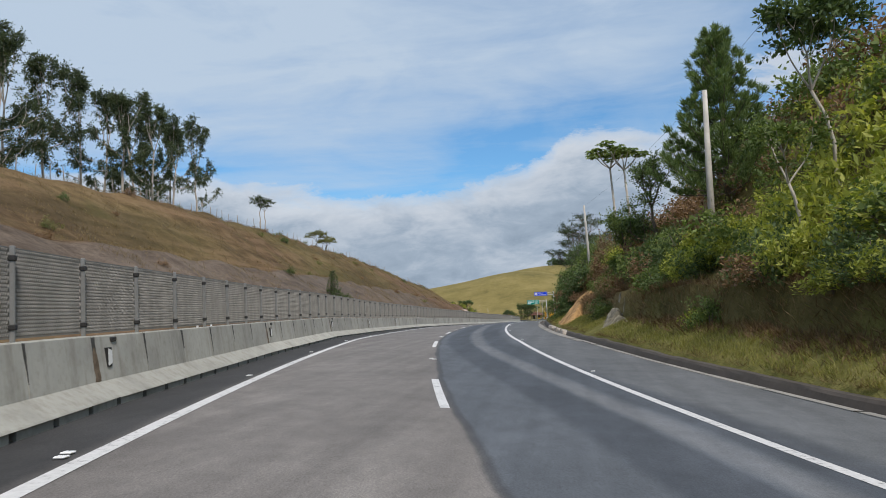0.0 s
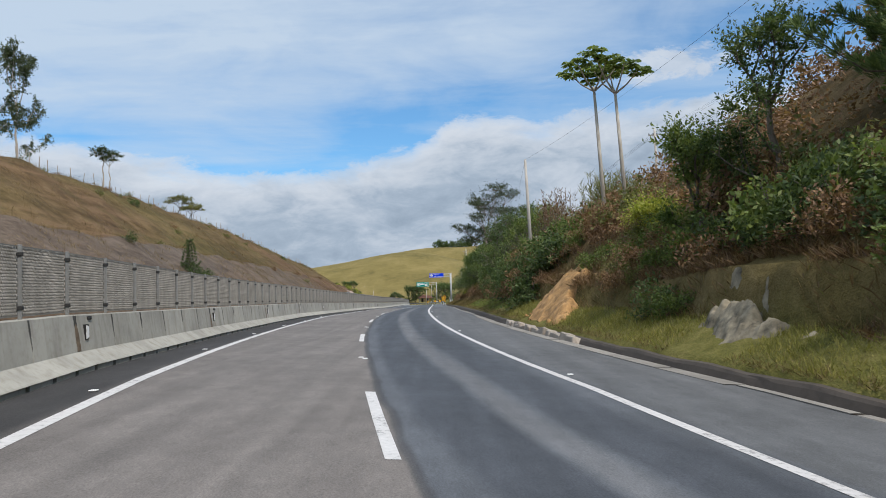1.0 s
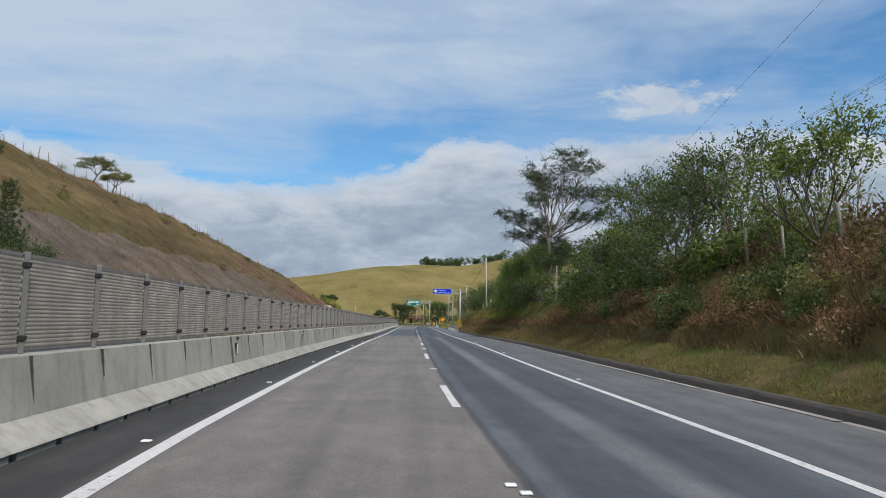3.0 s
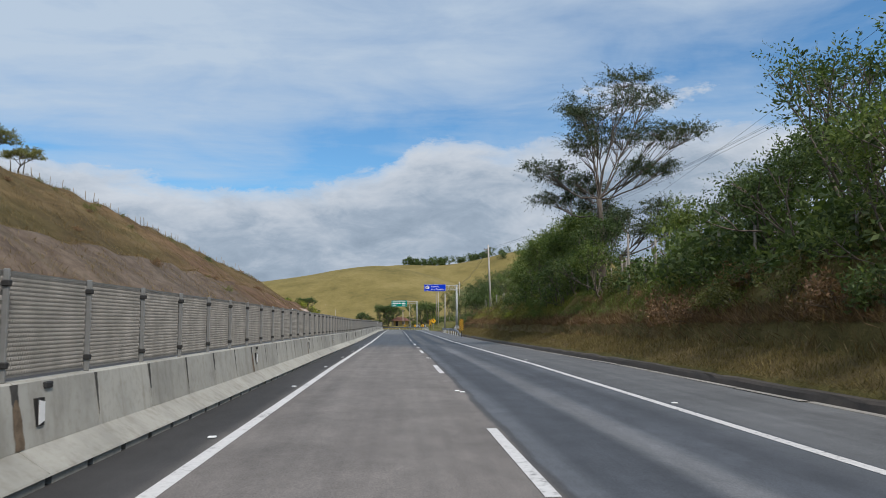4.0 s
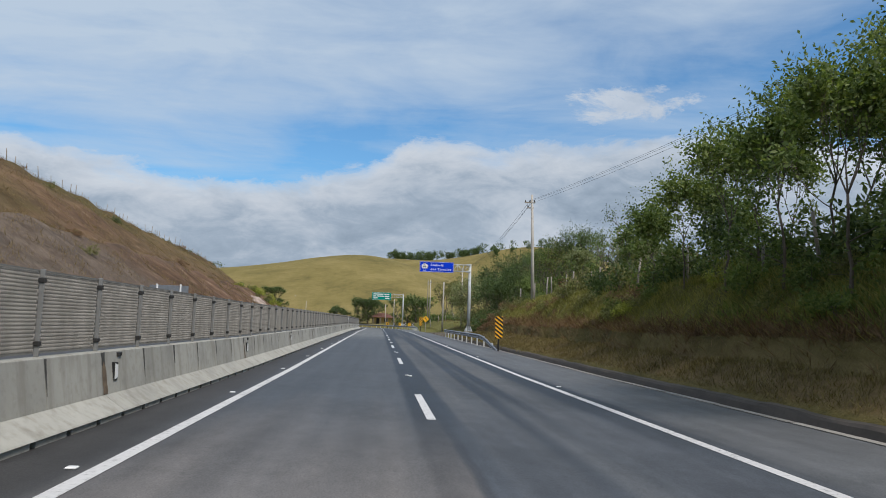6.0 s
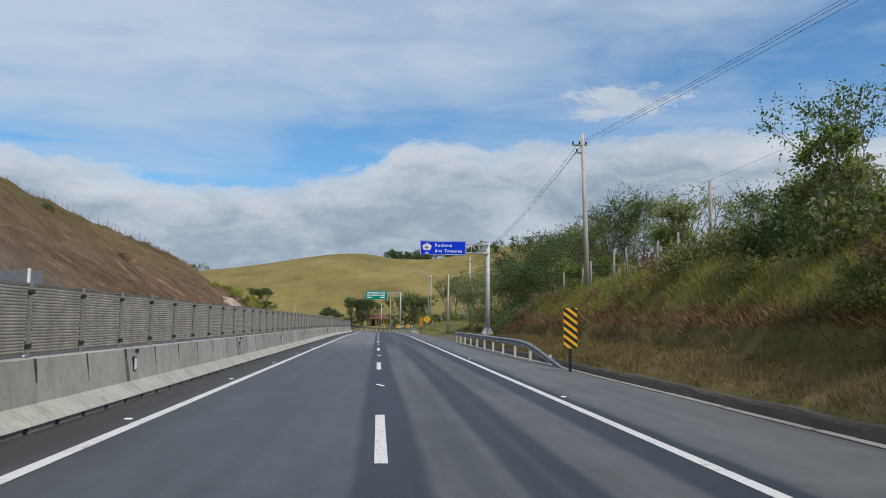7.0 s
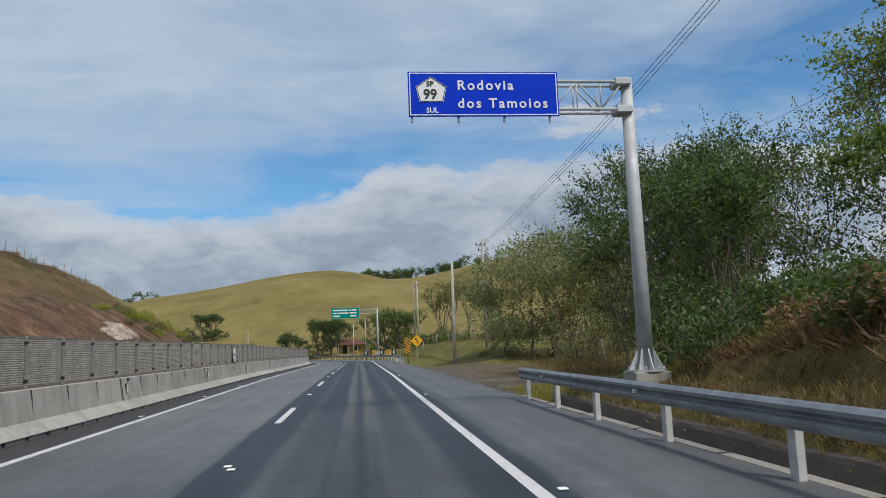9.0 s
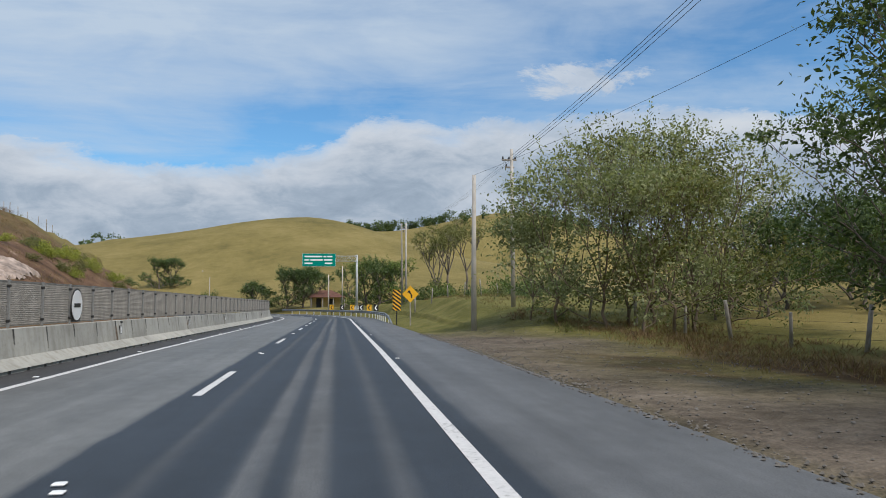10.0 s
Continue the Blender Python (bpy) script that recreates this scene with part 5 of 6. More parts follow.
def tree(name, label, x, y, h_trunk, r, depth, limb, spread, rise, leafmat, barkmat, per, leaf, clump, flat, seed, lean=(0, 0), fork=(2, 3), shrink=0.72, ratio=0.42, up=0.3, base=None, category="tree", group="trees by the road", bushy=1, top=None, stems=None, fine=12):
    np.random.seed(seed)
    rng = random.Random(seed)
    z = land1(x, y) if base is None else base
    t = empty(name, Matrix.Translation((x, y, z)), label, category, group)
    bm = bmesh.new()
    n = 5
    pts = [Vector((lean[0] * (k / n) ** 1.3 + rng.uniform(-0.04, 0.04) * k, lean[1] * k / n + rng.uniform(-0.04, 0.04) * k, -0.5 + (h_trunk + 0.5) * k / n)) for k in range(n + 1)]
    tube(bm, pts, [r * (1.25 - 0.5 * k / n) for k in range(n + 1)], 10)
    tips, mids = [], []
    m = rng.randint(*fork) + 1 if stems is None else stems
    for k in range(m):
        a = k * math.tau / m + rng.uniform(-0.3, 0.3)
        w = Vector((math.cos(a) * spread, math.sin(a) * spread, 1 - spread * 0.6 + rise * 0.3))
        limbs(bm, pts[-1], w, limb * rng.uniform(0.85, 1.15), r * 0.62, depth, tips, rng, spread, rise, fork, shrink, 0.12, mids, bushy)
    if bushy > 1:
        for k in range(5 if top is None else 3):
            a = rng.uniform(0, math.tau)
            limbs(bm, pts[rng.randint(2 if top is not None else 1, 4)], Vector((math.cos(a), math.sin(a), rng.uniform(0.1, 0.7))), limb * rng.uniform(0.7, 1.1), r * 0.5, 2, tips, rng, spread, rise * 0.5, fork, shrink, 0.15, mids, bushy)
    if top is not None:
        # grown to the height that it stands to
        f = (top - z - clump * 0.9) / max(q[2] for q in tips)
        for v in bm.verts:
            v.co *= f
        tips = [tuple(c * f for c in q) for q in tips]
        mids = [tuple(c * f for c in q) for q in mids]
    part("trunk", bm, barkmat, t)
    lv = Leaves()
    twigs = max(3, per // 12)
    sprays(lv, tips, twigs, clump * 1.9, fine, leaf, ratio, up, flat)
    if mids:
        sprays(lv, mids, max(2, twigs // 2) if fine > 9 else 1, clump * 1.7, fine, leaf, ratio, up, flat)
    o = new("crown", lv.mesh("crown", leafmat))
    o.parent = t
    return t


def pine(x, y, h, seed, width=2.4, name="pine_tree", label="tall dark green pine with upturned tufted branches", needles=None):
    np.random.seed(seed)
    rng = random.Random(seed)
    t = empty(name, Matrix.Translation((x, y, land1(x, y))), label, "tree", "trees by the road")
    bm = bmesh.new()
    tube(bm, [(0, 0, -0.5), (0.05, 0, h * 0.5), (0, 0.03, h)], [0.2 * h / 10, 0.12 * h / 10, 0.02], 9)
    tufts, dirs = [], []
    zz = 0.06 * h
    while zz < h * 0.975:
        u = zz / h
        n = 6 if u < 0.8 else 5
        a0 = rng.uniform(0, math.tau)
        for k in range(n):
            a = a0 + k * math.tau / n + rng.uniform(-0.3, 0.3)
            ln = width * (1 - u) ** 0.9 * rng.uniform(0.6, 1.2) + 0.2
            p0 = Vector((0, 0, zz))
            p1 = p0 + Vector((math.cos(a) * ln * 0.6, math.sin(a) * ln * 0.6, ln * 0.06))
            p2 = p0 + Vector((math.cos(a) * ln, math.sin(a) * ln, ln * 0.40))
            tube(bm, [p0, p1, p2], [0.035, 0.025, 0.01], 5, False)
            for s in np.linspace(0.42, 1.0, max(2, int(ln / 0.42))):
                q = p0.lerp(p1, s / 0.6) if s < 0.6 else p1.lerp(p2, (s - 0.6) / 0.4)
                for side in (-1, 0, 1):
                    w = 0.20 * ln * (1.15 - s) * side + rng.uniform(-.08, .08)
                    tufts.append(tuple(q + Vector((-math.sin(a) * w, math.cos(a) * w, rng.uniform(-.05, .12)))))
                    dirs.append((math.cos(a) * 0.45 - 0.3 * side * math.sin(a), math.sin(a) * 0.45 + 0.3 * side * math.cos(a), 0.85))
        zz += max(0.34, 0.062 * h * (1 - 0.5 * u))
    tufts.append((0, 0, h)); dirs.append((0, 0, 1))
    part("trunk", bm, BARK, t)
    per = 26
    C, D = np.repeat(np.array(tufts), per, 0), np.repeat(np.array(dirs), per, 0)
    N = D + np.random.normal(size=C.shape) * 0.42
    N /= np.linalg.norm(N, axis=1, keepdims=True)
    size = min(1.0, h / 9.0)
    L = np.random.uniform(0.26, 0.50, len(C)) * size
    lv = Leaves()
    lv.add(C + N * L[:, None] * 0.5 + np.random.normal(size=C.shape) * 0.04, N, L, np.full(len(C), 0.040 * size))
    o = new("crown", lv.mesh("crown", needles or LEAF_PINE))
    o.parent = t
    return t


def cecropia(x, y, top, seed, fork_at):
    """A slender pale trunk with a few arms, each ending in a whorl of big lobed leaves."""
    np.random.seed(seed)
    rng = random.Random(seed)
    z = land1(x, y)
    t = empty("cecropia_tree", Matrix.Translation((x, y, z)), "slender pale-trunked tree with an umbrella of big lobed leaves", "tree", "trees by the road")
    h = top - z
    bm = bmesh.new()
    f = fork_at - z
    tube(bm, [(0, 0, -0.5), (-0.15, 0, f * 0.5), (-0.3, 0, f)], [0.13, 0.10, 0.075], 8)
    whorls = []
    for k in range(5):
        a = k * math.tau / 5 + rng.uniform(-0.3, 0.3)
        ln = (h - f) * rng.uniform(0.8, 1.1)
        q = Vector((-0.3 + math.cos(a) * ln * 0.75, math.sin(a) * ln * 0.75, f + ln * rng.uniform(0.6, 0.95)))
        tube(bm, [(-0.3, 0, f), ((-0.3 + q.x) / 2, q.y / 2, f + (q.z - f) * 0.4), q], [0.06, 0.045, 0.03], 6, False)
        whorls.append(q)
    part("trunk", bm, BARKPALE, t)
    lv = Leaves()
    for q in whorls:
        for i in range(11):
            a = i * math.tau / 11 + rng.uniform(-0.2, 0.2)
            reach = rng.uniform(0.35, 0.6)
            c = Vector((q.x + math.cos(a) * reach, q.y + math.sin(a) * reach, q.z + rng.uniform(-0.12, 0.22)))
            lobes = 9
            P, N = [], []
            for j in range(lobes):
                b = j * math.tau / lobes
                dvec = Vector((math.cos(b), math.sin(b), -0.35))
                P.append(tuple(c + dvec * 0.20))
                N.append(tuple(dvec))
            lv.add(P, N, np.full(lobes, 0.42), np.full(lobes, 0.17))
    o = new("crown", lv.mesh("crown", LEAF_MID))
    o.parent = t
    return t


def canes(x, y, n, h, spread, seed, mat, label, leafy=True):
    """A stand of tall cane-like grass: upright stems with strap leaves near the top."""
    np.random.seed(seed)
    rng = random.Random(seed)
    t = empty("cane_stand", Matrix.Translation((x, y, land1(x, y))), label, "plant", "cane stands")
    bm = bmesh.new()
    P, N, L = [], [], []
    for k in range(n):
        a, q = rng.uniform(0, math.tau), rng.uniform(0, 1) ** 0.5 * spread
        x0, y0 = math.cos(a) * q, math.sin(a) * q
        hh = h * rng.uniform(0.45, 1.05)
        x1, y1 = x0 + rng.gauss(0, 0.35), y0 + rng.gauss(0, 0.35)
        tube(bm, [(x0, y0, -0.3), ((x0 + x1) / 2, (y0 + y1) / 2, hh * 0.5), (x1, y1, hh)], [0.016, 0.013, 0.006], 4, False)
        for i in range(18 if leafy else 20):
            u = rng.uniform(0.35, 1.0) if leafy else rng.uniform(0.2, 1)
            b = rng.uniform(0, math.tau)
            d = Vector((math.cos(b) * 0.6, math.sin(b) * 0.6, rng.uniform(0.2, 1.2))).normalized()
            ln = rng.uniform(0.35, 0.75) if leafy else rng.uniform(0.18, 0.5)
            P.append(tuple(Vector((x0 + (x1 - x0) * u, y0 + (y1 - y0) * u, hh * u)) + d * ln * 0.5))
            N.append(tuple(d))
            L.append(ln)
    tagged(part("cane", bm, TWIG, t), kind="stuff")
    lv = Leaves()
    lv.add(P, N, L, np.array(L) * (0.08 if leafy else 0.14))
    o = new("leaves", lv.mesh("leaves", mat))
    o.parent = t
    return t


def layered_tree(x, y, fork, pads, r, seed, label):
    """A crooked trunk that forks into long bending limbs, each ending in a flat spreading layer of fine leaves. pads: offset from the fork and half-width."""
    np.random.seed(seed)
    rng = random.Random(seed)
    z = land1(x, y)
    t = empty("umbrella_tree", Matrix.Translation((x, y, z)), label, "tree", "trees by the road")
    f = fork - z
    bm = bmesh.new()
    trunk = [Vector((0.12 * math.sin(k * 1.9), 0.1 * math.cos(k * 1.3), -0.5 + (f + 0.5) * k / 6)) for k in range(7)]
    tube(bm, trunk, [r * (1.3 - 0.45 * k / 6) for k in range(7)], 10)
    ends, leaf = [], Leaves()
    for dx_, dy_, dz_, half in pads:
        start = trunk[-1] if dz_ > 1.5 else trunk[5]
        c = Vector((dx_, dy_, f + dz_))
        pts = []
        bend = Vector((rng.uniform(-0.4, 0.4), rng.uniform(-0.4, 0.4), rng.uniform(-0.5, 0.1)))
        for k in range(7):
            u = k / 6
            p = start.lerp(c - Vector((0, 0, 0.35)), u)
            p += bend * math.sin(u * math.pi) + Vector((rng.uniform(-.12, .12), rng.uniform(-.12, .12), rng.uniform(-.1, .1))) * (1 if 0 < k < 6 else 0)
            p.z -= 0.10 * (c - start).length * math.sin(u * math.pi) * (0.6 if abs(dx_) > 2 else 0.1)
            pts.append(p)
        tube(bm, pts, [r * 0.34 * (1 - 0.72 * k / 6) for k in range(7)], 7, False)
        # fine branches that fan out and carry the leaves
        n = int(9 + 9 * half)
        for k in range(n):
            s = rng.choice(pts[3:])
            a = rng.uniform(0, math.tau)
            q = half * math.sqrt(rng.uniform(0.08, 1.0))
            e = c + Vector((math.cos(a) * q * 1.15, math.sin(a) * q, rng.uniform(-0.28, 0.30) * half * 0.7 + 0.25 * half * (1 - (q / half) ** 2)))
            m = s.lerp(e, 0.55) + Vector((rng.uniform(-.2, .2), rng.uniform(-.2, .2), -0.12))
            tube(bm, [s, m, e], [0.030, 0.018, 0.006], 4, False)
            ends.append(tuple(e))
            ends.append(tuple(m.lerp(e, 0.4)))
    part("trunk", bm, BARK, t)
    sprays(leaf, ends, 6, 0.95, 11, 0.150, 0.40, 0.08, 0.5)
    o = new("crown", leaf.mesh("crown", LEAF_EUC))
    o.parent = t
    return t


# ---- single trees
pine(16.9, 35.0, 14.3 - land1(16.9, 35.0), 11, 3.1)
pine(18.9, 36.5, 10.6 - land1(18.9, 36.5), 12, 2.4, label="smaller dark green pine beside a taller one")
tree("leafy_tree", "leafy tree with a forked pale trunk on the bank", 17.0, 21.0, 3.6, 0.062, 2, 1.15, 0.42, 0.40, LEAF_DARK, BARKPALE, 84, 0.24, 0.42, 0.75, 21, (-0.5, 0))
tree("leafy_tree", "small leafy tree with a forked pale trunk", 15.7, 20.3, 1.5, 0.055, 1, 1.1, 0.5, 0.4, LEAF_MID, BARKPALE, 120, 0.18, 0.4, 0.8, 22, (-0.7, 0))
tree("leafy_tree", "dark leafy tree with a rounded crown on the bank", 13.9, 38.5, 1.9, 0.07, 2, 0.72, 0.42, 0.45, LEAF_DARK, BARK, 90, 0.15, 0.46, 0.85, 23, bushy=2, top=8.9)
tree("leafy_tree", "dense dark leafy tree branching from the ground", 12.6, 41.0, 0.5, 0.08, 2, 0.7, 0.38, 0.45, LEAF_MID, BARK, 100, 0.17, 0.46, 0.85, 26, bushy=2, top=6.3)
tree("leafy_tree", "small bright green leafy tree on the dry bank", 12.6, 46.0, 0.4, 0.05, 2, 0.55, 0.55, 0.4, LEAF_BRIGHT, BARK, 60, 0.16, 0.42, 0.9, 24)
cecropia(13.7, 58.45, 14.3, 31, 12.3)
cecropia(14.75, 58.0, 14.0, 32, 12.0)
canes(18.8, 78.4, 90, 5.4, 2.2, 41, LEAF_OLIVE, "stand of tall grey-green cane grass")
canes(22.6, 86.0, 90, 5.6, 2.4, 42, LEAF_OLIVE, "stand of tall grey-green cane grass")
canes(15.6, 64.0, 60, 2.2, 1.6, 43, LEAF_OLIVE, "low stand of grey-green cane grass")
canes(14.7, 80.5, 130, 5.2, 1.4, 44, LEAF_DRY, "stand of bare brown upright stems", False)
canes(15.6, 90.0, 70, 3.2, 2.2, 45, LEAF_OLIVE, "low stand of grey-green cane grass")
canes(17.2, 99.0, 50, 3.4, 2.2, 46, LEAF_DRY, "stand of bare brown upright stems", False)
canes(17.5, 130.0, 50, 4.2, 2.0, 47, LEAF_DRY, "stand of bare brown upright stems", False)
layered_tree(12.5, 132.4, 10.0, [(-3.2, 0.6, 2.3, 1.5), (-1.4, -1.2, 5.6, 1.1), (-0.2, 0.8, 6.8, 2.1), (1.6, -0.8, 7.9, 1.7), (3.5, 0.9, 7.2, 1.8), (5.9, -0.4, 4.6, 1.5), (-1.2, -1.0, 3.7, 1.4), (1.9, 1.2, 4.7, 1.7), (3.4, -1.6, 4.4, 1.2), (4.6, 1.0, 2.6, 1.0), (2.3, -0.6, 2.2, 1.2), (0.5, 2.2, 5.6, 1.6), (-2.0, 5.0, 0.9, 1.5), (0.4, 5.6, 1.7, 1.7), (-1.0, 4.0, 2.2, 1.4), (1.6, 6.6, 0.6, 1.5)],
             0.20, 51, "tall spreading tree with flat feathery crown layers")
layered_tree(13.6, 131.4, 6.0, [(0.3, 0.6, 2.8, 0.9), (2.4, -0.6, 3.2, 1.0), (4.2, 0.4, 2.6, 0.8), (1.4, -1.0, 1.9, 0.7), (5.6, 0.2, 1.4, 0.7)], 0.17, 52, "low crooked tree with spreading feathery branches")
tree("leafy_tree", "tall sparse leafy tree with pale branches", 18.2, 121.0, 2.0, 0.07, 3, 1.6, 0.34, 0.55, LEAF_DARK, BARKPALE, 30, 0.16, 0.6, 0.8, 53, top=10.0)
tree("leafy_tree", "tall sparse leafy tree with pale branches", 19.5, 125.5, 2.0, 0.07, 3, 1.6, 0.34, 0.55, LEAF_MID, BARKPALE, 30, 0.16, 0.6, 0.8, 54, top=10.4)
tree("leafy_tree", "dark dense leafy tree on the bank", 16.8, 113.0, 2.0, 0.10, 3, 2.0, 0.42, 0.45, LEAF_DARK, BARK, 40, 0.18, 0.6, 0.8, 55, bushy=2, top=9.8)
k = 60
# row of slender trees with bare lower stems along the top of the bank
for x, y, drop in ((10.9, 138.0, 2.4), (12.4, 136.2, 1.0), (14.6, 137.4, 0.4), (11.2, 141.0, 2.0), (13.0, 140.4, 0.8), (15.4, 141.6, 0.0), (11.0, 144.2, 2.0), (12.6, 143.6, 0.7), (14.2, 145.0, 0.0), (16.4, 146.4, 0.2), (11.2, 147.6, 1.6), (13.0, 148.0, 0.4), (15.2, 149.6, 0.2),
                   (11.0, 151.0, 1.2), (12.8, 152.2, 0.4), (14.8, 153.6, 0.3), (11.2, 155.0, 0.9), (13.2, 156.6, 0.3), (11.4, 159.0, 0.6), (15.4, 158.4, 0.4)):
    k += 1
    tree("leafy_tree", "slender leafy tree with bare lower stems in a roadside row", x, y, 2.9, 0.05, 3, 1.25, 0.32, 0.52, LEAF_MID if k % 3 else LEAF_DARK, BARK, 54, 0.19, 0.66, 0.9, k, group="row of trees on the bank", ratio=0.48, bushy=1 + k % 2,
         top=float(np.interp(y, [136, 145, 152, 160], [10.4, 11.4, 9.8, 7.6])) - drop, fine=9)
for x, y, top, lm in ((12.8, 110.0, 8.0, LEAF_DARK), (12.4, 104.5, 10.2, LEAF_DARK), (11.2, 101.0, 7.2, LEAF_MID), (13.4, 100.0, 10.4, LEAF_DARK), (14.6, 108.0, 11.4, LEAF_DARK), (10.9, 127.5, 6.8, LEAF_MID), (11.4, 130.2, 8.4, LEAF_DARK), (10.7, 136.0, 6.6, LEAF_DARK), (12.0, 94.0, 9.2, LEAF_DARK), (13.9, 92.5, 10.4, LEAF_DARK), (13.6, 86.0, 9.4, LEAF_MID), (15.6, 116.0, 8.6, LEAF_DARK), (17.2, 104.0, 12.0, LEAF_MID),
                      (15.2, 125.0, 9.0, LEAF_MID), (17.6, 124.4, 9.0, LEAF_DARK), (14.0, 72.0, 6.8, LEAF_MID), (16.6, 70.5, 7.6, LEAF_DARK), (11.0, 134.0, 6.4, LEAF_MID), (12.0, 126.0, 4.6, LEAF_OLIVE)):
    k += 1
    tree("leafy_tree", "dense green leafy tree in a roadside thicket", x, y, 0.6, 0.10, 3, 1.5, 0.40, 0.42, lm, BARK, 36, 0.185, 0.55, 0.85, k, group="thicket trees", bushy=2, top=top, fine=9)
# trees round the sign: dark stems, airy crowns
for x, y, top, lm in ((14.9, 202.8, 7.0, LEAF_MID), (12.2, 206.2, 6.6, LEAF_DARK), (16.8, 205.2, 11.0, LEAF_MID), (18.2, 206.5, 11.4, LEAF_OLIVE), (12.4, 210.5, 7.4, LEAF_DARK), (14.6, 211.5, 9.4, LEAF_DARK), (12.6, 216.2, 7.2, LEAF_DARK), (14.3, 218.4, 10.2, LEAF_DARK),
                      (17.2, 214.5, 10.2, LEAF_DARK), (16.8, 221.2, 11.6, LEAF_DARK), (19.6, 219.5, 11.6, LEAF_DARK), (20.6, 224.5, 12.0, LEAF_DARK), (21.6, 216.8, 11.6, LEAF_DARK), (22.8, 225.6, 9.0, LEAF_DARK), (16.2, 216.8, 7.0, LEAF_DARK), (18.4, 222.8, 6.6, LEAF_DARK), (22.4, 221.0, 7.4, LEAF_DARK), (19.4, 203.5, 12.2, LEAF_DARK), (21.6, 205.4, 12.6, LEAF_MID)):
    k += 1
    tree("leafy_tree", "leafy green tree with dark slender stems beside the sign", x, y, 2.0, 0.06, 3, 1.5, 0.36, 0.46, lm, BARK, 30, 0.178, 0.74, 0.9, k, group="trees by the sign", ratio=0.46, bushy=1 + k % 2, top=top, fine=10)
tree("leafy_tree", "tall open tree with long leafy sprays", 20.2, 228.8, 2.6, 0.07, 3, 1.9, 0.55, 0.34, LEAF_DARK, BARK, 36, 0.21, 0.62, 0.6, 171, (-0.3, 0), group="trees by the sign", ratio=0.5, top=8.5)
tree("leafy_tree", "tall open tree with long leafy sprays", 24.2, 231.5, 2.6, 0.10, 3, 1.9, 0.55, 0.34, LEAF_DARK, BARK, 40, 0.21, 0.62, 0.6, 172, group="trees by the sign", ratio=0.5, top=10.4)
# open shrubby growth on the bank before the sign
for i in range(14):
    y = random.uniform(166, 197)
    x = random.uniform(12.6, 21.5)
    k += 1
    tree("leafy_tree", "thin open shrub-like tree on the bank top", x, y, random.uniform(0.6, 1.0), 0.04, 2, random.uniform(0.8, 1.25), 0.40, 0.50, LEAF_MID if i % 3 else LEAF_GREY, BARK, 24, 0.17, 0.36, 0.8, k, group="open trees on the bank", ratio=0.5, top=land1(x, y) + random.uniform(2.2, 3.6))
for x, y, top in ((14.6, 168.4, 10.6), (16.8, 171.5, 8.6), (17.5, 178.0, 8.8), (19.5, 184.0, 9.6), (16.4, 190.0, 8.8), (19.8, 193.5, 11.9), (22.0, 198.0, 12.0)):
    k += 1
    tree("leafy_tree", "open tree with thin bare stems and leafy sprays", x, y, 1.0, 0.06, 3, 1.3, 0.46, 0.40, LEAF_DARK if y < 182 else LEAF_MID, BARK, 12 if y < 170 else 24, 0.145, 0.5, 0.7, k, group="open trees on the bank", ratio=0.5, top=top - 0.9, fine=6)
# one broad grey-green clump at the field edge
for x, y, top in ((12.6, 241.0, 8.2), (14.0, 238.6, 9.4), (16.0, 240.6, 10.4), (15.2, 237.0, 7.8), (17.8, 242.2, 10.6), (18.8, 239.6, 9.4), (20.0, 242.8, 9.6), (11.8, 243.0, 6.4), (17.0, 238.0, 8.0), (21.0, 240.6, 9.2), (21.8, 243.4, 8.4)):
    k += 1
    tree("leafy_tree", "broad bushy grey-green tree branching from the ground", x, y, 1.1, 0.05, 3, 1.5, 0.42, 0.42, (LEAF_GREY, LEAF_OLIVE, LEAF_GREY)[k % 3], TWIG, 34, 0.22, 0.80, 0.95, k, group="bushy trees at the field edge", ratio=0.45, bushy=2, top=top, fine=9)
for x, y, top in ((24.5, 243.0, 6.6), (27.5, 246.0, 7.6), (30.5, 243.5, 7.2), (33.0, 248.0, 8.4), (29.0, 251.0, 7.8), (36.0, 252.0, 8.8), (25.5, 252.0, 7.0), (21.8, 250.0, 6.2)):
    k += 1
    tree("leafy_tree", "dark leafy tree at the back of the field", x, y, 0.8, 0.09, 3, 1.5, 0.42, 0.42, LEAF_DARK, BARK, 36, 0.22, 0.7, 0.9, k, group="trees behind the field", bushy=2, top=top, fine=9)
for x, y, h in ((16.0, 299.0, 3.2), (19.0, 303.0, 4.0), (14.0, 294.0, 1.5)):
    k += 1
    tree("leafy_tree", "open reddish-green tree on the far bank", x, y, h, 0.16, 3, 2.3, 0.4, 0.45, LEAF_OLIVE, BARK, 40, 0.22, 0.5, 0.8, k, group="far trees")
for x, y, h, lm in ((8.6, 322.0, 1.6, LEAF_DARK), (6.8, 326.0, 1.4, LEAF_MID), (11.2, 324.0, 1.8, LEAF_MID), (-4.2, 349.0, 2.2, LEAF_DARK), (-7.2, 350.0, 1.6, LEAF_DARK), (-2.2, 354.0, 2.0, LEAF_DARK), (-39.5, 390.0, 2.0, LEAF_DARK), (-37.0, 392.0, 1.6, LEAF_DARK), (-13.0, 352.0, 0.8, LEAF_DARK), (4.8, 356.0, 1.6, LEAF_DARK)):
    k += 1
    tree("leafy_tree", "dark round-crowned tree near the far bend", x, y, h, 0.2, 3, 2.1, 0.5, 0.35, lm, BARK, 36, 0.36, 0.6, 0.75, k, group="far trees", bushy=2, fine=9)

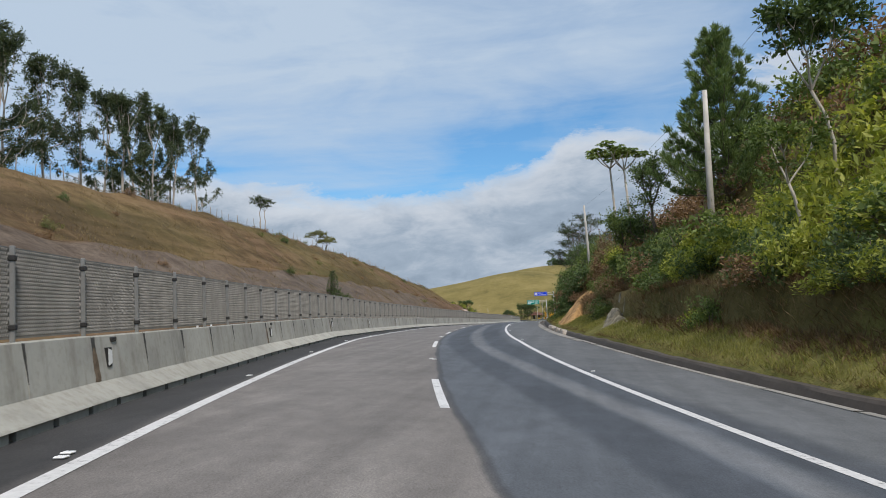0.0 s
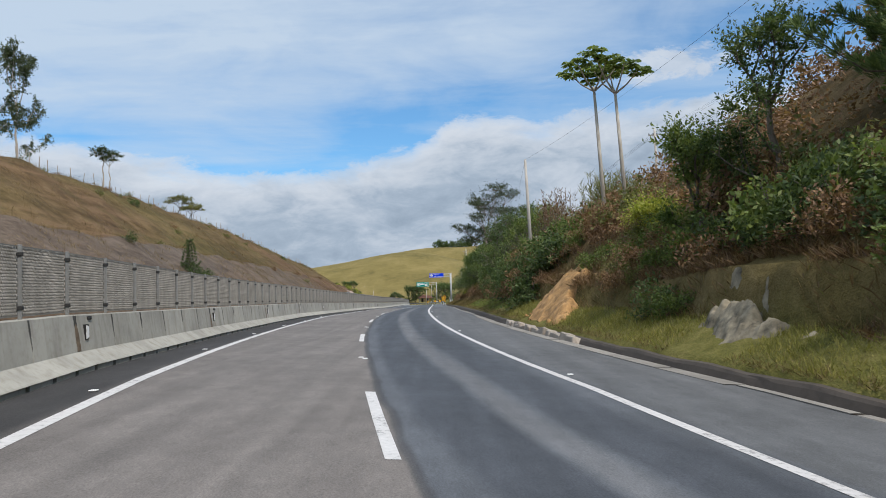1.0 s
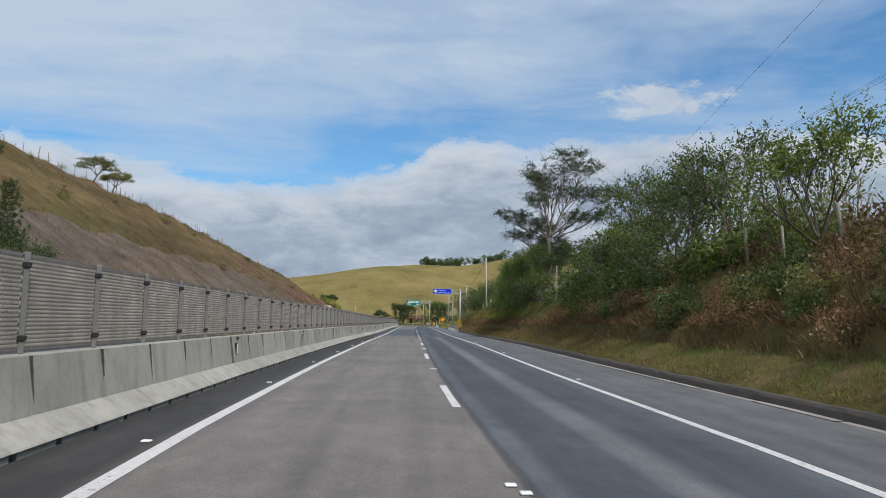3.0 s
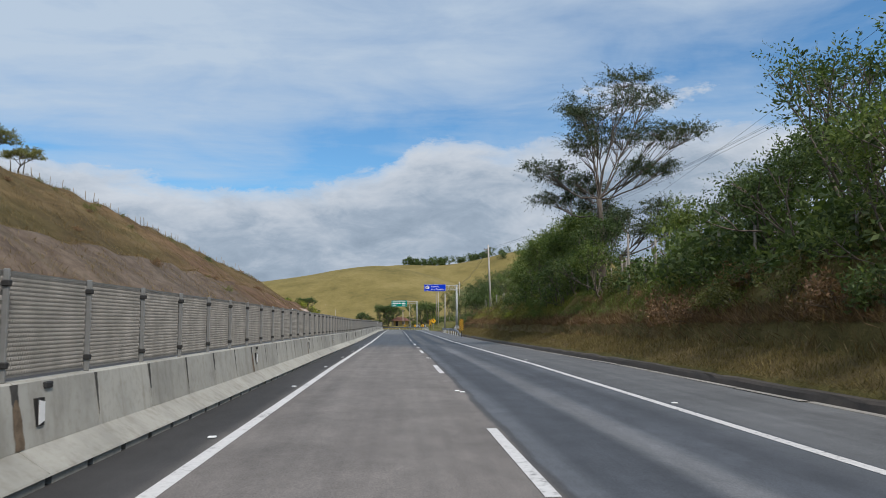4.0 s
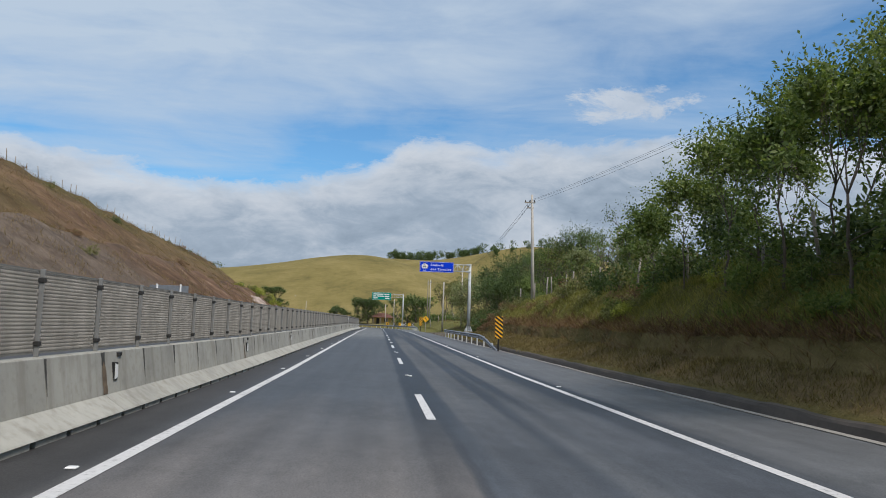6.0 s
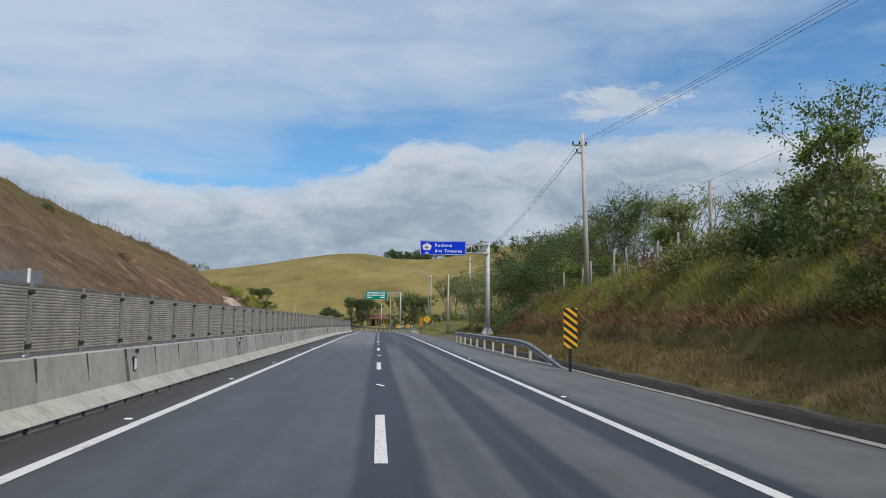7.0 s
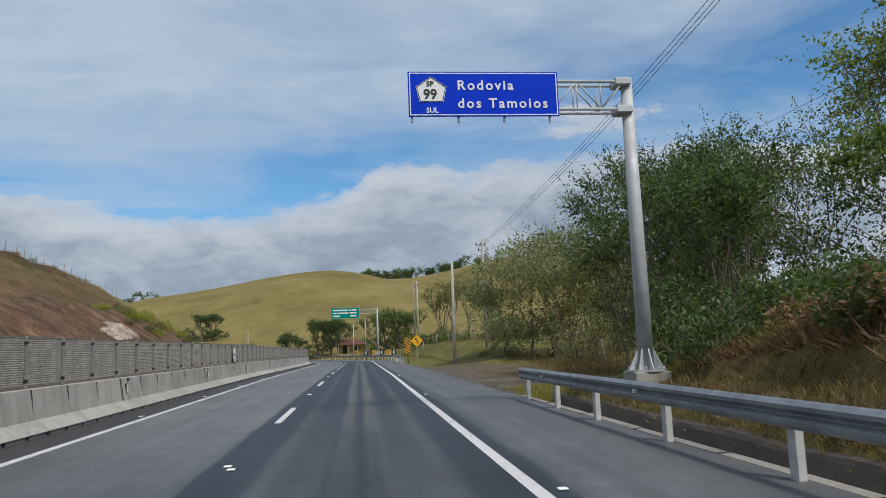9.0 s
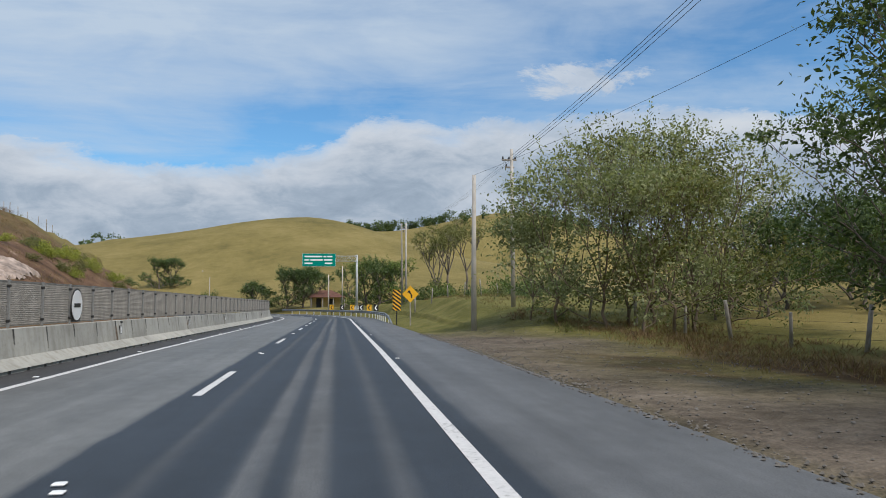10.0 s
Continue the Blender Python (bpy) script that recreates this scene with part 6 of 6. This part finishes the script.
# ---- left hill: eucalyptus stand, lone trees, young conifer
for i in range(13):
    y = 74 + 4.35 * i + random.uniform(-1.2, 1.2)
    x = -57 + random.uniform(-4, 5)
    hgt = random.uniform(16.0, 19.5)
    tree("eucalyptus_tree", "tall eucalyptus with a bare pale trunk", x, y, hgt * 0.46, 0.15, 3, hgt * 0.150, 0.27, 0.60, LEAF_EUC, BARKEUC, 84, 0.36, 0.66, 0.9, 100 + i, (random.uniform(-0.8, 0.8), 0), (2, 2), 0.80, 0.40, -0.25, group="eucalyptus stand", bushy=2)
tree("lone_tree", "slim lone tree with a small flat crown on the crest", -46.9, 133.9, 4.6, 0.10, 2, 1.0, 0.62, 0.25, LEAF_EUC, BARKEUC, 70, 0.22, 0.42, 0.5, 131)
tree("lone_tree", "second thin trunk with a small flat crown on the crest", -46.2, 134.4, 4.2, 0.08, 2, 0.9, 0.62, 0.25, LEAF_EUC, BARKEUC, 60, 0.22, 0.4, 0.5, 132)
tree("lone_tree", "low feathery tree leaning over the crest", -47.3, 168.0, 1.6, 0.12, 3, 1.3, 0.66, 0.12, LEAF_OLIVE, BARK, 10, 0.22, 0.45, 0.35, 133, (0.5, 0))
tree("lone_tree", "low feathery tree leaning over the crest", -46.6, 173.5, 1.0, 0.10, 3, 1.2, 0.68, 0.10, LEAF_OLIVE, BARK, 10, 0.22, 0.45, 0.35, 134, (0.5, 0))
pine(-23.4, 102.6, 8.95 - land1(-23.4, 102.6), 135, 0.9, "young_conifer", "young dark green conifer alone on the cut slope", LEAF_DARK)

# ---- shrubs: a few kinds, set out along the banks
KINDS = {
    "bright": [bush("yellow-green leafy shrub on the road bank", LEAF_BRIGHT, 1.5, 1.4, 1.5, 32, 36, 0.21, 201 + i, ratio=0.34) for i in range(2)],
    "mid": [bush("green leafy shrub on the road bank", LEAF_MID, 1.4, 1.4, 1.6, 32, 36, 0.17, 211 + i) for i in range(2)],
    "dark": [bush("dark green dense shrub on the road bank", LEAF_DARK, 1.5, 1.5, 1.8, 34, 38, 0.17, 221 + i) for i in range(2)],
    "olive": [bush("olive green scrubby shrub", LEAF_OLIVE, 1.3, 1.3, 1.5, 30, 34, 0.155, 231 + i) for i in range(2)],
    "dry": [bush("dry brown twiggy shrub on the road bank", LEAF_DRY, 1.5, 1.5, 1.2, 34, 34, 0.145, 241 + i, 14, stemmat=TWIG) for i in range(2)],
}
used = set()


def spot(x, y, s, sink=0.1):
    m = Matrix.Translation((x, y, land1(x, y) - sink)) @ pose(0, 0, 0, random.uniform(-8, 8), random.uniform(-8, 8), random.uniform(0, 360))
    return m, (s * random.uniform(0.85, 1.15), s * random.uniform(0.85, 1.15), s * random.uniform(0.8, 1.2))


def plant(kind, x, y, s):
    o = random.choice(KINDS[kind])
    m, sc = spot(x, y, s)
    if o.name not in used:
        used.add(o.name)
        o.matrix_basis = m
        o.scale = sc
    else:
        copy_thing(o, m).scale = sc


joined = {k: Leaves() for k in KINDS}


def thicken(kind, x, y, s):
    """Scrub behind the first rows, too dense to tell apart."""
    me = FOLIAGE[random.choice(KINDS[kind]).name]
    m, sc = spot(x, y, s)
    co = np.empty(len(me.vertices) * 3, dtype=np.float32)
    me.vertices.foreach_get("co", co)
    M = np.array(m @ Matrix.Diagonal((*sc, 1)))
    q = (co.reshape(-1, 3) @ M[:3, :3].T + M[:3, 3]).reshape(-1, 4, 3)
    q = q[np.random.random(len(q)) < 0.40]
    c = q.mean(1, keepdims=True)
    q = (c + (q - c) * 1.25).reshape(-1, 3)
    lv = joined[kind]
    lv.v.append(q)
    lv.f.append(np.arange(len(q)).reshape(-1, 4) + lv.n)
    lv.n += len(q)


def bare(y, d, room=0.9):
    """Where the bank lies open: the earth slip and the rock face."""
    slip = abs(y - (51.2 + 0.9 * (d - 7.5))) < 2.6 - 0.55 * (d - 7.5) + room and d < 11.2
    rock = abs(y - 34.6) < 1.5 + room * 0.5 and d < 9.9
    return slip or rock


random.seed(7)
# joined or not, y from, y to, d from, d to, number, kinds, size
for far, y0, y1, d0, d1, n, kinds, s in (
        (0, -4, 34, 8.9, 10.4, 22, ("bright", "dark", "bright", "dry"), 0.8), (0, -2, 32, 9.0, 10.0, 18, ("dark", "bright", "mid"), 0.7), (0, 2, 34, 9.8, 12.8, 34, ("bright", "bright", "bright", "mid"), 0.95), (1, -2, 40, 12.2, 19, 60, ("bright", "bright", "bright", "mid"), 1.15), (1, -2, 26, 14, 20, 34, ("bright", "dry", "bright"), 1.2), (1, -2, 44, 18, 32, 70, ("bright", "bright", "dry", "olive"), 1.4),
        (0, -2, 15, 8.5, 9.3, 12, ("dark", "dry", "dark"), 0.5), (0, 30, 40, 9.7, 11.4, 14, ("dark", "mid", "dark"), 0.75), (0, 28, 48, 9.0, 11.5, 18, ("dark", "dry", "mid", "bright"), 0.8), (1, 34, 56, 11, 15, 26, ("dry", "dry", "dry", "olive"), 0.9), (1, 38, 64, 11.6, 22, 64, ("dry", "dry", "dry", "olive"), 1.0),
        (0, 47, 60, 10.2, 12.5, 10, ("dry", "dry", "dry", "bright"), 0.7), (0, 42, 62, 9.2, 11.6, 30, ("dry", "dry", "mid", "olive"), 0.62), (0, 58, 72, 8.8, 10.6, 24, ("dark", "dry", "dark"), 0.9), (1, 58, 78, 10.2, 15.0, 40, ("mid", "dry", "olive", "dry"), 0.95),
        (0, 70, 92, 9.0, 11.2, 20, ("dry", "dry", "olive", "dark"), 0.75), (1, 74, 102, 12.2, 19, 50, ("olive", "dry", "mid", "olive"), 1.0), (0, 88, 112, 9.4, 11.4, 14, ("dark", "dry", "olive"), 0.8), (1, 90, 122, 11.2, 17, 50, ("dark", "mid", "olive", "dark"), 1.3),
        (1, 108, 132, 9.4, 11.4, 14, ("dry", "olive", "mid", "olive"), 0.42), (1, 106, 122, 13.2, 17, 12, ("dark", "olive", "mid"), 0.9), (1, 124, 136, 13.2, 17, 6, ("dry", "olive", "mid"), 0.6), (0, 134, 162, 10.2, 12.4, 16, ("mid", "olive", "bright"), 0.6), (1, 134, 150, 13, 17, 26, ("dark", "dark", "mid"), 1.0), (1, 148, 164, 12, 16, 26, ("dark", "mid", "olive"), 0.9), (1, 0, 32, 10.6, 16.5, 70, ("bright", "bright", "bright", "mid"), 1.0),
        (0, 158, 176, 11.0, 15, 14, ("olive", "dark", "dry"), 0.8), (1, 160, 182, 12.5, 18, 24, ("olive", "dry", "dark", "dry"), 1.0), (1, 164, 194, 9.8, 11.4, 14, ("dry", "olive", "dry"), 0.45), (1, 170, 198, 12, 22, 34, ("mid", "olive", "dry", "olive"), 0.8),
        (0, 188, 196, 9.8, 12.0, 5, ("dry", "olive"), 0.5), (0, 195, 205, 9.3, 11.6, 9, ("dark", "dry", "dark", "dry"), 0.75), (1, 200, 212, 13.5, 20, 10, ("dark", "mid", "olive"), 0.7), (1, 206, 222, 12.5, 17, 7, ("dark", "dry"), 0.5), (1, 230, 246, 11.2, 14, 5, ("olive", "dry"), 0.4),
        (1, 248, 290, 13.5, 22, 12, ("mid", "olive", "dark"), 0.8), (1, 236, 300, 42, 80, 70, ("dark", "mid", "dark"), 2.6), (1, 280, 330, 13, 30, 26, ("dark", "olive", "mid"), 1.4)):
    for i in range(n):
        y = random.uniform(y0, y1)
        d = random.uniform(d0, d1)
        if not bare(y, d):
            k, size = random.choice(kinds), s * random.uniform(0.75, 1.25)
            if k == "bright" and 22 < y < 29 and d > 9.6:
                size *= 0.78
            elif k == "bright" and 29 <= y < 44 and d > 9.6:
                # past the bright stand the shrubs are low and brown
                k, size = ("dry", "mid", "dry")[i % 3], size * 0.7
            (thicken if far else plant)(k, float(cx(y)) + d, y, size)
# scrub on the left cut and behind its crest
for i in range(26):
    plant(random.choice(("dry", "olive", "dry", "dark")), random.uniform(-45, -24), random.uniform(40, 250), random.uniform(0.35, 0.8))
for i in range(46):
    thicken(random.choice(("dry", "olive", "olive", "dry")), random.uniform(-46.5, -43), random.uniform(96, 330), random.uniform(0.25, 0.6))
for i in range(14):
    thicken(random.choice(("dark", "olive")), random.uniform(-34, -24), random.uniform(290, 390), random.uniform(0.5, 1.1))
for x, y in ((-22.6, 101.6), (-23.9, 103.5), (-22.0, 104.0)):
    plant("dark", x, y, 0.75)

for kind, text in (("bright", "yellow-green scrub covering the bank"), ("mid", "green scrub covering the bank"), ("dark", "dark green scrub covering the bank"), ("olive", "olive scrub covering the bank"), ("dry", "dry brown scrub covering the bank")):
    tagged(new("scrub", joined[kind].mesh("scrub", FOLIAGE[KINDS[kind][0].name].materials[0])), text, "scrub", kind="stuff")


def far_woods():
    """Woods along the far ridge, too distant to tell tree from tree."""
    np.random.seed(5)
    rng = random.Random(5)
    lv = Leaves()
    for i in range(150):
        u = rng.random()
        x = rng.uniform(2, 86) if u < 0.5 else rng.uniform(86, 232)
        y = 750 + rng.uniform(-6, 10) - (36 * rng.random() if x > 86 else 0)
        z = land1(x, y)
        h = rng.uniform(2.6, 7.4)
        c = [(x + rng.gauss(0, h * 0.26), y + rng.gauss(0, h * 0.26), z + h * rng.uniform(0.12, 1.0)) for _ in range(11)]
        scatter(lv, c, h * 0.12, 14, 1.05, 0.2, 0.6)
    for i in range(60):
        x, y = rng.uniform(-330, -80), rng.uniform(470, 520)
        z = land1(x, y)
        h = rng.uniform(3, 6)
        c = [(x + rng.gauss(0, h * 0.3), y + rng.gauss(0, h * 0.3), z + h * rng.uniform(0.3, 1.0)) for _ in range(8)]
        scatter(lv, c, h * 0.12, 14, 0.8, 0.2, 0.6)
    return tagged(new("far_woods", lv.mesh("far_woods", LEAF_DARK)), "dark line of distant trees on the ridge", "woods", kind="stuff")


far_woods()


def meadow(name, n, place, mat, h0, h1, label, seed, lean=0.5):
    """Grass blades set out by a rule of place, in one mesh."""
    np.random.seed(seed)
    x, y = place(n)
    z = land(x, y)
    P = np.stack([x, y, z], -1)
    N = np.random.normal(size=P.shape) * lean
    N[:, 2] = 1.0
    L = np.random.uniform(h0, h1, len(x))
    lv = Leaves()
    N /= np.linalg.norm(N, axis=1, keepdims=True)
    lv.add(P + N * L[:, None] * 0.45, N, L, L * 0.035 + 0.009)
    return tagged(new(name, lv.mesh(name, mat)), label, "grass", kind="stuff")


def bank_place(y0, y1, d0, d1, least=7.34, along=False):
    def f(n):
        m = max(1, n // 14)
        yc, dc = np.random.uniform(y0, y1, m), np.random.uniform(d0, d1, m)
        y = np.repeat(yc, 14) + np.random.normal(size=m * 14) * 0.16
        d = np.repeat(dc, 14) + np.random.normal(size=m * 14) * 0.16
        if along:
            d = d + 0.4 * (0.35 * np.sin(y * 0.31 + 1.0) + 0.25 * np.sin(y * 0.83) + 0.2 * np.sin(y * 1.7 + (cx(y) + d) * 0.9))
        d = np.where(y < 206, np.maximum(d, least), np.maximum(d, 6.7))
        open_ = (np.abs(y - (51.2 + 0.9 * (d - 7.5))) < 2.5 - 0.55 * (d - 7.5)) & (d < 11.0) | (np.abs(y - 34.6) < 1.4) & (d < 9.6)
        return (cx(y) + d)[~open_], y[~open_]
    return f


meadow("bank_grass", 30000, bank_place(-4, 60, 7.45, 8.9, along=True), GRASS_G, 0.07, 0.24, "short green grass at the foot of the bank", 301)
meadow("bank_grass", 9000, bank_place(62, 94, 7.45, 8.9, along=True), GRASS_L, 0.06, 0.20, "short dark green grass at the foot of the bank", 317)
meadow("straw_grass", 44000, bank_place(90, 206, 7.45, 8.9, along=True), GRASS_S, 0.07, 0.26, "short straw-coloured grass at the foot of the bank", 307)
meadow("kerb_grass", 16000, bank_place(-4, 206, 7.26, 7.5, 7.26), GRASS_S, 0.08, 0.22, "short grass hanging over the gutter wall", 311, 0.9)
meadow("dry_grass", 34000, bank_place(0, 132, 8.8, 13.5), GRASS_D, 0.16, 0.52, "dry brown grass on the cut slope", 302)
meadow("dead_fern", 52000, bank_place(30, 204, 9.16, 10.05, along=True), FERN, 0.18, 0.58, "dead brown fern hanging over the cut", 308, 1.1)
# dead growth that also darkens the bank foot for the shrubs' shade
meadow("dead_fern", 9000, bank_place(-2, 16, 8.0, 9.3), FERN, 0.12, 0.36, "brown dead growth at the foot of the bank", 316, 0.9)
# brown blades added to stand in for the shaded strip below the shrubs
meadow("dead_fern", 12000, bank_place(-2, 31, 8.5, 9.5), FERN, 0.16, 0.45, "dead brown growth under the shrubs", 315, 1.1)
meadow("tall_grass", 40000, bank_place(134, 206, 10.2, 15.5), GRASS_G, 0.2, 0.55, "tall yellowing grass on the bank", 303, 0.8)
meadow("tall_grass", 15000, bank_place(138, 206, 9.5, 11.2, along=True), GRASS_G, 0.15, 0.42, "yellowing grass over the edge of the cut", 318, 0.9)
meadow("dead_fern", 9000, bank_place(214, 242, 12.6, 21), FERN, 0.14, 0.42, "brown dead growth along the field fence", 312, 0.9)
meadow("verge_grass", 9000, bank_place(212, 290, 11.5, 18), GRASS_S, 0.10, 0.36, "rough straw-coloured grass at the edge of the lay-by", 304)
meadow("straw_grass", 5000, bank_place(168, 206.5, 7.12, 7.6, 7.1), GRASS_S, 0.08, 0.30, "straw-coloured grass in the channel behind the guard rail", 310)
meadow("verge_grass", 7000, bank_place(206.5, 211.6, 6.75, 8.6), GRASS_G, 0.06, 0.20, "short green grass behind the end of the guard rail", 309)
meadow("tall_grass", 36000, bank_place(108, 150, 9.9, 13.5), GRASS_L, 0.14, 0.42, "tall green grass on the bank", 305, 0.8)


def left_place(n):
    m = n // 16
    y = np.repeat(np.random.uniform(50, 320, m), 16) + np.random.normal(size=m * 16) * 0.35
    x = np.repeat(np.random.uniform(-47.5, -21, m), 16) + np.random.normal(size=m * 16) * 0.35
    return x, y


meadow("dry_grass", 44000, left_place, GRASS_D, 0.2, 0.6, "dry brown grass on the left hillside", 306)

# ---- slip of bare earth and pale rock in the bank


def scar(name, margin, y0, y1, d0, d1, step, rough, seed, mat, label, category="earth", foot=7.45, top=10.8, clods=26):
    """A broken skin of earth over part of the bank, its rim sunk into the ground. margin: how far inside the rim a place lies."""
    ys, ds = np.arange(y0, y1, step), np.arange(d0, d1, step)
    ids, v, f = {}, [], []
    for i, y in enumerate(ys):
        for j, d in enumerate(ds):
            q = Vector((y * 0.8, d * 0.8, seed))
            m = margin(y, d) - 1.0 * noise.noise(q * 1.3) - 0.35 * noise.noise(q * 5.0)
            if m > -0.2:
                x = float(cx(y)) + d
                n = noise.fractal(q, 0.7, 2.1, 5) + 0.55 * noise.noise(q * 4.0) + 0.45 * noise.noise(q * 9.0) + 0.4 * noise.noise(q * 21.0)
                ids[i, j] = len(v)
                # the fallen earth fills the hollow between foot and top with one even slope
                lo, hi_z = land1(float(cx(y)) + foot, y), land1(float(cx(y)) + top, y)
                fill = max(0.0, lo + (hi_z - lo) * min(1, max(0, (d - foot) / (top - foot))) - land1(x, y))
                fill *= min(1.0, max(0.0, 1.0 * m))
                v.append((x, y, land1(x, y) + fill + min(0.07, 0.16 * m - 0.04) + rough * n * min(1, max(0, m) * 2)))
    for (i, j), a in ids.items():
        b, c, e = ids.get((i, j + 1)), ids.get((i + 1, j + 1)), ids.get((i + 1, j))
        if None not in (b, c, e):
            f.append((a, b, c, e))
    whole = empty(name, Matrix(), label, category)
    face = new("soil_face", plain_mesh("soil_face", v, f, mat, True))
    face.parent = whole
    # clods that came down with it
    rng = random.Random(int(seed))
    for k in range(clods):
        y, d = rng.uniform(y0, y1), rng.uniform(d0 + 0.05, d0 + 0.5)
        if margin(y, d) < -0.3:
            continue
        s = rng.uniform(0.04, 0.11)
        bm = bmesh.new()
        bmesh.ops.create_icosphere(bm, subdivisions=2, radius=s)
        for w in bm.verts:
            w.co *= 1 + 0.4 * noise.noise(w.co / s + Vector((k * 2.0, 0, 0)))
        x = float(cx(y)) + d
        part("clod", bm, mat, whole, "", Matrix.Translation((x, y, land1(x, y) + 0.05)))
    return whole


scar("earth_slip", lambda y, d: min(3.3 - 0.65 * (d - 7.5) - abs(y - (50.2 + 0.85 * (d - 7.5))), 10.1 - d, 2.2 * (d - 7.42)), 45, 59, 7.4, 11.4, 0.05, 0.11, 3.0, OCHRE, "slip of bare ochre earth in the bank")

scar("rock_outcrop", lambda y, d: 1.15 - 1.2 * math.hypot((y - 34.4 - 0.7 * (d - 8.5)) / 1.7, (d - 8.52) / 0.60) - 0.25 * abs(math.sin(y * 2.3 + d * 2.0)), 30.5, 38, 7.8, 9.7, 0.05, 0.13, 21.0, FACE, "pale grey weathered rock face showing in the grassy bank", "rock", 7.9, 9.4, 0)

PINKROCK = simple("pale_pinkish_rock", (0.40, 0.31, 0.25), 0.95, 0, 0.45, 1.1, 7, 0.9)


def cut_rock(x0, x1, y0, y1, seed, label):
    """A broken face of bare rock on the left cut, its rim sunk into the slope."""
    ids, v, f = {}, [], []
    for i, y in enumerate(np.arange(y0, y1, 0.22)):
        for j, x in enumerate(np.arange(x0, x1, 0.22)):
            q = Vector((x * 0.5, y * 0.35, seed))
            m = 1 - 2.2 * math.hypot((x - (x0 + x1) / 2) / (x1 - x0), (y - (y0 + y1) / 2 + 1.1 * (x - (x0 + x1) / 2)) / (y1 - y0)) - 0.9 * noise.noise(q * 1.4) - 0.4 * noise.noise(q * 4.0)
            if m > -0.1:
                ids[i, j] = len(v)
                v.append((x, y, land1(x, y) + min(0.35, 0.7 * m - 0.05) + 0.22 * noise.fractal(q * 2.4, 0.7, 2.1, 4)))
    for (i, j), a in ids.items():
        b, c, e = ids.get((i, j + 1)), ids.get((i + 1, j + 1)), ids.get((i + 1, j))
        if None not in (b, c, e):
            f.append((a, b, c, e))
    return tagged(new("rock_outcrop", plain_mesh("rock_outcrop", v, f, PINKROCK, True)), label, "rock", "rock faces in the cut")


cut_rock(-25.6, -21.6, 264.5, 275.0, 5.0, "pale pinkish bare rock face in the road cut")
rng_b = random.Random(55)
for i in range(16):
    plant("bright" if i % 3 else "olive", rng_b.uniform(-31, -22.5), rng_b.uniform(279, 306), rng_b.uniform(0.6, 1.1))

# loose stones and litter on the lay-by
for i in range(46):
    y = random.uniform(209, 240)
    d = random.uniform(6.9, 13.0)
    s = random.uniform(0.015, 0.045)
    bm = bmesh.new()
    bmesh.ops.create_icosphere(bm, subdivisions=2, radius=s)
    for v in bm.verts:
        v.co *= 1 + 0.3 * noise.noise(v.co / s * 0.9 + Vector((i, 0, 0)))
        v.co.z *= 0.6
    x = float(cx(y)) + d
    o = part("stone", bm, ROCK, None, "", Matrix.Translation((x, y, land1(x, y) + s * 0.3)))
    tagged(o, "small pale stone on the dirt lay-by", "stone", "loose stones")

def gravel():
    """Loose gravel along the edge of the shoulder and over the lay-by, too small to tell apart."""
    rng = random.Random(77)
    v, f = [], []
    for i in range(2600):
        y = rng.uniform(209.5, 244)
        d = 6.25 + abs(rng.gauss(0, 0.35)) if i % 2 else rng.uniform(6.6, 12.5)
        s = rng.uniform(0.012, 0.034)
        x = float(cx(y)) + d
        z = land1(x, y) if d > 6.42 else float(rz(y, d))
        n = len(v)
        for dx_, dy_, dz_ in ((1, 0, 0.1), (-1, 0.2, 0), (0.1, 1, 0), (0, -1, 0.1), (0.1, 0.1, 0.8), (0, 0, -0.6)):
            k = s * rng.uniform(0.7, 1.3)
            v.append((x + dx_ * k, y + dy_ * k, z + dz_ * k + s * 0.3))
        for a, b in ((0, 2), (2, 1), (1, 3), (3, 0)):
            f += [(n + a, n + b, n + 4), (n + b, n + a, n + 5)]
    return tagged(new("gravel", plain_mesh("gravel", v, f, ROCK)), "loose pale gravel on the dirt lay-by", "gravel", kind="stuff")


gravel()

# ------------------------------------------------------------ house at the far bend


def build_house(x, y, turn):
    z = land1(x, y) - 0.1
    h = empty("house", Matrix.Translation((x, y, z)) @ pose(0, 0, 0, 0, 0, turn), "small ochre house with a red tiled hip roof and porch", "house")
    bm = bmesh.new()
    box(bm, -2.6, 2.6, 0, 5, 0, 2.4)
    part("wall", bm, WALLPAINT, h)
    bm = bmesh.new()
    lo = [bm.verts.new(q) for q in ((-3.4, -2.0, 2.15), (3.4, -2.0, 2.15), (3.4, 5.6, 2.15), (-3.4, 5.6, 2.15))]
    up = [bm.verts.new(q) for q in ((-1.2, 1.8, 3.5), (1.2, 1.8, 3.5))]
    bm.faces.new((lo[0], lo[1], up[1], up[0]))
    bm.faces.new((lo[1], lo[2], up[1]))
    bm.faces.new((lo[2], lo[3], up[0], up[1]))
    bm.faces.new((lo[3], lo[0], up[0]))
    bm.faces.new(lo[::-1])
    part("roof", bm, ROOFTILE, h)
    for px in (-3.1, -1.0, 1.0, 3.1):
        bm = bmesh.new()
        box(bm, px - 0.08, px + 0.08, -1.8, -1.64, -0.2, 2.16)
        part("porch_post", bm, WOOD, h)
    for wx, ww, z0, z1, nm in ((-1.5, 0.9, 0.0, 2.0, "door"), (0.9, 1.1, 0.9, 1.9, "window")):
        bm = bmesh.new()
        box(bm, wx - ww / 2, wx + ww / 2, -0.03, 0.02, z0, z1)
        part(nm, bm, BLACK, h)
    return h


build_house(0.2, 349.0, 8.0)
